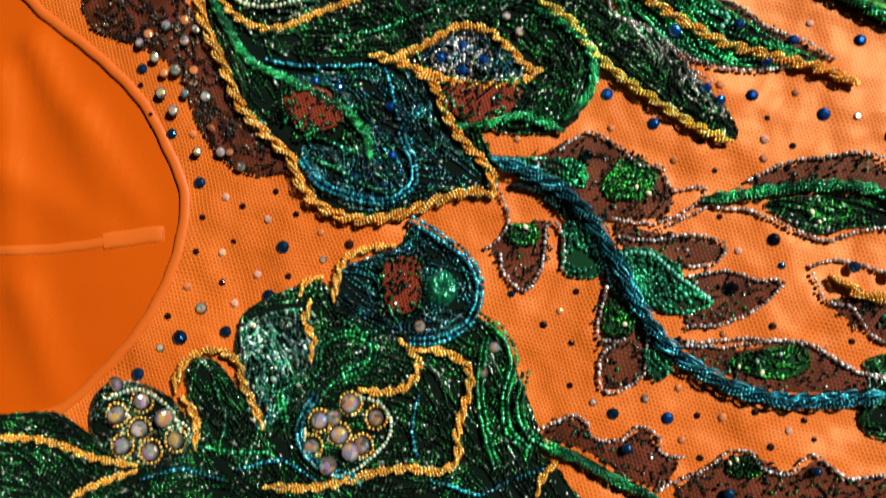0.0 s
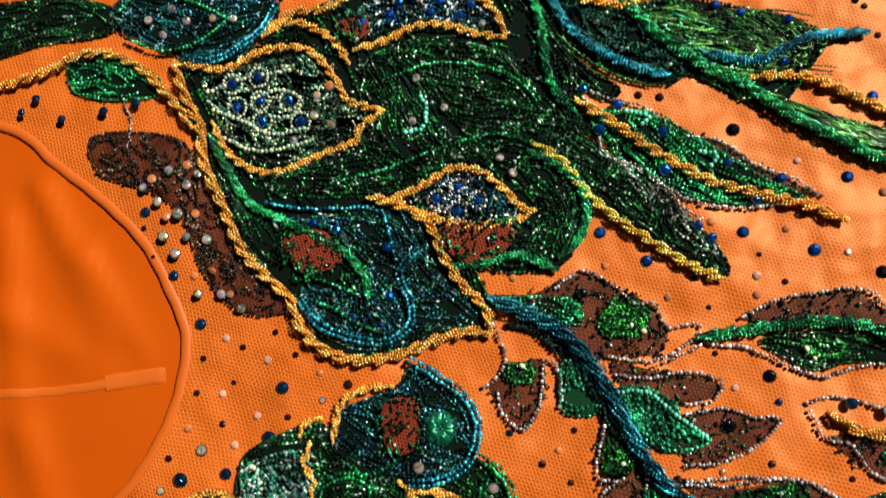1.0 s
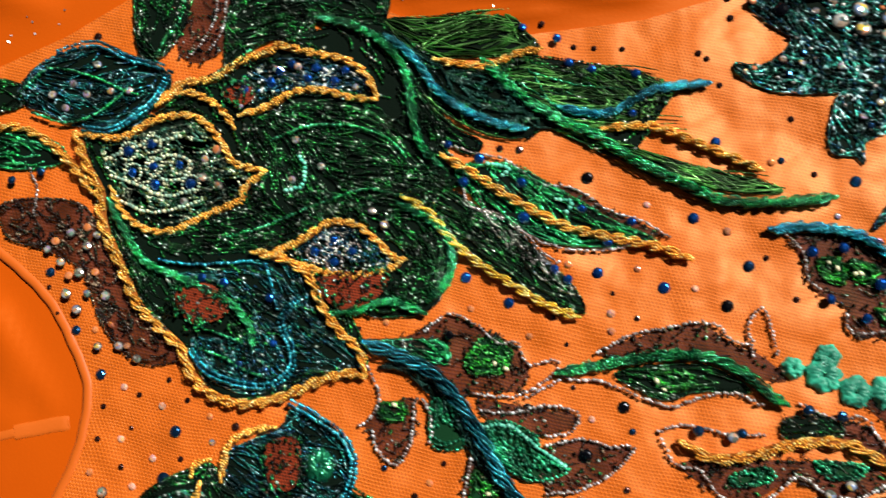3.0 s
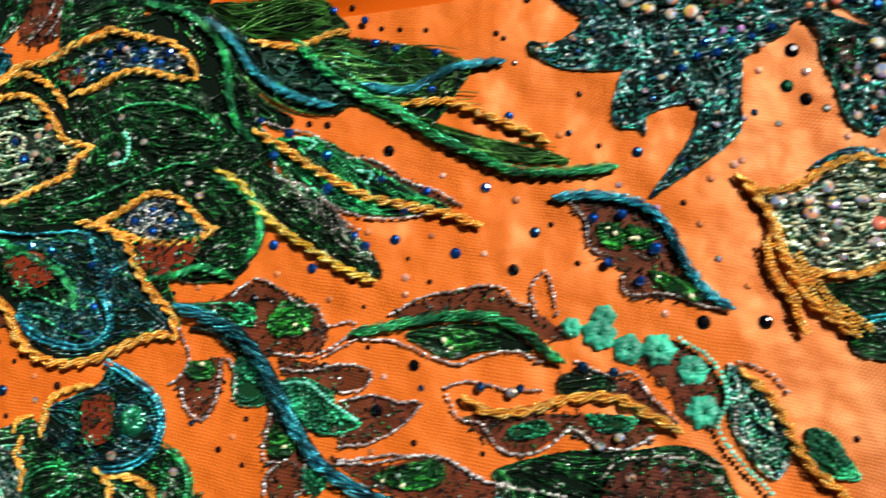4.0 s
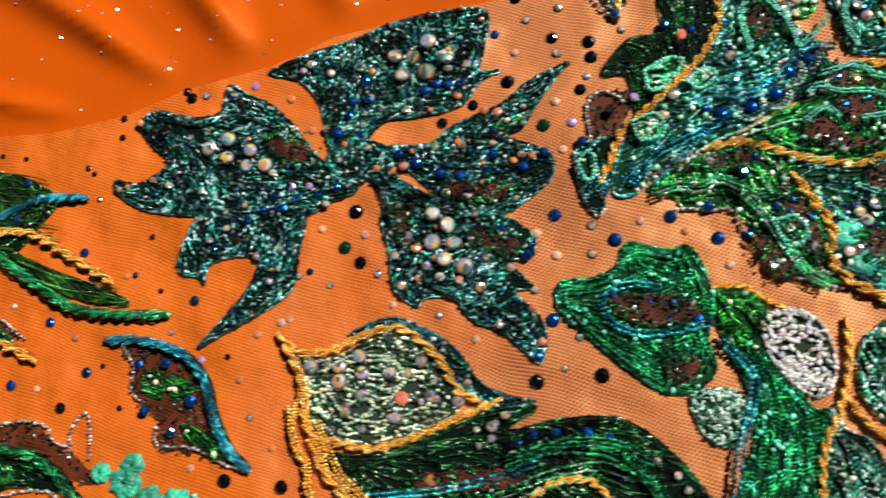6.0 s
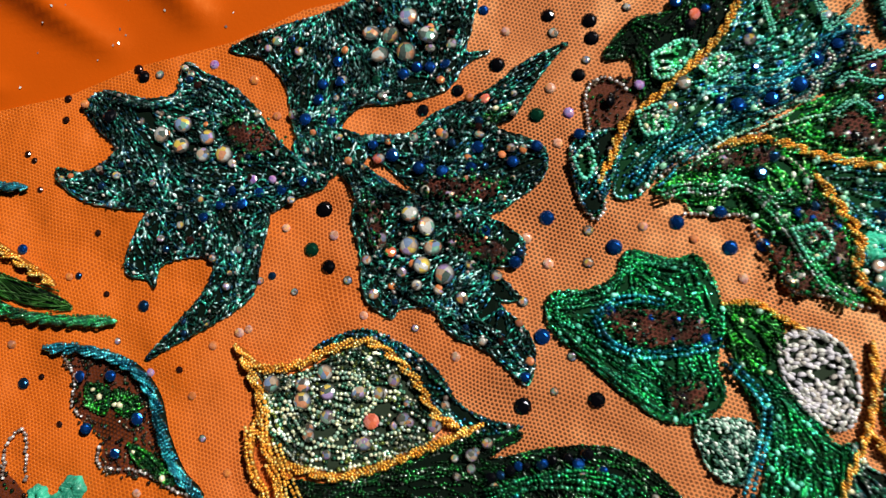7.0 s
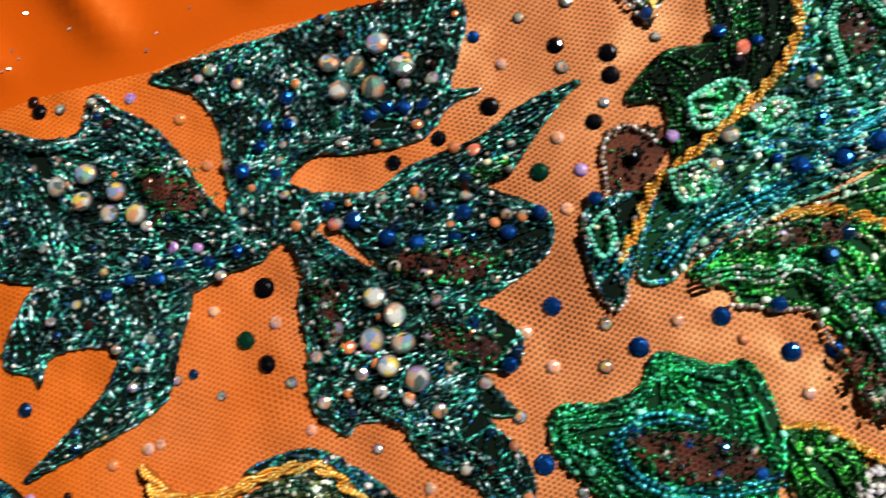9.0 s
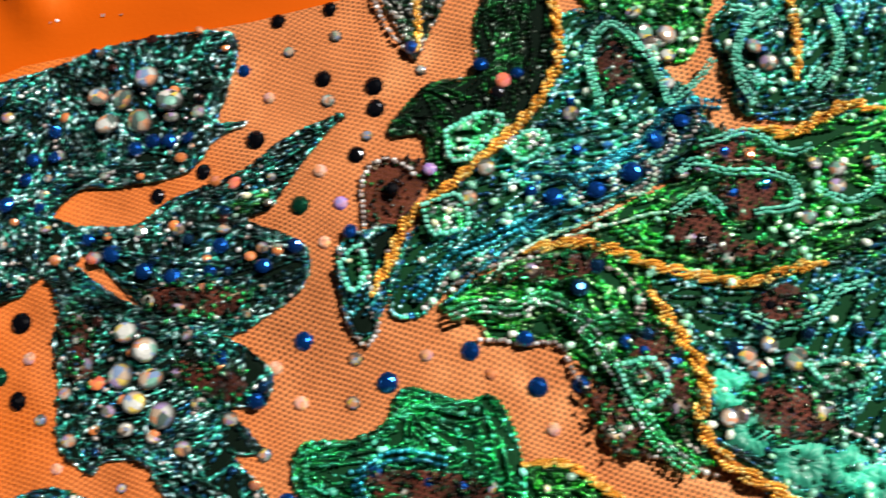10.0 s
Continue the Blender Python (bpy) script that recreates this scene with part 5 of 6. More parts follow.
m = motif("leaf_applique", "brown sheer leaf with a wavy golden bead cord")
sheer(m, (154.6, 0.1), (169.4, -2.5), (178.5, -4.9), (188.4, -18.3), (181.4, -15.2), (169, -8.1), (154, -7.4))
filling(m, "dark", -15, (152.5, -1.7), (164, 0.5), (170.9, -6.4), (154, -7.4))
sheer(m, (121.4, -12.5), (172.1, -15.7), (182.6, -21.7), (171.2, -26.6), (163.9, -25.4), (153.1, -20.4), (139.6, -26.3), (130.3, -23.1))
filling(m, "emerald", -10, (134.5, -17.7), (146, -15.4), (147.6, -19.2), (137.1, -21.2))
filling(m, "emerald", -10, (161, -14.3), (175.7, -15.9), (173.6, -19.8), (164.4, -19.4))
cord(m, "gold", 4.6, (119, -5.8), (129.2, -11.9), (142.5, -11.6), (155.8, -8.5), (170.6, -9.2), (181.1, -15.2), (190.6, -21))
strand(m, "silver", 2, (113.3, -2.6), (122, -1.2), (135.3, -4.7), (146.6, -5.2))
strand(m, "silver", 2, (114.1, -5.5), (117.6, -13.2), (125.1, -15.4), (130.4, -23.1), (137.8, -26.2), (147.3, -23.8), (155.1, -18.6), (163.9, -24.5), (173, -25.8), (182.5, -21.6))
strand(m, "silver", 2, (158.6, 3.6), (169.4, -1.6), (176.9, -1.1), (181.8, -8.8), (190.1, -18.3))
gems(m, "navy", 4.6, (125.8, -3.3), (139.1, -4.5), (160.3, 1.6), (170.4, -0.8))
crystals(m, "clear", 4, (170.5, -22), (163.9, -24.4), (136.2, -5.7))

m = motif("flower_trim", "row of mint green rosettes with a brown sheer edge")
sheer(m, (189.1, 9.6), (202.9, -0.5), (205.2, -13.5), (199.1, -20.5), (190.4, -16.5), (187.6, -7.2), (179.2, 2.6))
rosette(m, "mintf", 7, (157.5, 15.1))
rosette(m, "mintf", 11, (166.8, 12.6))
rosette(m, "mintf", 8, (168.7, 18.2))
rosette(m, "mintf", 10, (176, 6.8))
rosette(m, "mintf", 11, (185.8, 5.9))
rosette(m, "mintf", 10, (196.2, -1.2))
rosette(m, "mintf", 11, (198.5, -15))
strand(m, "mint", 2, (192.7, 9.3), (202.9, 1.3), (206.3, -9.9), (202.5, -20.7), (207, -29.8), (213.3, -37.2), (217.9, -42.6))

m = motif("leaf_applique", "dark green beaded leaf with silver bead scallops")
filling(m, "dark", -15, (130, -30.5), (152.7, -25.9), (171.2, -26.6), (189.5, -25.6), (199.9, -29.6), (204.5, -36.9), (204.3, -56.1), (132.3, -54), (129.6, -35.9))
sheer(m, (164.8, -37.1), (172.6, -30.2), (188.9, -30.9), (200.8, -36.7), (201.2, -50.7), (165.6, -49.6), lift=2.6)
strand(m, "silver", 2, (76.4, -25.6), (95.9, -24.5), (112, -26.1), (118.7, -30), (127.8, -34.9), (142.6, -38.2), (151.7, -40.3))
strand(m, "silver", 2, (163.1, -35.3), (170.9, -29.3), (185.5, -29), (192.6, -30.2), (203, -33.3))
crystals(m, "clear", 4, (173.1, -34.7), (184, -33.3), (200.6, -36.6))

m = motif("leaf_applique", "narrow leaf with a golden bead cord and pale bead edge")
filling(m, "silvergreen", -60, (208.2, -0.8), (216.7, -6.8), (222.6, -18), (224.9, -28.8), (218.6, -37.4), (210.8, -28.2), (206.6, -17.2))
cord(m, "gold", 4.4, (211.4, -2), (219.5, -10.6), (223.8, -19.8), (227.8, -30.6), (233.9, -37.9), (240.1, -43.3))
strand(m, "silver", 2, (208.2, 0.1), (210.8, -10.1), (207.9, -20.9), (214.2, -28.4), (218.5, -37.4))
strand(m, "silver", 2, (211.9, 0.8), (220.5, -3.3), (226.8, -10.9))
filling(m, "emerald", -60, (231, -21.9), (237.8, -24), (242.1, -31.3), (244.7, -38.4), (234.5, -36.3), (230.2, -29))

m = motif("leaf_applique", "curved leaf with a teal bead spine and silver edge")
sheer(m, (162.6, 58.3), (178, 57.2), (190.7, 48.3), (196.8, 32.2), (208.5, 18.9), (190.3, 22.9), (177.3, 24.7), (176.1, 33.5), (167, 40), (163.9, 50.1))
filling(m, "leafy", -30, (169.7, 49.6), (177.3, 49.1), (176.7, 41.2), (170.2, 43.6))
filling(m, "leafy", -30, (179.2, 49), (186.7, 46.5), (186.2, 40.6), (179.7, 43))
filling(m, "leafy", -40, (185.5, 32.8), (196.3, 28.2), (201.3, 21.2), (190.5, 25.7))
cord(m, "teal", 4, (153.9, 60.5), (168.5, 60.4), (183.5, 56.3), (192.3, 47.7), (196.8, 35.7), (203.2, 24.7), (210.8, 18.6))
strand(m, "silver", 1.8, (160.6, 58.2), (165, 51.9), (165.4, 43.9), (168.9, 39.7))
strand(m, "silver", 1.8, (175.9, 31.4), (177.3, 25.5), (190.3, 24.7), (201.1, 20.2), (210, 17.8))
gems(m, "blue", 4.8, (167.5, 52.2), (177.6, 52.9), (187.9, 40.3), (171.5, 36.5), (181.9, 29.6))

m = motif("flower_applique", "teal thread flower petals with large iridescent crystals")
filling(m, "thread", -25, (156.6, 140.5), (163.6, 146), (177.9, 143.3), (188.3, 145.9), (190.2, 155.8), (198.2, 152.1), (207.7, 147.8), (215.8, 140.6), (222.5, 132), (230.4, 125), (239.2, 122.5), (241.1, 115.5), (231.6, 110.9), (223.5, 106.3), (216.1, 108.8), (197.6, 105.1), (184.2, 106), (170.5, 106.8), (159.5, 109.2), (151, 114.8), (150.3, 119.2), (159.8, 118.1), (169.5, 125.8), (162.3, 133.1))
filling(m, "thread", -60, (184.2, 106), (197.5, 105.8), (216, 109.5), (223.5, 106.3), (222, 92.4), (220.4, 80), (210, 71.3), (199.3, 65.2), (188, 58.5), (196, 69.1), (204.7, 80.4), (206.5, 90.2), (197.7, 91.1), (189.4, 87.9), (188, 80.9), (185.5, 83.5), (177.8, 85.8), (179.3, 97.2))
strand(m, "thread", 1.0, (238.2, 118.8), (223, 113), (201.9, 107.8), (182.5, 109.4), rows=2)
strand(m, "thread", 1.0, (219, 103.2), (218.8, 90.8), (215, 79.7), (202.2, 66.8), rows=2)
strand(m, "thread", 1.0, (167.5, 142.1), (180.1, 140.2), (193.4, 142.8), (205.6, 140.9), (215.1, 134.5), rows=2)
strand(m, "thread", 1.0, (234.1, 125), (230.1, 137.9), (231.1, 151.2), (235.8, 164.7), rows=2)
strand(m, "thread", 1.0, (239.5, 128.8), (245, 139.8), (255.9, 145.9), (269.8, 147.7), rows=2)
strand(m, "thread", 1.0, (252.8, 130), (269.4, 131.2), (280, 138.6), (293.4, 144.7), (306.5, 154.3), rows=2)
strand(m, "thread", 1.0, (257.2, 126.6), (273.9, 124.4), (288.8, 123.9), (294.1, 125.1), rows=2)
strand(m, "thread", 1.0, (247.8, 121.3), (254.5, 106.3), (264, 86.5), (276.4, 79.3), (296.2, 72.2), (305.5, 62.2), rows=2)
strand(m, "thread", 1.0, (256.6, 116), (266.6, 109.5), (276.2, 107.3), (289.6, 105.2), rows=2)
crystals(m, "ab", 6, (185.8, 130.6), (192.8, 134.2), (201.5, 130), (192.9, 127.1), (200.6, 124.2), (207.6, 124.5))
crystals(m, "clear", 3.2, (219, 129.9), (210.4, 121.7), (225.2, 125.5), (184.3, 114.7), (189.2, 96.7), (217.4, 138.2), (193.4, 151.3), (171.8, 116.9), (215.4, 93.9), (212.4, 82.2), (195.2, 101.2), (178.4, 135.2), (229, 138.1), (230.8, 110.2))
gems(m, "blue", 4.6, (211.3, 112.7), (207.8, 108.3), (202.5, 103.8), (220.4, 112.3), (215, 108.6), (227.4, 113.3), (234.2, 116.4))
gems(m, "purple", 3.6, (217.8, 116.5), (224.2, 116.7))
gems(m, "black", 7, (167, 136.7))
filling(m, "thread", -85, (205.6, 160.7), (220.6, 167.8), (237.9, 173.4), (254.9, 180.4), (283.4, 183.6), (284.8, 168.7), (283.1, 159.8), (290.7, 159.9), (283.3, 155.4), (276.8, 146.6), (260.3, 142.5), (250.5, 141.5), (243.9, 134.1), (238.8, 126.8), (233.2, 125.1), (228.6, 136.5), (225.4, 148.2), (217.2, 157.1))
crystals(m, "ab", 6.5, (264.4, 170.5), (259.1, 164.5), (271.1, 164.6), (256, 157.8), (264.4, 158.7), (252.7, 165.1))
crystals(m, "clear", 3.6, (221.7, 162.7), (229.3, 159.2), (244.6, 149.5), (242.5, 139.2), (257.6, 144.7), (272, 160.3), (278.9, 161.8), (244.6, 130.7))
gems(m, "blue", 4.8, (242.4, 155.7), (238, 148.2), (243.7, 149.1), (233.2, 136.4), (268.1, 154), (264, 151.7), (272.3, 154.1), (277.1, 154.9), (237, 143), (241.8, 135.9))
gems(m, "green", 4.5, (255.4, 149.6))
filling(m, "thread", -160, (251.2, 131.5), (266.5, 132.7), (274.4, 139.3), (290.5, 146.9), (301.1, 155.8), (314.4, 162.5), (310.5, 157.4), (304.1, 147.3), (299, 138.6), (293.7, 135), (308.6, 129.2), (308.9, 119.6), (301.2, 112.5), (294.8, 108.2), (281.5, 107.6), (270.4, 113.9), (258.8, 123.2), (251.5, 127.2))
sheer(m, (271.7, 116.5), (283.7, 118.4), (297.1, 117.6), (292, 111.9), (278.7, 111.4), lift=2.6)
filling(m, "leafy", -160, (285.5, 136.8), (297.5, 142.1), (296.4, 137.2), (288.3, 134.8))
gems(m, "blue", 5, (262.2, 125.2), (270.7, 121.3), (278.2, 120.3), (286.9, 122), (288.6, 128.2), (299.5, 123.8), (306.6, 128.9), (255.8, 128.5))
crystals(m, "clear", 3.6, (268.5, 130.8), (277.9, 131.8), (288.9, 132.2), (298.9, 128.1), (273.2, 114.4), (280.9, 113.6), (258.3, 124.1))
crystals(m, "coral", 3.6, (290, 143.7), (257.6, 124.1))
filling(m, "thread", -125, (244.6, 125.5), (251.8, 123), (262, 116.3), (274.6, 111.4), (289.5, 107.9), (303, 100.6), (303.2, 92.7), (295.5, 90.9), (303.6, 82.3), (297.2, 80.6), (305.1, 73.4), (308.5, 66.1), (306.9, 57.3), (303.1, 59.5), (293.9, 66.4), (283.4, 70.7), (276.4, 78.1), (267.2, 77.5), (264.7, 74.7), (256.2, 80.8), (253.9, 94), (250.4, 104.8), (251.1, 113.1), (245, 119.9))
filling(m, "thread", -60, (230, 129.3), (238.2, 134.7), (251.2, 131.5), (253.2, 123.7), (246.3, 121.3), (241.7, 117.6), (233.8, 118))
sheer(m, (208.6, 135.7), (219.8, 133.1), (224.7, 127.5), (214.8, 125.4), (208.4, 129.8), lift=2.6)
sheer(m, (281.9, 100.7), (292.5, 99.9), (299.1, 96.3), (295.4, 92.2), (286.1, 95.6), lift=2.6)
sheer(m, (254.3, 110.3), (260, 106.4), (262, 97), (257.3, 96.8), lift=2.6)
crystals(m, "ab", 6.2, (268.9, 106.7), (274.1, 102.9), (269.3, 96.6), (276.6, 96.4), (273.5, 90.9))
crystals(m, "ab", 7.4, (280.6, 88.4))
crystals(m, "clear", 3.8, (256.5, 109.5), (257.9, 104.2), (260.7, 98.9), (256.4, 92), (259.2, 81.6), (267.4, 88.6), (272.2, 84.9), (282.7, 98.7), (288.3, 91.7), (296.2, 88.5), (291.1, 101.7), (278.9, 83.4), (286.1, 81.5), (283.6, 106.7))
gems(m, "blue", 4.4, (291.8, 101.9), (301.5, 92.8), (305.8, 59.1))
crystals(m, "coral", 3.4, (263.6, 94.8))

m = motif("petal_applique", "plump petal of crystals and pale beads edged in golden beads")
filling(m, "teals", -40, (242.1, 64.7), (255.5, 70.8), (267.3, 67.6), (279.1, 60.3), (286.9, 50.3), (296.3, 46.1), (305.5, 44.5), (292.8, 41.9), (283.4, 44.7), (273.6, 54.6), (265.7, 61.5), (255.8, 65.4))
filling(m, "mintwhite", -25, (223, 55), (236.8, 56.3), (248.2, 62.4), (257.7, 65.5), (265.7, 60.9), (273.6, 54.6), (280.6, 45.5), (278, 39), (265.1, 33.1), (252.1, 28.9), (240.5, 30.3), (232.5, 33.7), (228.9, 43.8))
cord(m, "gold", 3.8, (216.8, 64.3), (225.3, 57.8), (237, 59.1), (246.5, 64.1), (258, 67.2), (265.8, 63.6), (273.8, 56.3), (279.8, 47.2), (287.3, 43.8))
cord(m, "gold", 3.6, (294.6, 45), (278.3, 37.2), (265.5, 31.3), (252.5, 27.1), (241, 28.5), (231.2, 30.8))
cord(m, "gold", 3.8, (219.1, 60.5), (225.8, 51.1), (227.6, 39.9), (231.2, 30.8), (235.9, 20.1), (244.1, 11.5), (250, 6.6))
cord(m, "gold", 3, (225.5, 42.6), (224.5, 30.5), (230.1, 19.8), (232.9, 9.2))
strand(m, "gold", 1.8, (230.1, 28.9), (237.6, 18.3), (245.7, 11.6))
strand(m, "gold", 1.8, (222.2, 54.9), (228.9, 45.6), (228.7, 34.4))
strand(m, "gold", 1.4, (223.9, 40.0), (224.7, 32.9), (226.9, 26.4), (230.9, 21.0), (231.5, 13.8), (234.3, 7.6), rows=2, rise=0.6)
strand(m, "gold", 1.4, (228.6, 42.3), (230.3, 33.9), (235.2, 26.6), (237.7, 19.4), (243.1, 15.0), (250.3, 7.7), rows=2, rise=0.8)
strand(m, "gold", 1.4, (233.5, 34.9), (236.7, 28.5), (242.0, 19.5), (248.7, 13.4), (254.7, 8.2), rows=2, rise=1.0)
strand(m, "pale", 1.4, (234.5, 51.9), (242.1, 56.8), (251.7, 57.5), (259.4, 55.1), (261.3, 48.5), (255.7, 43.7), (246.2, 46.0), rise=0.5)
strand(m, "pale", 1.4, (236.7, 44.4), (242.6, 37.9), (252.1, 35.7), (261.4, 38.2), (270.7, 42.1), rise=0.5)
crystals(m, "clear", 3.4, (267.9, 43.0), (272.6, 44.2), (280.0, 43.2), (282.9, 49.7), (271.7, 49.6), (257.7, 37.2), (264.1, 52.3), (242.5, 40.7), (248.3, 33.4))
crystals(m, "ab", 5.6, (229.7, 53.1), (239.5, 53.4), (246, 57.4), (239.8, 48.7), (247.4, 51.7), (256.9, 52))
crystals(m, "clear", 4.8, (247.8, 44.3), (242.4, 38.6), (267.2, 56.1), (270.6, 45.1), (280, 43.6), (262.7, 52.2), (259.6, 37.4))
crystals(m, "coral", 4.8, (261.2, 43.8))
strand(m, "pale", 1.6, (233.8, 45.8), (243.5, 46.1), (251.5, 40.8), (244.2, 35), (238.3, 36.6))
strand(m, "pale", 1.6, (248.7, 55.7), (256.4, 55.9), (262.5, 50.5), (256.9, 46.6), (249.2, 48.2))

m = motif("leaf_applique", "dark green leaf under the gold-edged petal with teal bead lines")
filling(m, "dark", -15, (234.2, 24.5), (252.3, 25.3), (278.2, 35.4), (294.6, 43.3), (305.6, 42.7), (296.6, 35.2), (314.7, 39.5), (332.5, 40.1), (346.5, 31.9), (358.2, 18.7), (362.9, 4), (261.3, -1.7), (245.6, 10.6))
sheer(m, (267.8, 19.7), (297, 22.8), (302.5, 17.8), (271.8, 14.6), lift=2.6)
strand(m, "green", 1.7, (297, 22.8), (307.7, 28.5), (325.4, 29.3), (335.9, 24.6), (346.2, 14.8), rows=2)
strand(m, "teal", 1.7, (251.3, 11.8), (271.7, 14.6), (289.8, 19), (305.9, 25), rows=2)
cord(m, "gold", 3.4, (302.6, 12.7), (311.4, 19.1), (321.9, 20.5), (328.9, 15.7))
gems(m, "blue", 4, (304.9, 33.7), (312.1, 34.9), (321.9, 35.3), (328.9, 33.8))
crystals(m, "clear", 4, (291.3, 35.9), (295.7, 39.6), (271.8, 18.2), (279.1, 16.8))
strand(m, "leafm", 1.0, (288.9, 12.4), (301.5, 19.1), (314.0, 24.0), (326.4, 26.1), (335.0, 23.5), rise=0.4)
strand(m, "leafm", 1.0, (288.8, 10.0), (301.4, 16.6), (314.0, 21.6), (326.3, 23.6), (334.9, 21.1), rise=0.4)
strand(m, "leafm", 1.0, (288.8, 7.5), (301.4, 14.2), (313.9, 19.1), (326.2, 21.2), (334.8, 18.6), rise=0.4)
strand(m, "emeraldb", 1.3, (333.6, 29.8), (338.6, 24.6), (343.4, 17.8), (349.9, 12.0), rows=3, rise=0.5)
strand(m, "emeraldb", 1.3, (296.2, 25.4), (307.1, 29.2), (317.8, 32.1), (330.2, 31.8), (342.2, 27.4), rows=3, rise=0.3)
crystals(m, "clear", 3, (286.4, 34.7), (291.3, 32.1), (287.3, 29.6), (292.4, 37.0), (298.1, 27.6), (323.2, 32.4), (328.1, 33.6), (343.5, 27.4), (349.7, 23.2), (352.8, 18.9), (354.3, 14.7))
gems(m, "black", 4.4, (297.2, 29.9), (302.7, 32.3), (307.2, 33.7), (314.4, 36.0), (318.9, 37.1), (324.3, 38.2))
gems(m, "navy", 3.6, (299.9, 30.8), (311.1, 34.3), (297.9, 19.4))
crystals(m, "amber", 4.2, (272.6, 18.3))
crystals(m, "ab", 6, (318.0, 11.0), (314.5, 12.1))

m = motif("knot_applique", "padded green beaded knot leaf round a brown net window")
filling(m, "emeraldb", -20, (312.3, 83.7), (323.4, 85.8), (330.8, 89.7), (334.5, 97.4), (347.3, 95.6), (354.5, 96.7), (359.7, 88.2), (362.1, 77.1), (360.1, 66.1), (362.5, 57.2), (357.2, 49.9), (346.7, 48.6), (336.1, 54.6), (327.2, 61.6), (318, 68.8), (312.4, 74.3))
sheer(m, (328, 78.2), (338, 80.2), (350.5, 79.5), (357.6, 76), (353.9, 71.3), (341.5, 69.2), (332.5, 72.7), lift=2.6)
sheer(m, (346.7, 58.4), (355.5, 60.5), (357.1, 54.2), (348.4, 51.3), lift=2.6)
strand(m, "teal", 1.7, (326.2, 76.3), (328.9, 70.8), (337.9, 67.3), (350.4, 68.5), (361.1, 71.5), rows=2)
strand(m, "teal", 1.6, (325.3, 78.2), (334.4, 83.1), (345.2, 82.3), rows=2)
strand(m, "emerald", 1.3, (314.2, 81.8), (316.1, 74.3), (325.3, 65.2), (334.3, 58.1), (344.9, 51.2))
strand(m, "emerald", 1.3, (317.9, 83.7), (328.9, 86.8), (336.3, 93.5), (347.2, 92.7))
gems(m, "blue", 4, (329.8, 79), (341.6, 78), (348.7, 77.1), (347.8, 72.1), (356.6, 72.6), (350.2, 55.8))
crystals(m, "clear", 3.6, (336.8, 75.2), (354.8, 77.6), (352.7, 59.4))

m = motif("pearl_cluster", "clusters of white pearls beside green beading")
filling(m, "leafy", -40, (362.2, 80.8), (368.5, 83.7), (377.1, 79.2), (378.4, 68.4), (373.1, 62.8), (364.6, 68))
cord(m, "gold", 2.6, (361.2, 82.8), (370, 83.5), (376.8, 79.9), (383.6, 76.4))
filling(m, "pearls", -20, (376.8, 71.9), (385.7, 76.7), (395.6, 70.6), (398.4, 58.2), (394.6, 49.4), (388, 50.9), (379.8, 59.4))
filling(m, "pearlmint", -20, (354.5, 48), (367.5, 50.2), (372.5, 43.4), (367.1, 32.8), (358.6, 35.9))

m = motif("stem_applique", "green and teal beaded stem with a golden bead edge")
filling(m, "emeraldb", -70, (364.5, 66.2), (376.5, 62.9), (391.1, 45.8), (395.9, 42.5), (390.9, 5.5), (366.3, 4.1), (374.1, 41.7))
filling(m, "silvergreen", -70, (396, 44.2), (400.7, 39.3), (410.2, 32.9), (414.9, 6.9), (394.1, 5.7))
strand(m, "teal", 1.9, (362.7, 66.1), (372.8, 55.6), (372.4, 45.1), (368.6, 31.1), (366.4, 14.1), rows=2)
cord(m, "gold", 3, (402.1, 74.1), (402.2, 59.9), (399, 46), (393.4, 32.2), (392.6, 15.5))
cord(m, "gold", 3, (400.8, 49.5), (406.9, 41.2), (416.2, 34.8))
filling(m, "silvergreen", -70, (407.2, 67.3), (419.2, 72.9), (417.3, 43.3), (409.2, 44.7), (404.8, 53.2))

m = motif("leaf_applique", "dark green leaf with a long golden bead stem")
filling(m, "dark", -60, (327.5, 161.4), (335.1, 170.3), (345.9, 173.4), (345.2, 186.9), (350.1, 199.3), (362.6, 199.2), (365.4, 176.6), (361, 166.3), (354.7, 158.4), (339.6, 143.3), (336.7, 147.4), (334.7, 157.2), (326.5, 157.1))
sheer(m, (321.7, 148.6), (330.9, 151.7), (336.6, 147.6), (329.5, 134.9), (322.7, 136))
strand(m, "silver", 2, (322.4, 134.4), (321, 142.6), (321.9, 148.2), (327.1, 151.2), (334.1, 147.2))
cord(m, "gold", 3.4, (325.4, 117.6), (329.2, 126.3), (332.4, 135.8), (339.8, 142.8), (348.6, 151.3), (354.8, 157.8), (361.1, 165.7), (365.4, 175.8), (365, 186.2), (362.6, 198.3))
filling(m, "leafm", -50, (340.1, 157.4), (347.9, 161.8), (353.3, 160.5), (347.1, 151.9), (341.9, 150.3))
filling(m, "leafm", -40, (354.3, 153.4), (360.1, 157.8), (364.1, 155.7), (359, 150.7))
filling(m, "leafm", -70, (335.9, 139.1), (343.7, 142), (346.7, 135.3), (339, 132.4))
filling(m, "leafm", -80, (317.8, 124.9), (322.1, 129.1), (324, 122.4), (321.1, 118.3))
strand(m, "silver", 2, (316.9, 128.8), (318.6, 118.1), (321.2, 110.4), (325.4, 106.8), (327.7, 110.7), (324.7, 115.8))
filling(m, "teals", -80, (316.8, 128.9), (328.3, 134.7), (332.6, 130.8), (327.4, 113.4), (325.2, 108.1), (321.1, 110.5))
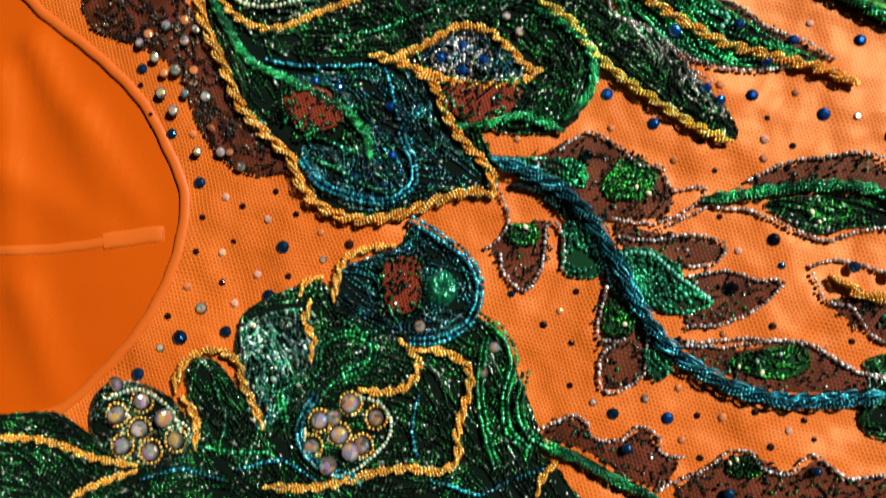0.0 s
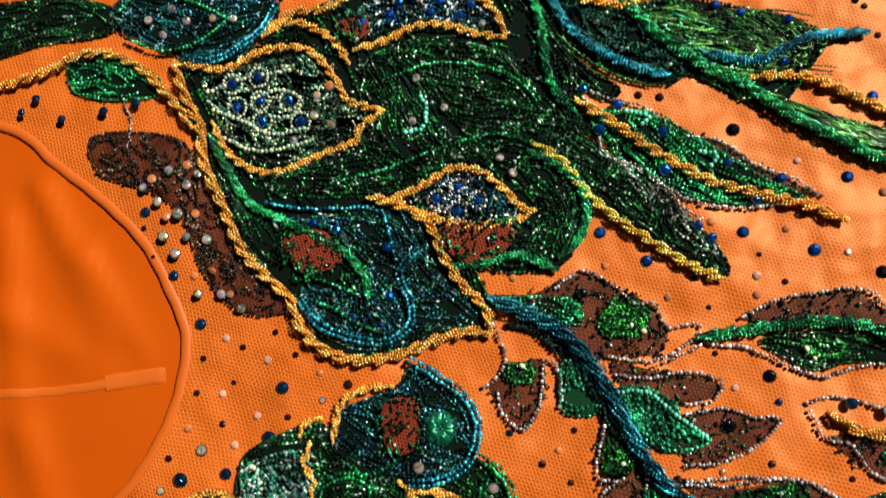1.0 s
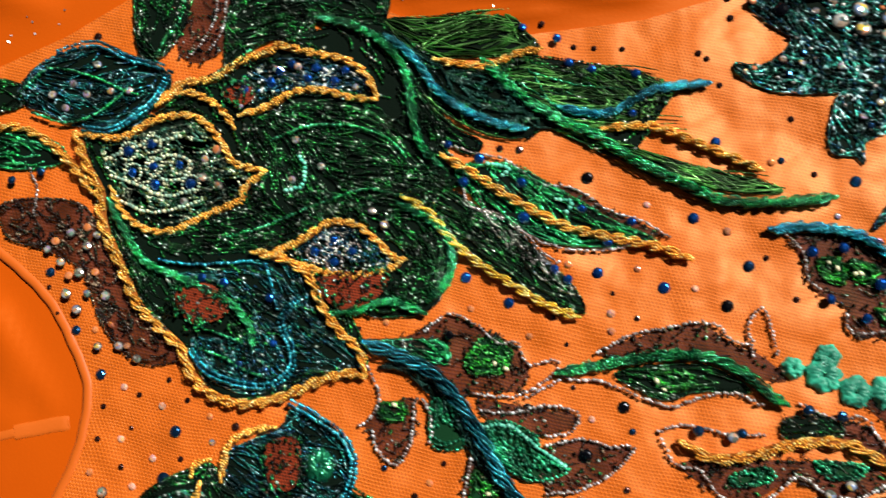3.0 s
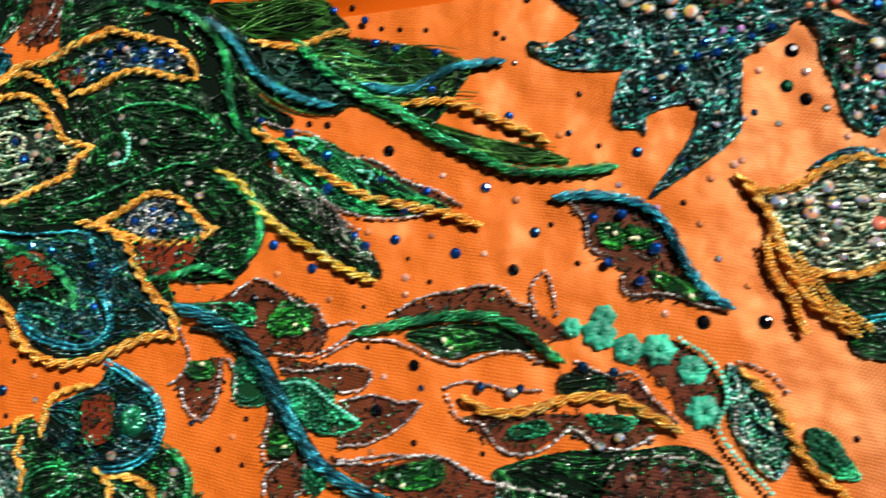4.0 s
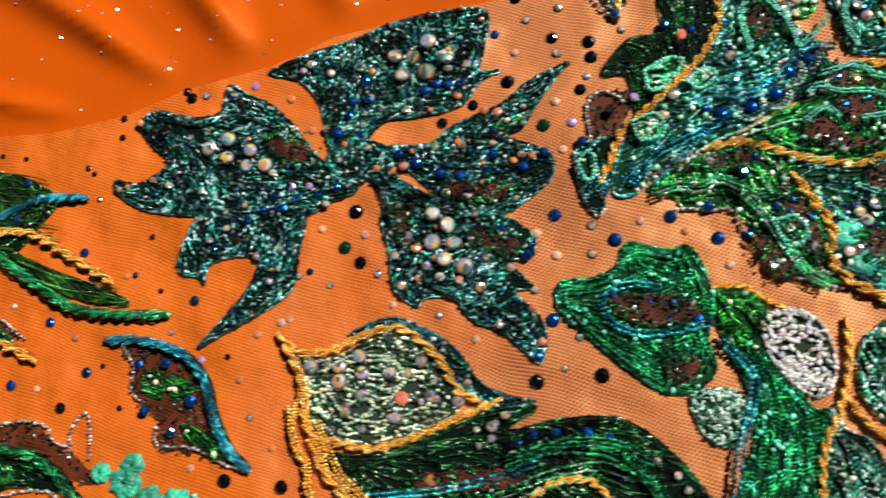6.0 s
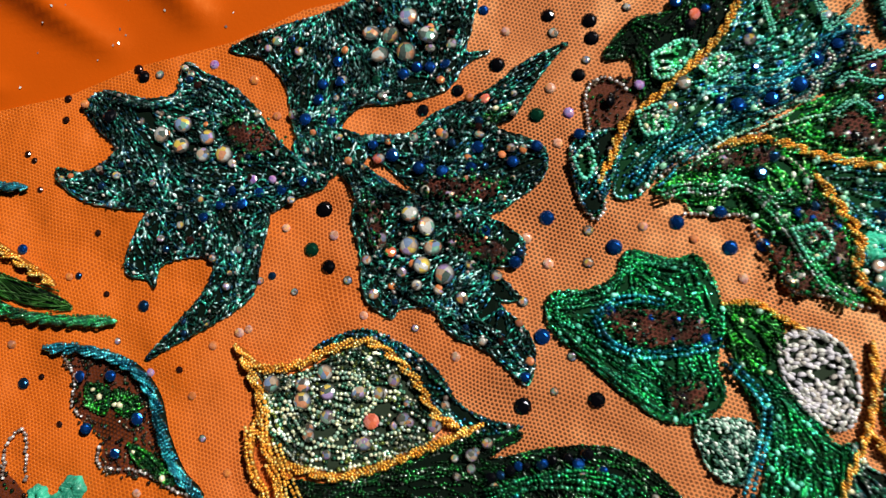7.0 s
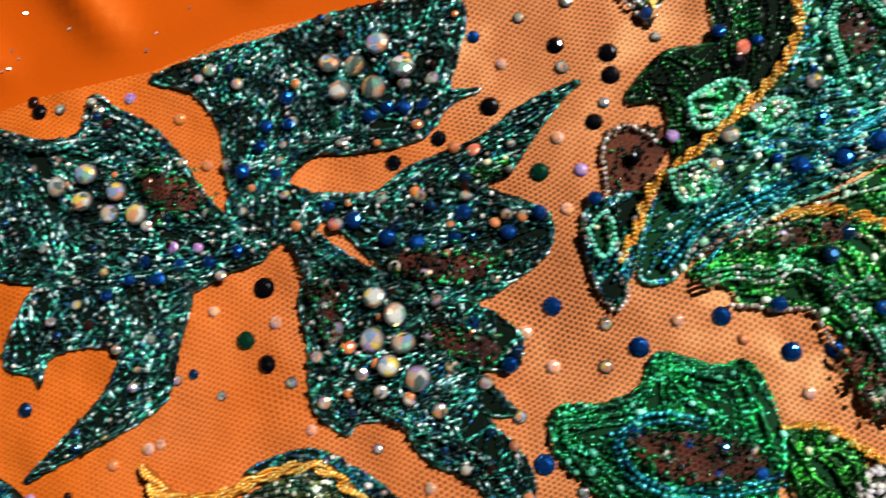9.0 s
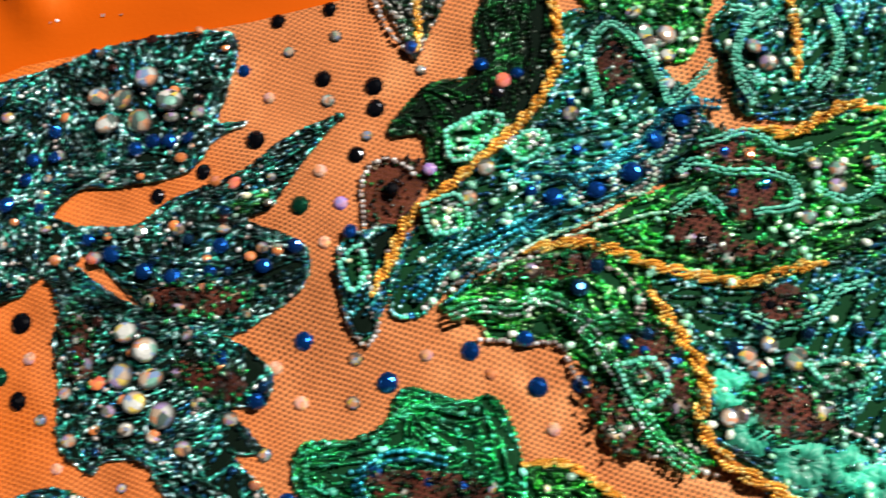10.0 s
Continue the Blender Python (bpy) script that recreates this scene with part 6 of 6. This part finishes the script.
gems(m, "blue", 4.4, (347.2, 175.2), (356.1, 173.1), (319.3, 132.8))
crystals(m, "coral", 4.4, (352.9, 171.1))
gems(m, "black", 5, (328.4, 143.4), (351.7, 167.9))
gems(m, "purple", 4, (336.8, 148.4))

m = motif("feather_applique", "teal and green beaded feather set with blue rhinestones")
filling(m, "bteal", -150, (365, 187), (373.7, 190), (384.5, 184.1), (391.1, 174), (397.5, 168.3), (401.2, 161.4), (410, 158.8), (406.2, 156), (396.1, 150.3), (387.4, 146), (374.8, 138.9), (362.4, 130.5), (347.3, 124.7), (336.4, 113.8), (329.8, 116.1), (332.6, 130.8), (341, 143.3), (354.8, 157.7), (362.4, 166.4))
sheer(m, (375.2, 179.1), (380.4, 182.1), (383.2, 173.4), (378.1, 167.6), (375.4, 171.9), lift=2.6)
strand(m, "mint", 2.9, (375.5, 164.9), (372.6, 177.9), (377.8, 185.3), (384.5, 179.4), (388.4, 173.7), (391, 165.2), rise=1.0)
strand(m, "mint", 2.7, (391, 165.2), (397.4, 170.9), (401.3, 176.7), rise=1.0)
strand(m, "teal", 1.7, (336.2, 117.6), (343.4, 127.1), (353.4, 132.7), (363.4, 138.4), (375.9, 149.6), (387.2, 156.8), (393.6, 165.2), (403.7, 165.4), rows=2)
strand(m, "teal", 1.7, (361.7, 147.9), (370.8, 147.4), (379.7, 148.3), (388.5, 154))
strand(m, "silver", 2, (362, 141.1), (369.7, 139.3), (378.5, 142.9), (387.3, 145.8), (391, 155.5))
strand(m, "silver", 2, (337.6, 115.7), (346, 125.8), (356.1, 128.8), (363.7, 130.4))
rings(m, "silver", 3.8, (375.3, 144.4), (383.2, 148.9), (388.2, 157), (394.1, 161.5))
gems(m, "blue", 5.4, (365.8, 142.4), (375.3, 144.4), (383.2, 148.9), (388.2, 157), (394.1, 161.5))
gems(m, "blue", 3.6, (370.6, 154.1), (360.6, 143.6), (369, 166))
gems(m, "black", 4, (379.2, 179.1))
crystals(m, "clear", 4.4, (350, 149.1), (356.3, 155.5), (346.5, 141.5), (369, 162.8))
strand(m, "teal", 1.2, (342.8, 116.5), (350.0, 124.6), (357.3, 131.4), (363.5, 136.9), (371.0, 139.8), (378.5, 142.7), (386.0, 147.0), rise=0.6)
strand(m, "palemint", 1.1, (351.4, 122.0), (357.4, 128.1), (364.9, 133.0), (373.6, 136.6), (381.1, 140.1), rise=0.5)
strand(m, "teal", 1.2, (359.2, 147.6), (369.5, 147.6), (375.8, 149.4), (382.1, 153.7), (387.2, 158.6), rise=0.6)
strand(m, "teal", 1.2, (369.4, 150.4), (378.4, 151.1), (384.7, 155.8), (389.7, 162.9), (396.1, 165.1), (402.4, 166.6), rise=0.6)
rings(m, "palemint", 4.8, (388.5, 156.6), (383.5, 148.5), (374.7, 144.7))

m = motif("leaf_applique", "green beaded leaf with mint loops and blue rhinestones")
filling(m, "bgreen", -160, (381.3, 129.9), (374.9, 136.3), (396.1, 148.9), (409.9, 157.4), (424.9, 161.8), (443.3, 166.3), (441.4, 134.6), (424.8, 130.2), (409.3, 125.2), (393.6, 126.5))
sheer(m, (397.2, 154), (403.5, 157.6), (414.5, 153.8), (416.9, 150.5), (404.7, 150.2), lift=2.6)
sheer(m, (402.1, 146.1), (410.8, 149), (416.7, 145.2), (414.2, 139.9), (405.7, 138.3), lift=2.6)
sheer(m, (391, 136.5), (399.6, 140.7), (405.6, 134.4), (417.6, 132.3), (405.5, 128), (394.7, 131.4), lift=2.6)
strand(m, "mint", 2.9, (398.6, 155.6), (408.6, 158.6), (414.7, 154.6), (418.3, 154), (422, 155.5), rise=1.0)
strand(m, "mint", 2.9, (393.6, 148.7), (397.3, 151.5), (403.5, 149), (412.1, 149.2), (418.1, 146.7), (418, 141.4), (409.5, 139.9), rise=1.0)
strand(m, "mint", 2.7, (392.3, 139.3), (398.5, 143.5), (403.4, 139.7), rise=1.0)
strand(m, "mint", 2.7, (422.9, 145.5), (430, 143.1), (436.1, 147.2), (435.2, 153.8), rise=1.0)
cord(m, "gold", 3.6, (358.7, 129.3), (368.7, 131.7), (378.7, 130.7), (388.5, 127.2), (399.4, 125.1), (408.9, 124.2), (417.3, 127.7), (424.4, 129.2))
gems(m, "blue", 5, (403.5, 153.9), (405.2, 144.8), (412.2, 146.4))
gems(m, "black", 5, (398.4, 132.9), (412.8, 130.8))
crystals(m, "amber", 4.4, (409.4, 154.2))
crystals(m, "clear", 4.4, (404.2, 129.6), (395.8, 133.8))
crystals(m, "ab", 4, (400.2, 131.6), (394.1, 148.6), (398.5, 150.0), (423.0, 152.0), (427.8, 150.8), (427.6, 146.8), (435.0, 152.3), (421.4, 139.4))
strand(m, "palemint", 1.2, (368.6, 133.1), (378.6, 136.1), (388.6, 139.1), (397.2, 138.7), rise=0.4)
strand(m, "palemint", 1.2, (417.6, 133.5), (423.7, 137.6), (430.8, 138.5), (436.8, 140.6), rise=0.4)

m = motif("leaf_applique", "curving green beaded leaf with silver bead edge and golden cord")
filling(m, "bgreen", -40, (341.4, 116.6), (356.2, 126.3), (368.7, 130.8), (381.3, 129.9), (388.7, 126.3), (387.5, 121.8), (399.5, 102), (398.3, 93.6), (404, 85.8), (383.1, 88), (379.4, 98.5), (369.4, 107.7), (364.4, 110), (353.2, 109.5), (350.5, 113.2))
sheer(m, (350.1, 122), (363.8, 127.7), (376.3, 129.5), (372.6, 124.2), (360.2, 122.4), lift=2.6)
sheer(m, (382.7, 110.7), (388.7, 113.5), (395.8, 101.7), (393.5, 92.1), (386.4, 100), lift=2.6)
sheer(m, (374.5, 98.1), (379.3, 99.6), (387.7, 88.2), (383, 86.8), lift=2.6)
strand(m, "silver", 2.2, (350.8, 109.3), (360.7, 109.1), (368.2, 108.9), (370.8, 104), (377, 95.9), (379.5, 87.8), (390.1, 86.1), (401.5, 83.4))
strand(m, "silver", 2.2, (343.8, 120.5), (352.4, 126.1), (363.8, 128.5), (373.8, 128.2), (383.8, 123.4), (385.1, 115.9))
cord(m, "gold", 4.2, (387.4, 121.5), (391, 116), (395.8, 108.8), (399.2, 101.8), (398, 93.5), (402.5, 86.8), (409.2, 82.7), (418, 78.8))
gems(m, "blue", 4.4, (360.7, 109.7), (386.3, 108.4), (382.7, 110.1), (392.9, 106.3))
crystals(m, "clear", 4.4, (380.5, 90.7), (389.8, 104.2), (393.3, 96.7))
filling(m, "leafm", -70, (380.5, 104.6), (387.7, 106.2), (391.2, 100.3), (385.4, 96.4))
strand(m, "leafm", 1.3, (371.1, 113.9), (375.4, 110.4), (379.8, 104.4), (382.9, 98.6), (386.5, 93.4), (390.6, 87.8), (396.9, 83.6), rows=3, rise=0.6)
strand(m, "leafm", 1.3, (344.2, 114.0), (350.4, 116.2), (358.0, 115.9), (364.1, 118.7), (370.4, 116.4), (376.6, 113.5), (380.8, 115.6), rows=3, rise=0.6)
strand(m, "silver", 1.8, (394.7, 104.0), (394.9, 99.2), (394.0, 94.4), (395.2, 89.8), (398.1, 87.7), rise=0.5)
strand(m, "silver", 1.8, (386.2, 119.6), (385.7, 112.1), (387.5, 107.9), (391.7, 105.1), rise=0.5)
gems(m, "navy", 5, (386.7, 112.1), (392.3, 106.3), (372.1, 121.6), (375.7, 126.8))
crystals(m, "clear", 4, (382.4, 92.0), (391.1, 103.8), (361.4, 125.0), (385.8, 102.3))

m = motif("leaf_applique", "pale green sequinned leaf with mint rosettes beside a golden cord")
filling(m, "bteal", -150, (388.7, 127.6), (409.3, 124.6), (424.8, 129.6), (441.5, 135.9), (439.9, 72.7), (424.7, 71.6), (405.1, 85.9), (399.4, 93.6), (399.5, 102), (390, 120))
sheer(m, (409, 119.4), (417.3, 124.7), (419.4, 117.4), (412.4, 114.6), lift=2.6)
sheer(m, (407.4, 101.1), (416.7, 102.8), (425.5, 96.3), (420.8, 91.4), (410.7, 93.1), lift=2.6)
rosette(m, "mintf", 10, (404.5, 100.9))
rosette(m, "mintf", 11, (408.4, 92.4))
rosette(m, "mintf", 13, (418.4, 86.7))
rosette(m, "mintf", 11, (427.3, 86.1))
rosette(m, "mintf", 11, (433.7, 83.2))
gems(m, "black", 5, (412.5, 119.5), (411, 106.1))
crystals(m, "clear", 5, (423, 97.2), (417.7, 107.5), (406, 95.7))
strand(m, "silver", 1.8, (412.0, 101.3), (416.5, 98.1), (419.8, 94.2), (424.3, 93.9), (429.8, 93.1), (434.0, 89.9), rise=0.6)
strand(m, "mint", 2.8, (407.7, 116.8), (414.7, 114.7), (421.8, 117.4), (426.6, 122.6), (432.5, 125.3), rise=0.6)
rings(m, "leafm", 3.4, (421.3, 106.0), (430.4, 105.9))
crystals(m, "ab", 4.6, (407.6, 108.3), (409.8, 105.4), (412.3, 110.9), (418.0, 108.8), (422.7, 97.2), (403.9, 95.0))
gems(m, "navy", 4.4, (410.6, 115.1), (405.3, 109.4), (411.0, 103.7), (420.5, 113.7), (430.8, 114.8))
filling(m, "leafm", -160, (419.3, 106.6), (428.6, 108.3), (431.8, 104.9), (424.9, 102.1))

m = motif("leaf_applique", "teal and pale bead scrolls round an orange net window")
filling(m, "bteal", -100, (406.9, 205.2), (405.4, 193.1), (401.5, 185.7), (405.2, 174.1), (408.8, 164.3), (424.9, 163.2), (443.4, 167.7), (445.6, 204.9))
filling(m, "bgreen", -80, (366.5, 205.4), (400.3, 205.2), (398.9, 184.2), (393.6, 176.9), (384.5, 184.1), (373.7, 190))
cord(m, "gold", 3.6, (409.7, 160.3), (418.2, 159.1), (424.5, 162.6), (430.7, 166.1), (438.8, 164.9))
cord(m, "gold", 3, (418.1, 198.2), (420.2, 183.5), (419.9, 172.2))
strand(m, "mint", 2.9, (410, 165.5), (406.4, 173.9), (407.8, 184), (414.3, 189.9), rise=1.0)
crystals(m, "clear", 5, (410.6, 180.3), (413.6, 176.1), (390.8, 183.1), (386.9, 180.2))
crystals(m, "ab", 4.4, (385.7, 183.6), (389.0, 181.4), (390.9, 177.8), (387.0, 179.2), (383.0, 188.8), (391.0, 170.6))
strand(m, "mint", 2.9, (405.2, 189.6), (410.3, 188.1), (407.9, 183.0), (406.0, 177.9), (407.5, 173.7), (411.9, 170.2), rise=0.8)
strand(m, "mint", 2.9, (426.9, 189.6), (429.1, 182.4), (428.2, 175.3), (423.7, 169.7), rise=0.8)
gems(m, "navy", 4.4, (408.3, 167.8), (412.7, 179.4), (429.4, 189.6))

m = motif("tip_applique", "small bead drop with a golden stripe")
filling(m, "silverdark", -80, (318.6, 202.5), (338.6, 202.4), (332.4, 180), (330.5, 177.7), (327.2, 183.8))
cord(m, "gold", 2.4, (329.1, 200), (331.6, 184.5), (331.3, 178.5))
strand(m, "silver", 2, (315.9, 200.6), (322.8, 186.5), (327.5, 180.5), (331.2, 177.5))
gems(m, "blue", 4, (330.2, 179.5))
loose("navy", (-73.4, 24.7, 3.9), (-92.7, 61.5, 3.6), (-82.7, 40.4, 3.6), (-50.9, -11.1, 4.5), (-78.7, -23.7, 4.9), (-46.8, 4.2, 4.2), (-64.4, -22, 3.8), (-91.8, -35, 4.2))
loose("pink", (-65, 20, 2.6), (-51.5, 12.9, 2.6), (-65.8, 2.6, 2.6), (-54.7, -4.3, 2.6), (-61.7, -13.2, 2.6), (92.5, 1.9, 2.4), (129.4, 42.7, 2.4), (116.2, 71.9, 2.4), (105.7, -51.8, 2.3))
loose("dark", (-59.6, 17.1, 2.1), (-49.2, 21.6, 2.1), (-72.3, 13.8, 2.1), (-42.7, 14.4, 2.1), (-74.2, 3, 2.1), (-62.3, 6.1, 1.8), (-26, 4.8, 3.1), (-45, -4.9, 2.1), (-65.7, -6.7, 2.3), (-82.7, -17.1, 2.3), (-93.1, 56.2, 2), (-89.6, 46.7, 1.8))
loose("amber", (-34.9, 8.7, 2.4), (-75.8, 40.2, 2.5), (-76.7, -7.9, 2.6), (26.3, 37.1, 2.4))
loose("clear", (-34.1, 0.1, 2.4), (-72.1, -14.7, 3.9), (-84.9, -26.9, 2.8), (-87.2, 54.3, 2.5), (-66.2, 34.5, 2.5), (21.6, 49.6, 2.8), (48.1, -43.5, 2.4), (63.8, -42.3, 2.7))
loose("blue", (54.1, 50.8, 3.8), (68, 41.4, 3.8), (98.2, 49.8, 3.8), (119.4, 43.5, 4.1), (131.2, 66.3, 3.8), (70.3, -48.1, 3.7))
loose("amber", (55.2, 40.2, 2.4), (111.2, 50.3, 2.4), (101.1, 30.1, 2.7), (74, 29.9, 2.4), (87.5, -23, 2.4), (38.7, -16, 2.4), (86.4, -47.9, 2.7), (73.7, -39.1, 2.4), (74.2, -54.6, 2.4))
loose("dark", (102.5, 42.6, 1.7), (82.3, 35.6, 2.1), (109.8, 33.9, 2.1), (86.2, 26.5, 1.7), (87.3, 12.4, 1.9), (102, -20.8, 2.4), (43.6, -10.1, 2.1), (33.6, -20.1, 2.4), (42, -25.7, 2), (41.3, -38.4, 2), (79, -47.3, 2), (96.1, -46.2, 2.3))
loose("dark", (110.3, -48.7, 2), (79.5, -59.8, 2.2), (100.3, -56.5, 2.3), (113, -54.3, 1.7), (125.1, -25.4, 2), (16.9, 35.6, 1.9))
loose("navy", (105.3, -2.6, 2.4), (54, -46.8, 3.7), (23.9, -10.7, 2.4))
loose("black", (103.2, 5.3, 4.1))
loose("black", (97.2, 82.6, 4.3), (139.3, 36.3, 4.2))
loose("dark", (74.8, 94.2, 2.9), (68, 95.1, 2.6), (140.9, 121.9, 2.2), (85.4, 139.6, 2.4), (96, 129.9, 2.2), (102.9, 128.9, 2.2), (112.6, 127.8, 2.2), (144.3, 112, 2.2), (-95.2, 138.5, 2.8), (-77.3, 148.6, 3.2), (-115.2, 127.7, 2.8))
loose("blue", (141, 92, 3.6))
loose("navy", (147.5, 49, 3.9), (184.9, 75.2, 3.9))
loose("amber", (141.7, 61.1, 3), (88.6, 53.3, 2.8), (158.5, 83.6, 2.8), (203.9, 48.2, 2.7))
loose("dark", (153.3, 51.4, 2.2), (161.4, 37.1, 2.3), (171.9, 78.5, 2.2), (166.5, 98.2, 2.4), (198.9, 55.9, 2.3), (245.9, -25.8, 2.4))
loose("black", (201.7, 14.5, 4.9), (221.7, 13.4, 4.9), (241.3, 108, 5.2), (243.9, 89.7, 4.7), (89.5, -9.5, 5))
loose("green", (238.1, 95, 4.7))
loose("pink", (101.4, 36, 2.8), (217.2, 68.2, 3.1), (229.3, 101.6, 2.8), (189.3, 18.1, 2.7))
loose("clear", (177.6, 63.8, 2.4), (208.6, 35.6, 2.5), (222.3, 84.6, 2.7), (233.7, 81.6, 2.5))
loose("dark", (138.3, 124.1, 2.5), (173.9, 153.8, 3.4), (150.1, 143.4, 2.8), (150.3, 136, 2.7))
loose("pink", (220.1, 69.4, 2.7), (256.1, 75.2, 2.7))
loose("amber", (217.5, 25.9, 2.7))
loose("black", (305.5, 50.7, 5.2), (326.6, 53.5, 5.2))
loose("clear", (314.4, 55.4, 2.6), (181.6, 152, 3.2), (272.2, 72, 2.5))
loose("black", (293.3, 155.6, 5), (281.2, 147, 4.1), (270.5, 140.4, 4.1), (321.4, 170.2, 4.9), (322.3, 164.4, 4.7), (308.5, 171.9, 4.4), (318.7, 152.4, 4.3), (176, 151.2, 4.4))
loose("green", (306.1, 139.3, 4.9))
loose("clear", (250.3, 85.8, 3), (310.3, 166.1, 3.6), (320.7, 157.2, 3), (322.8, 103.5, 3.4), (323.1, 93.7, 3.4), (319.2, 65.8, 3.1), (304.2, 81.3, 3.4))
loose("pink", (244.9, 99.7, 3.3), (310, 148, 3.5), (312.9, 130.4, 3.2), (338.8, 105.2, 2.9), (311.3, 93.1, 3.4), (304.5, 100.6, 3.4), (284.9, 64.1, 3.1), (295.4, 166.6, 3.1))
loose("amber", (209.1, 63.9, 3), (214.4, 150.2, 3.4), (223.1, 138.1, 3.1), (353.5, 101.8, 2.8))
loose("navy", (226.1, 86.3, 2.7), (161.7, 84, 2.5))
loose("purple", (315.9, 140.1, 3.5), (189.6, 54.6, 2.7), (200.2, 155.5, 3.2))
loose("blue", (310.4, 107, 4.7), (330.6, 98.7, 4.9), (348.6, 106.7, 4.6), (363.9, 99.5, 4.6), (310.3, 71.2, 4.9))
loose("blue", (373.1, 100.6, 4.2), (288.1, 173.8, 3.4))
loose("pink", (367.5, 90.6, 3.2))
loose("clear", (310.5, 183.4, 3.4), (299.1, 179, 3.1), (332.6, 174.5, 3))
loose("black", (295.3, 187.5, 4), (308.3, 190.8, 4))
